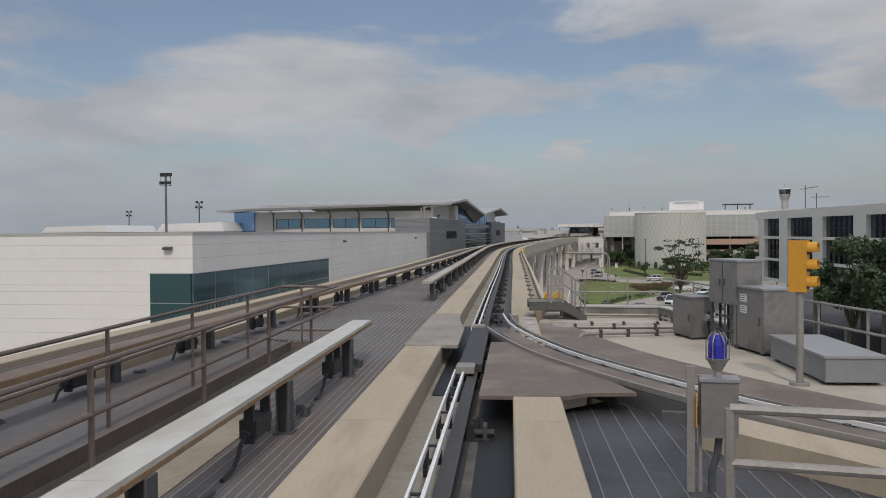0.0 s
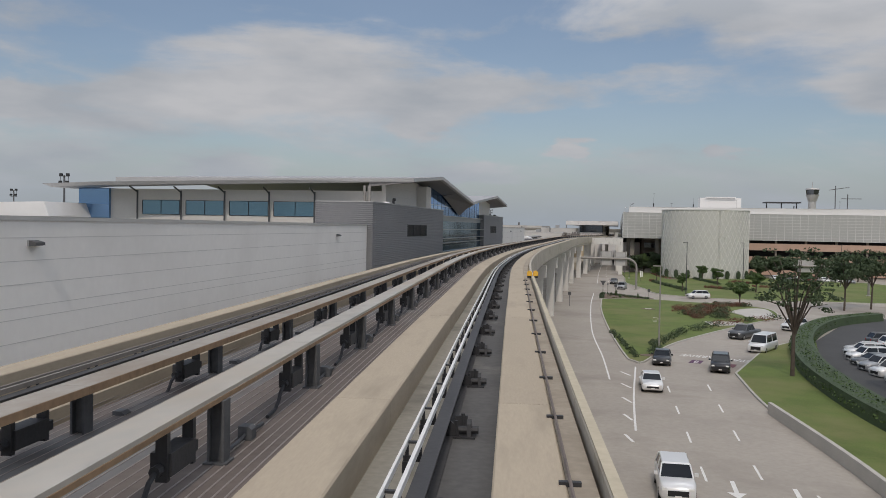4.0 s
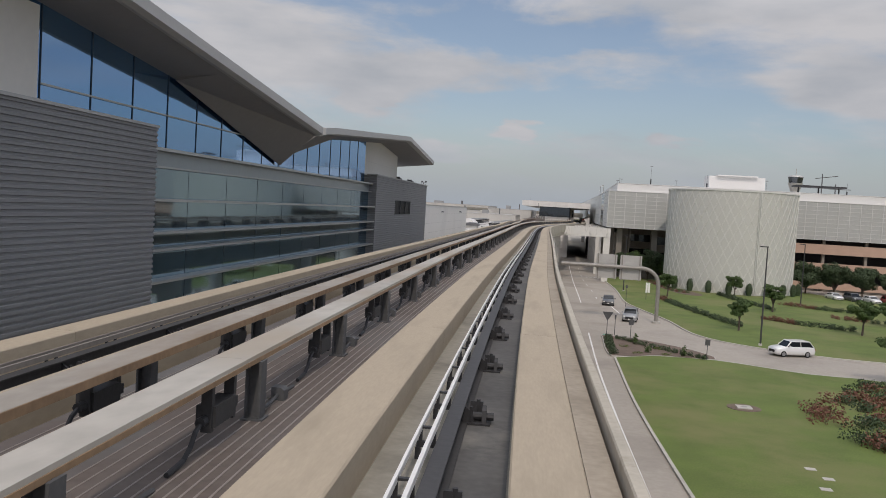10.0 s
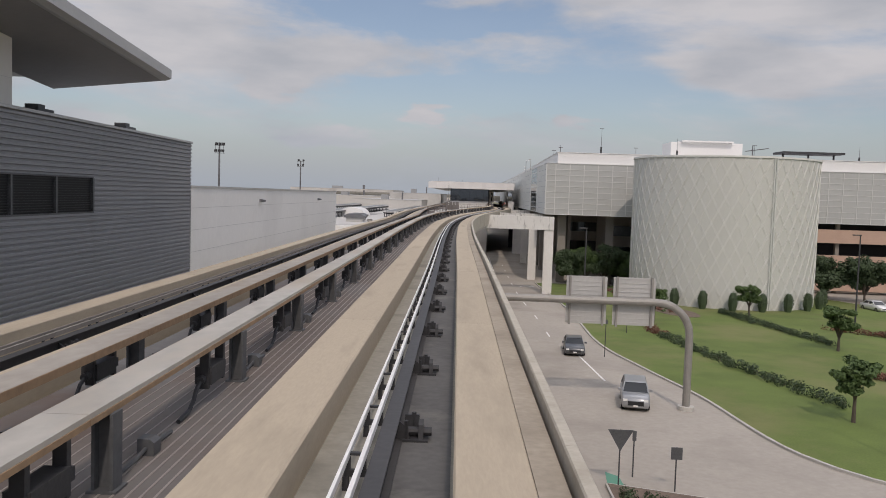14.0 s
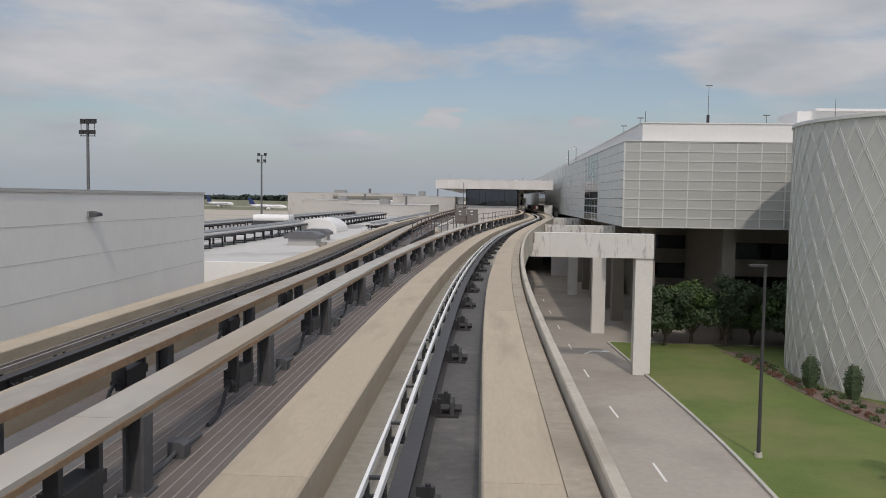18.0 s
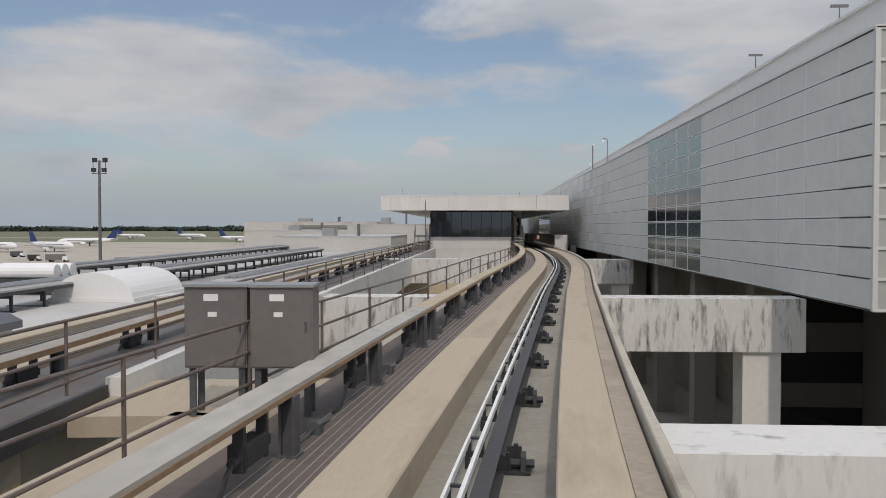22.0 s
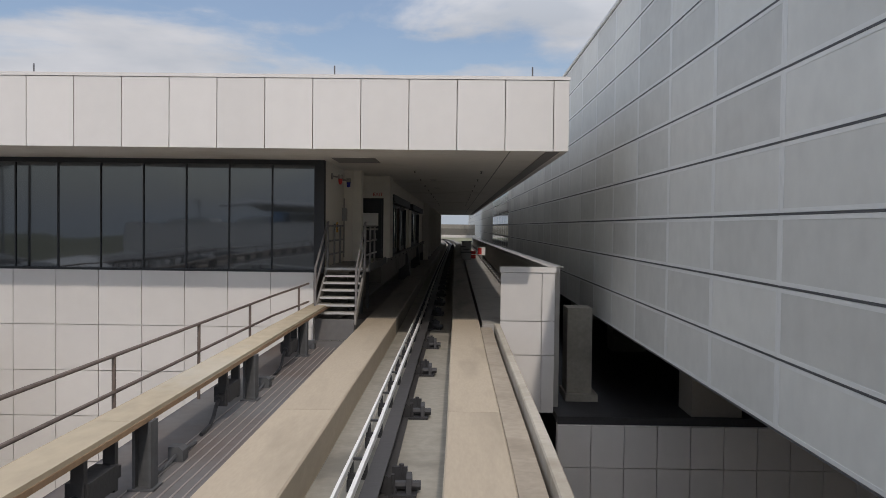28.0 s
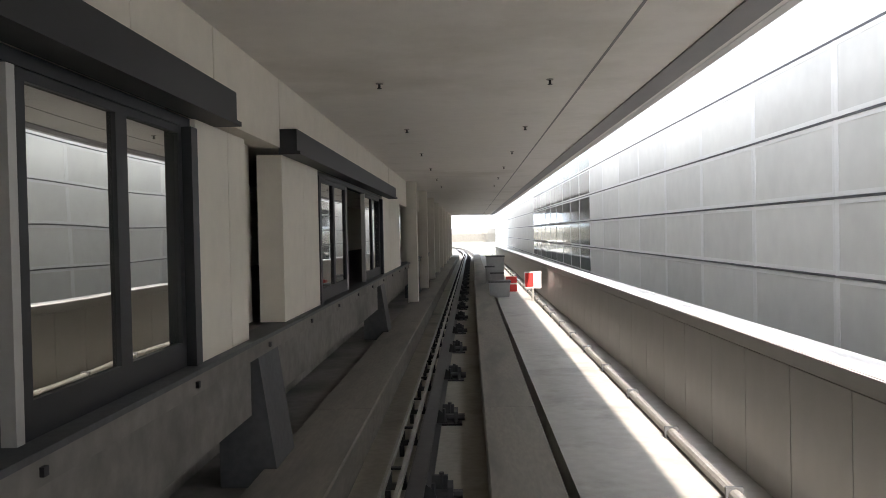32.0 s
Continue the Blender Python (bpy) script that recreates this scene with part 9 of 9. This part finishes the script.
mast(-63.8, 343.7, 9.9, 3, "tall steel mast with a rack of floodlights")
mast(-63.9, 408.9, 9.9, 2, "tall dark steel mast with floodlights")
mast(-62.0, 105.5, 10.6, 3, "tall steel mast with a rack of floodlights behind the white hall")
mast(-93.5, 173.0, 9.5, 2, "distant steel mast with floodlights")
mast(-141.5, 220.5, 9.0, 2, "distant steel mast with floodlights")

# ---- concourse roofs left of the tracks ----
RZ = -2.2
M_FELT = mat("weathered_roofing_felt", (0.27, 0.26, 0.25), 0.9, vary=0.15, scale=0.3, fine=4, stain=(0.38, 0.365, 0.34), stain_scale=0.2, stain_at=0.52)
cr = thing("concourse_roof", "broad flat pale roof of a low concourse beside the tracks", "roof", kind="structure")
part("roof_slab", boxed(-61, 312, GROUND, -33.2, 640, RZ), M_ROOFW, cr)
part("parapet", boxed(-33.6, 312, RZ, -33.2, 640, RZ + 0.35), M_TOPW, cr)
part("parapet", boxed(-61, 312, RZ, -60.5, 640, RZ + 0.4), M_TOPW, cr)
part("low_wall", boxed(-60, 311.5, GROUND, -33.2, 312, RZ + 0.35), M_WALLW, cr)
for k in range(6):
    part("roof_patch", boxed(-60 + 4 * (k % 3), 330 + 26 * k, RZ + 0.004, -50 + 4 * (k % 3), 346 + 26 * k, RZ + 0.02), M_CAP if k % 2 else M_FELT, cr)


def vent_box(x, y, w, d, h, label):
    t = thing("roof_vent", label, "roof vent", "roof vents", at=Matrix.Translation((x, y, RZ)))
    part("kerb", boxed(-w * 0.4, -d * 0.4, 0, w * 0.4, d * 0.4, h * 0.5), M_CAP, t)
    bm = bmesh.new()
    strip(bm, [[(-w / 2, q, h * 0.5), (w / 2, q, h * 0.5), (w / 2, q, h * 0.75), (w * 0.3, q, h), (-w * 0.3, q, h), (-w / 2, q, h * 0.75)] for q in (-d / 2, d / 2)])
    part("hood", bm, M_MASTGREY, t)


vent_box(-39.6, 338.4, 3.4, 2.8, 1.3, "grey hooded roof vent on a white kerb")
vent_box(-40.4, 347.8, 3.0, 2.5, 1.2, "grey hooded roof vent on a white kerb")
vent_box(-38.5, 392.0, 2.0, 2.0, 0.8, "grey hooded roof vent on a white kerb")
v = thing("roof_vent", "round silver vent pot on the roof", "roof vent", "roof vents", at=Matrix.Translation((-36.2, 330.5, RZ)))
bm = bmesh.new()
rod(bm, (0, 0, 0), (0, 0, 0.4), 0.3, 14), rod(bm, (0, 0, 0.4), (0, 0, 0.75), 0.42, 14)
part("pot", bm, M_GALV, v)
ar = thing("skylight", "white curved skylight vault on the roof", "skylight", at=Matrix.Translation((-44.6, 371.0, RZ)))
bm = bmesh.new()
strip(bm, [[(4.2 * math.cos(math.pi * i / 14), q, 0.25 + 1.9 * math.sin(math.pi * i / 14)) for i in range(15)] for q in (-6, 6)])
ar.matrix_basis = ar.matrix_basis @ Matrix.Diagonal((0.62, 0.7, 0.85, 1))
part("vault", bm, M_TOPW, ar)
part("kerb", boxed(-4.4, -6.2, 0, 4.4, 6.2, 0.3), M_TOPW, ar)


def pipe_rack(x, y0, y1, label, w=2.4, h=1.15):
    t = thing("pipe_rack", label, "pipe rack", "pipe racks")
    part("tray", boxed(x - w / 2, y0, RZ + h, x + w / 2, y1, RZ + h + 0.12), M_CAP, t)
    for sx in (-1, 1):
        part("edge_beam", boxed(x + sx * w / 2 - 0.06, y0, RZ + h - 0.2, x + sx * w / 2 + 0.06, y1, RZ + h), M_STEELD, t)
    for k, dx in enumerate((-0.5, 0.0, 0.45)):
        bm = bmesh.new()
        rod(bm, (x + dx, y0 + 2, RZ + h + 0.24), (x + dx, y1, RZ + h + 0.24), 0.11 - 0.02 * k, 8)
        part("pipe", bm, M_GREYBOX, t)
    leg = bmesh.new()
    for sx in (-1, 1):
        bx(leg, sx * w * 0.42 - 0.07, -0.07, 0, sx * w * 0.42 + 0.07, 0.07, h)
    bx(leg, -w * 0.45, -0.08, h - 0.4, w * 0.45, 0.08, h - 0.2), bx(leg, -w * 0.5, -0.15, 0, w * 0.5, 0.15, 0.06)
    me = mesh_of("trestle", leg, M_STEELD)
    y = y0 + 1
    while y < y1:
        part("trestle", me, None, t, "", Matrix.Translation((x, y, RZ)))
        y += 3.4


pipe_rack(-47.0, 322, 446, "long pipe rack on dark trestles across the roof")
pipe_rack(-38.0, 372, 470, "pipe rack on dark trestles near the tracks", 1.8, 0.9)
pipe_rack(-58.0, 352, 500, "long pipe rack on dark trestles across the roof", 2.0, 1.0)
tk = thing("roof_tank", "white horizontal tank on a dark steel frame", "tank", at=Matrix.Translation((-52.0, 372, RZ)))
bm = bmesh.new()
for k in range(3):
    rod(bm, (-2.5, 1.1 * k, 1.6), (2.5, 1.1 * k, 1.6), 0.5, 14)
part("vessel", bm, M_WHITEP, tk)
part("frame", boxed(-2.6, -0.6, 0, 2.6, 2.8, 1.1), M_STEELD, tk)
# white plant blocks further on
for x0, x1, y0, y1, z1, lb in ((-92, -60, 560, 640, 1.2, "pale low plant building on the far roof"), (-60, -38, 470, 500, 0.6, "white rooftop plant room"), (-52, -33.5, 505, 560, 2.9, "white block beyond the station"),
                               (-130, -70, 690, 760, 4.5, "distant white terminal block")):
    t = thing("plant_block", lb, "building", "roof blocks")
    part("wall", boxed(x0, y0, GROUND, x1, y1, z1), M_ROOFW, t)
    part("cap", boxed(x0 - 0.1, y0 - 0.1, z1, x1 + 0.1, y1 + 0.1, z1 + 0.15), M_CAP, t)
    part("unit", boxed(x0 * 0.6 + x1 * 0.4, y0 + 2, z1 + 0.15, x0 * 0.5 + x1 * 0.5, y0 + 6, z1 + 1.6), M_GREYBOX, t)
    part("stack", boxed(x0 * 0.3 + x1 * 0.7, y0 + 2, z1 + 0.15, x0 * 0.28 + x1 * 0.72, y0 + 3, z1 + 2.4), M_MASTGREY, t)
# brown cabinets between the tracks
M_CABBR = mat("brown_grey_cabinet", (0.17, 0.155, 0.145), 0.5, 0.2, vary=0.1, scale=1, fine=8)
for k in (-1, 1):
    pc = thing("power_cabinet", "brown-grey steel power cabinet on legs between the tracks", "cabinet", "power cabinets", at=Matrix.Translation((-23.57 + 0.485 * k, 328.35, 0.05)) @ Matrix.Rotation(radians(3), 4, "Z"))
    part("body", boxed(-0.455, -0.28, 0.37, 0.455, 0.3, 1.55), M_CABBR, pc)
    part("lid", boxed(-0.475, -0.32, 1.55, 0.475, 0.32, 1.59), M_GREYBOX, pc)
    dr = part("door", boxed(-0.43, -0.3, 0.4, 0.43, -0.28, 1.47), M_CABBR, pc)
    part("handle", boxed(0.34, -0.33, 0.9, 0.37, -0.3, 1.05), M_POST, dr)
    for x0, x1, z0, z1 in ((-0.17, 0.04, 1.35, 1.45), (-0.11, 0.02, 1.12, 1.19)):
        lb = part("label", boxed(x0, -0.306, z0, x1, -0.3, z1), M_WHITEP, dr, "white notice")
    for x in (-0.36, 0.36):
        for y in (-0.2, 0.22):
            part("leg", boxed(x - 0.045, y - 0.03, -0.35, x + 0.045, y + 0.03, 0.37), M_POST, pc)
bm = bmesh.new()
rod(bm, (-27.25, 411.2, -0.3), (-27.25, 411.2, 5.3), 0.045, 8), rod(bm, (-27.25, 411.2, 5.3), (-27.25, 411.2, 5.55), 0.02, 6)
solid("conduit_mast", bm, M_MASTGREY, "thin grey mast standing before the station roof", "mast")
for x, y, z in ((-30.0, 413, TOP), (-24.0, 413, TOP), (-16.6, 413, TOP), (-11.8, 413, TOP)):
    bm = bmesh.new()
    rod(bm, (x, y, z), (x, y, z + (1.0 if x < -29 else 0.45)), 0.02, 5), rod(bm, (x, y, z), (x, y, z + 0.05), 0.06, 8)
    solid("lightning_rod", bm, M_MASTGREY, "thin lightning rod on the station roof", "lightning rod", "lightning rods")

# ---- aircraft ----
def aircraft(x, y, yaw, k, label):
    t = thing("aircraft", label, "airplane", "parked aircraft", at=Matrix.Translation((x, y, GROUND)) @ Matrix.Rotation(radians(yaw), 4, "Z") @ Matrix.Scale(k, 4))
    ring = lambda y, z, r: [(r * math.cos(2 * math.pi * i / 16), y, z + r * math.sin(2 * math.pi * i / 16)) for i in range(16)]
    bm = bmesh.new()
    strip(bm, [ring(-19.5, 3.2, 0.1), ring(-18.8, 3.4, 0.9), ring(-17, 3.6, 1.6), ring(-14.5, 3.7, 1.9), ring(8, 3.7, 1.9), ring(15, 4.3, 1.2), ring(20, 4.9, 0.3)])
    smooth(part("fuselage", bm, M_WHITEP, t))
    for s in (-1, 1):
        bm = bmesh.new()
        strip(bm, [[(s * 1.5, -4, 2.9), (s * 1.5, 3.5, 2.9), (s * 1.5, 3.5, 3.2), (s * 1.5, -4, 3.3)], [(s * 17, 4.6, 4.0), (s * 17, 6.2, 4.0), (s * 17, 6.2, 4.1), (s * 17, 4.6, 4.1)]])
        part("wing", bm, M_GREYBOX, t)
        bm = bmesh.new()
        strip(bm, [[(s * 0.6, 15, 4.6), (s * 0.6, 18.4, 4.6), (s * 0.6, 18.4, 4.8), (s * 0.6, 15, 4.8)], [(s * 6.2, 18, 5.2), (s * 6.2, 19.4, 5.2), (s * 6.2, 19.4, 5.3), (s * 6.2, 18, 5.3)]])
        part("tailplane", bm, M_GREYBOX, t)
        bm = bmesh.new()
        rod(bm, (s * 5.6, -4.8, 2.0), (s * 5.6, -1.2, 2.0), 1.05, 14, 0.8)
        part("engine", bm, M_WHITEP, t)
        bm = bmesh.new()
        rod(bm, (s * 2.8, 1.5, 0), (s * 2.8, 1.5, 3), 0.3, 8)
        part("landing_gear", bm, M_BRACKET, t)
    bm = bmesh.new()
    strip(bm, [[(-0.15, 12.5, 5.4), (0.15, 12.5, 5.4), (0.15, 19.0, 5.4), (-0.15, 19.0, 5.4)], [(-0.1, 17.6, 11.6), (0.1, 17.6, 11.6), (0.1, 20.6, 11.6), (-0.1, 20.6, 11.6)]])
    part("tail_fin", bm, plain("dark_blue_tail", (0.02, 0.04, 0.14), 0.4), t, "dark blue tail fin")
    bm = bmesh.new()
    bx(bm, -1.92, -13.5, 4.05, 1.92, 8, 4.3)
    part("window_row", bm, M_FRAMED, t)


aircraft(-288, 760, 62, 1.0, "white airliner with a dark blue tail on the apron")
aircraft(-262, 770, 62, 1.0, "white airliner with a dark blue tail on the apron")
aircraft(-305, 900, -60, 1.0, "white airliner with a dark blue tail on the apron")
aircraft(-330, 1180, 58, 1.15, "white airliner far out on the apron")
aircraft(-240, 1050, 80, 1.0, "white airliner far out on the apron")
aircraft(-420, 1240, 70, 1.0, "white airliner far out on the apron")
# service vehicles and low sheds on the apron
for k, (x, y, w, d, h, m) in enumerate(((-190, 640, 9, 3, 3, M_BROWNBOX), (-205, 650, 5, 2.5, 2.5, M_BRACKET), (-150, 610, 6, 3, 3, M_GREYBOX), (-120, 590, 10, 4, 3.4, M_BROWNBOX), (-235, 690, 6, 3, 2.6, M_POST))):
    t = thing("service_truck", "apron service truck seen far off", "truck", "apron trucks", at=Matrix.Translation((x, y, GROUND)))
    part("body", boxed(-w / 2, -d / 2, 0.6, w * 0.25, d / 2, h), m, t)
    part("cab", boxed(w * 0.27, -d / 2, 0.6, w / 2, d / 2, h * 0.75), M_WHITEP, t)
    for q in (-w * 0.3, w * 0.35):
        bm = bmesh.new()
        rod(bm, (q, -d / 2 - 0.02, 0.5), (q, d / 2 + 0.02, 0.5), 0.5, 12)
        part("wheel", bm, M_TYRE, t)
sheet("taxiway", [(-1600, 930), (-60, 930), (-60, 960), (-1600, 960)], 0.03, M_APRON, "pale concrete taxiway", "taxiway")
sheet("taxiway", [(-2000, 1300), (-60, 1300), (-60, 1345), (-2000, 1345)], 0.03, M_APRON, "pale concrete taxiway", "taxiway")
# woods on the horizon
rng = random.Random(11)
bm = bmesh.new()
prev = None
for k in range(150):
    x = -3600 + 48 * k
    y = 2700 + 140 * math.sin(k * 0.37)
    h = 9 + rng.uniform(-3, 4)
    row = [(x, y, GROUND - 1), (x, y, GROUND + h), (x, y + 120, GROUND + h + 3), (x, y + 120, GROUND - 1)]
    for j in range(3):
        leaf_cloud(bm, (x + rng.uniform(-24, 24), y - 4, GROUND + h * 0.6), (30, 14, h * 0.62), 26, 9.0, rng, 0.2)
    vs = [bm.verts.new(p) for p in row]
    if prev:
        for i in range(3):
            bm.faces.new((prev[i], prev[i + 1], vs[i + 1], vs[i]))
    prev = vs
solid("horizon_woods", bm, mat("distant_wood", (0.026, 0.040, 0.030), 0.9, vary=0.3, scale=0.01, fine=0.2), "dark line of woods along the horizon", "woods", kind="stuff")
# curving guideway beyond the station
FLY = Track([(-60.0, 560.0), (-40.0, 571.0), (-20.0, 577.0), (0.0, 579.0), (24.0, 577.0)])
fl = thing("guideway", "white curved guideway crossing beyond the station", "guideway", kind="structure")
bm = bmesh.new()
FLY.sweep(bm, [(-3.6, 0.2), (3.6, 0.2), (3.6, 1.6), (3.3, 1.6), (3.3, 0.9), (-3.3, 0.9), (-3.3, 1.6), (-3.6, 1.6)], 0, FLY.length, 3)
part("girder", bm, M_GIRDER, fl)
for s in np.arange(6, FLY.length, 16):
    q = FLY.at(s)
    part("column", boxed(q.x - 0.8, q.y - 0.8, GROUND, q.x + 0.8, q.y + 0.8, 0.2), M_GIRDER, fl)

fw = thing("far_guideway", "weathered curved concrete guideway on piers beyond the station", "guideway", kind="structure")
FW = Track([(-95.0, 640.0), (-60.0, 600.0), (-30.0, 572.0), (-8.0, 558.0), (20.0, 549.0)])
bm = bmesh.new()
FW.sweep(bm, [(-1.6, 0.9), (1.6, 0.9), (2.1, 2.2), (2.1, 3.0), (-2.1, 3.0), (-2.1, 2.2)], 1, FW.length - 1, 4)
part("girder", bm, M_TRENCH, fw)
for q in np.arange(12, FW.length, 24):
    c = FW.at(q)
    bm = bmesh.new()
    obx(bm, (c.x, c.y, (GROUND + 0.9) / 2), (0.7, 0.7, (0.9 - GROUND) / 2), FW.yaw(q))
    part("pier", bm, M_TRENCH, fw)
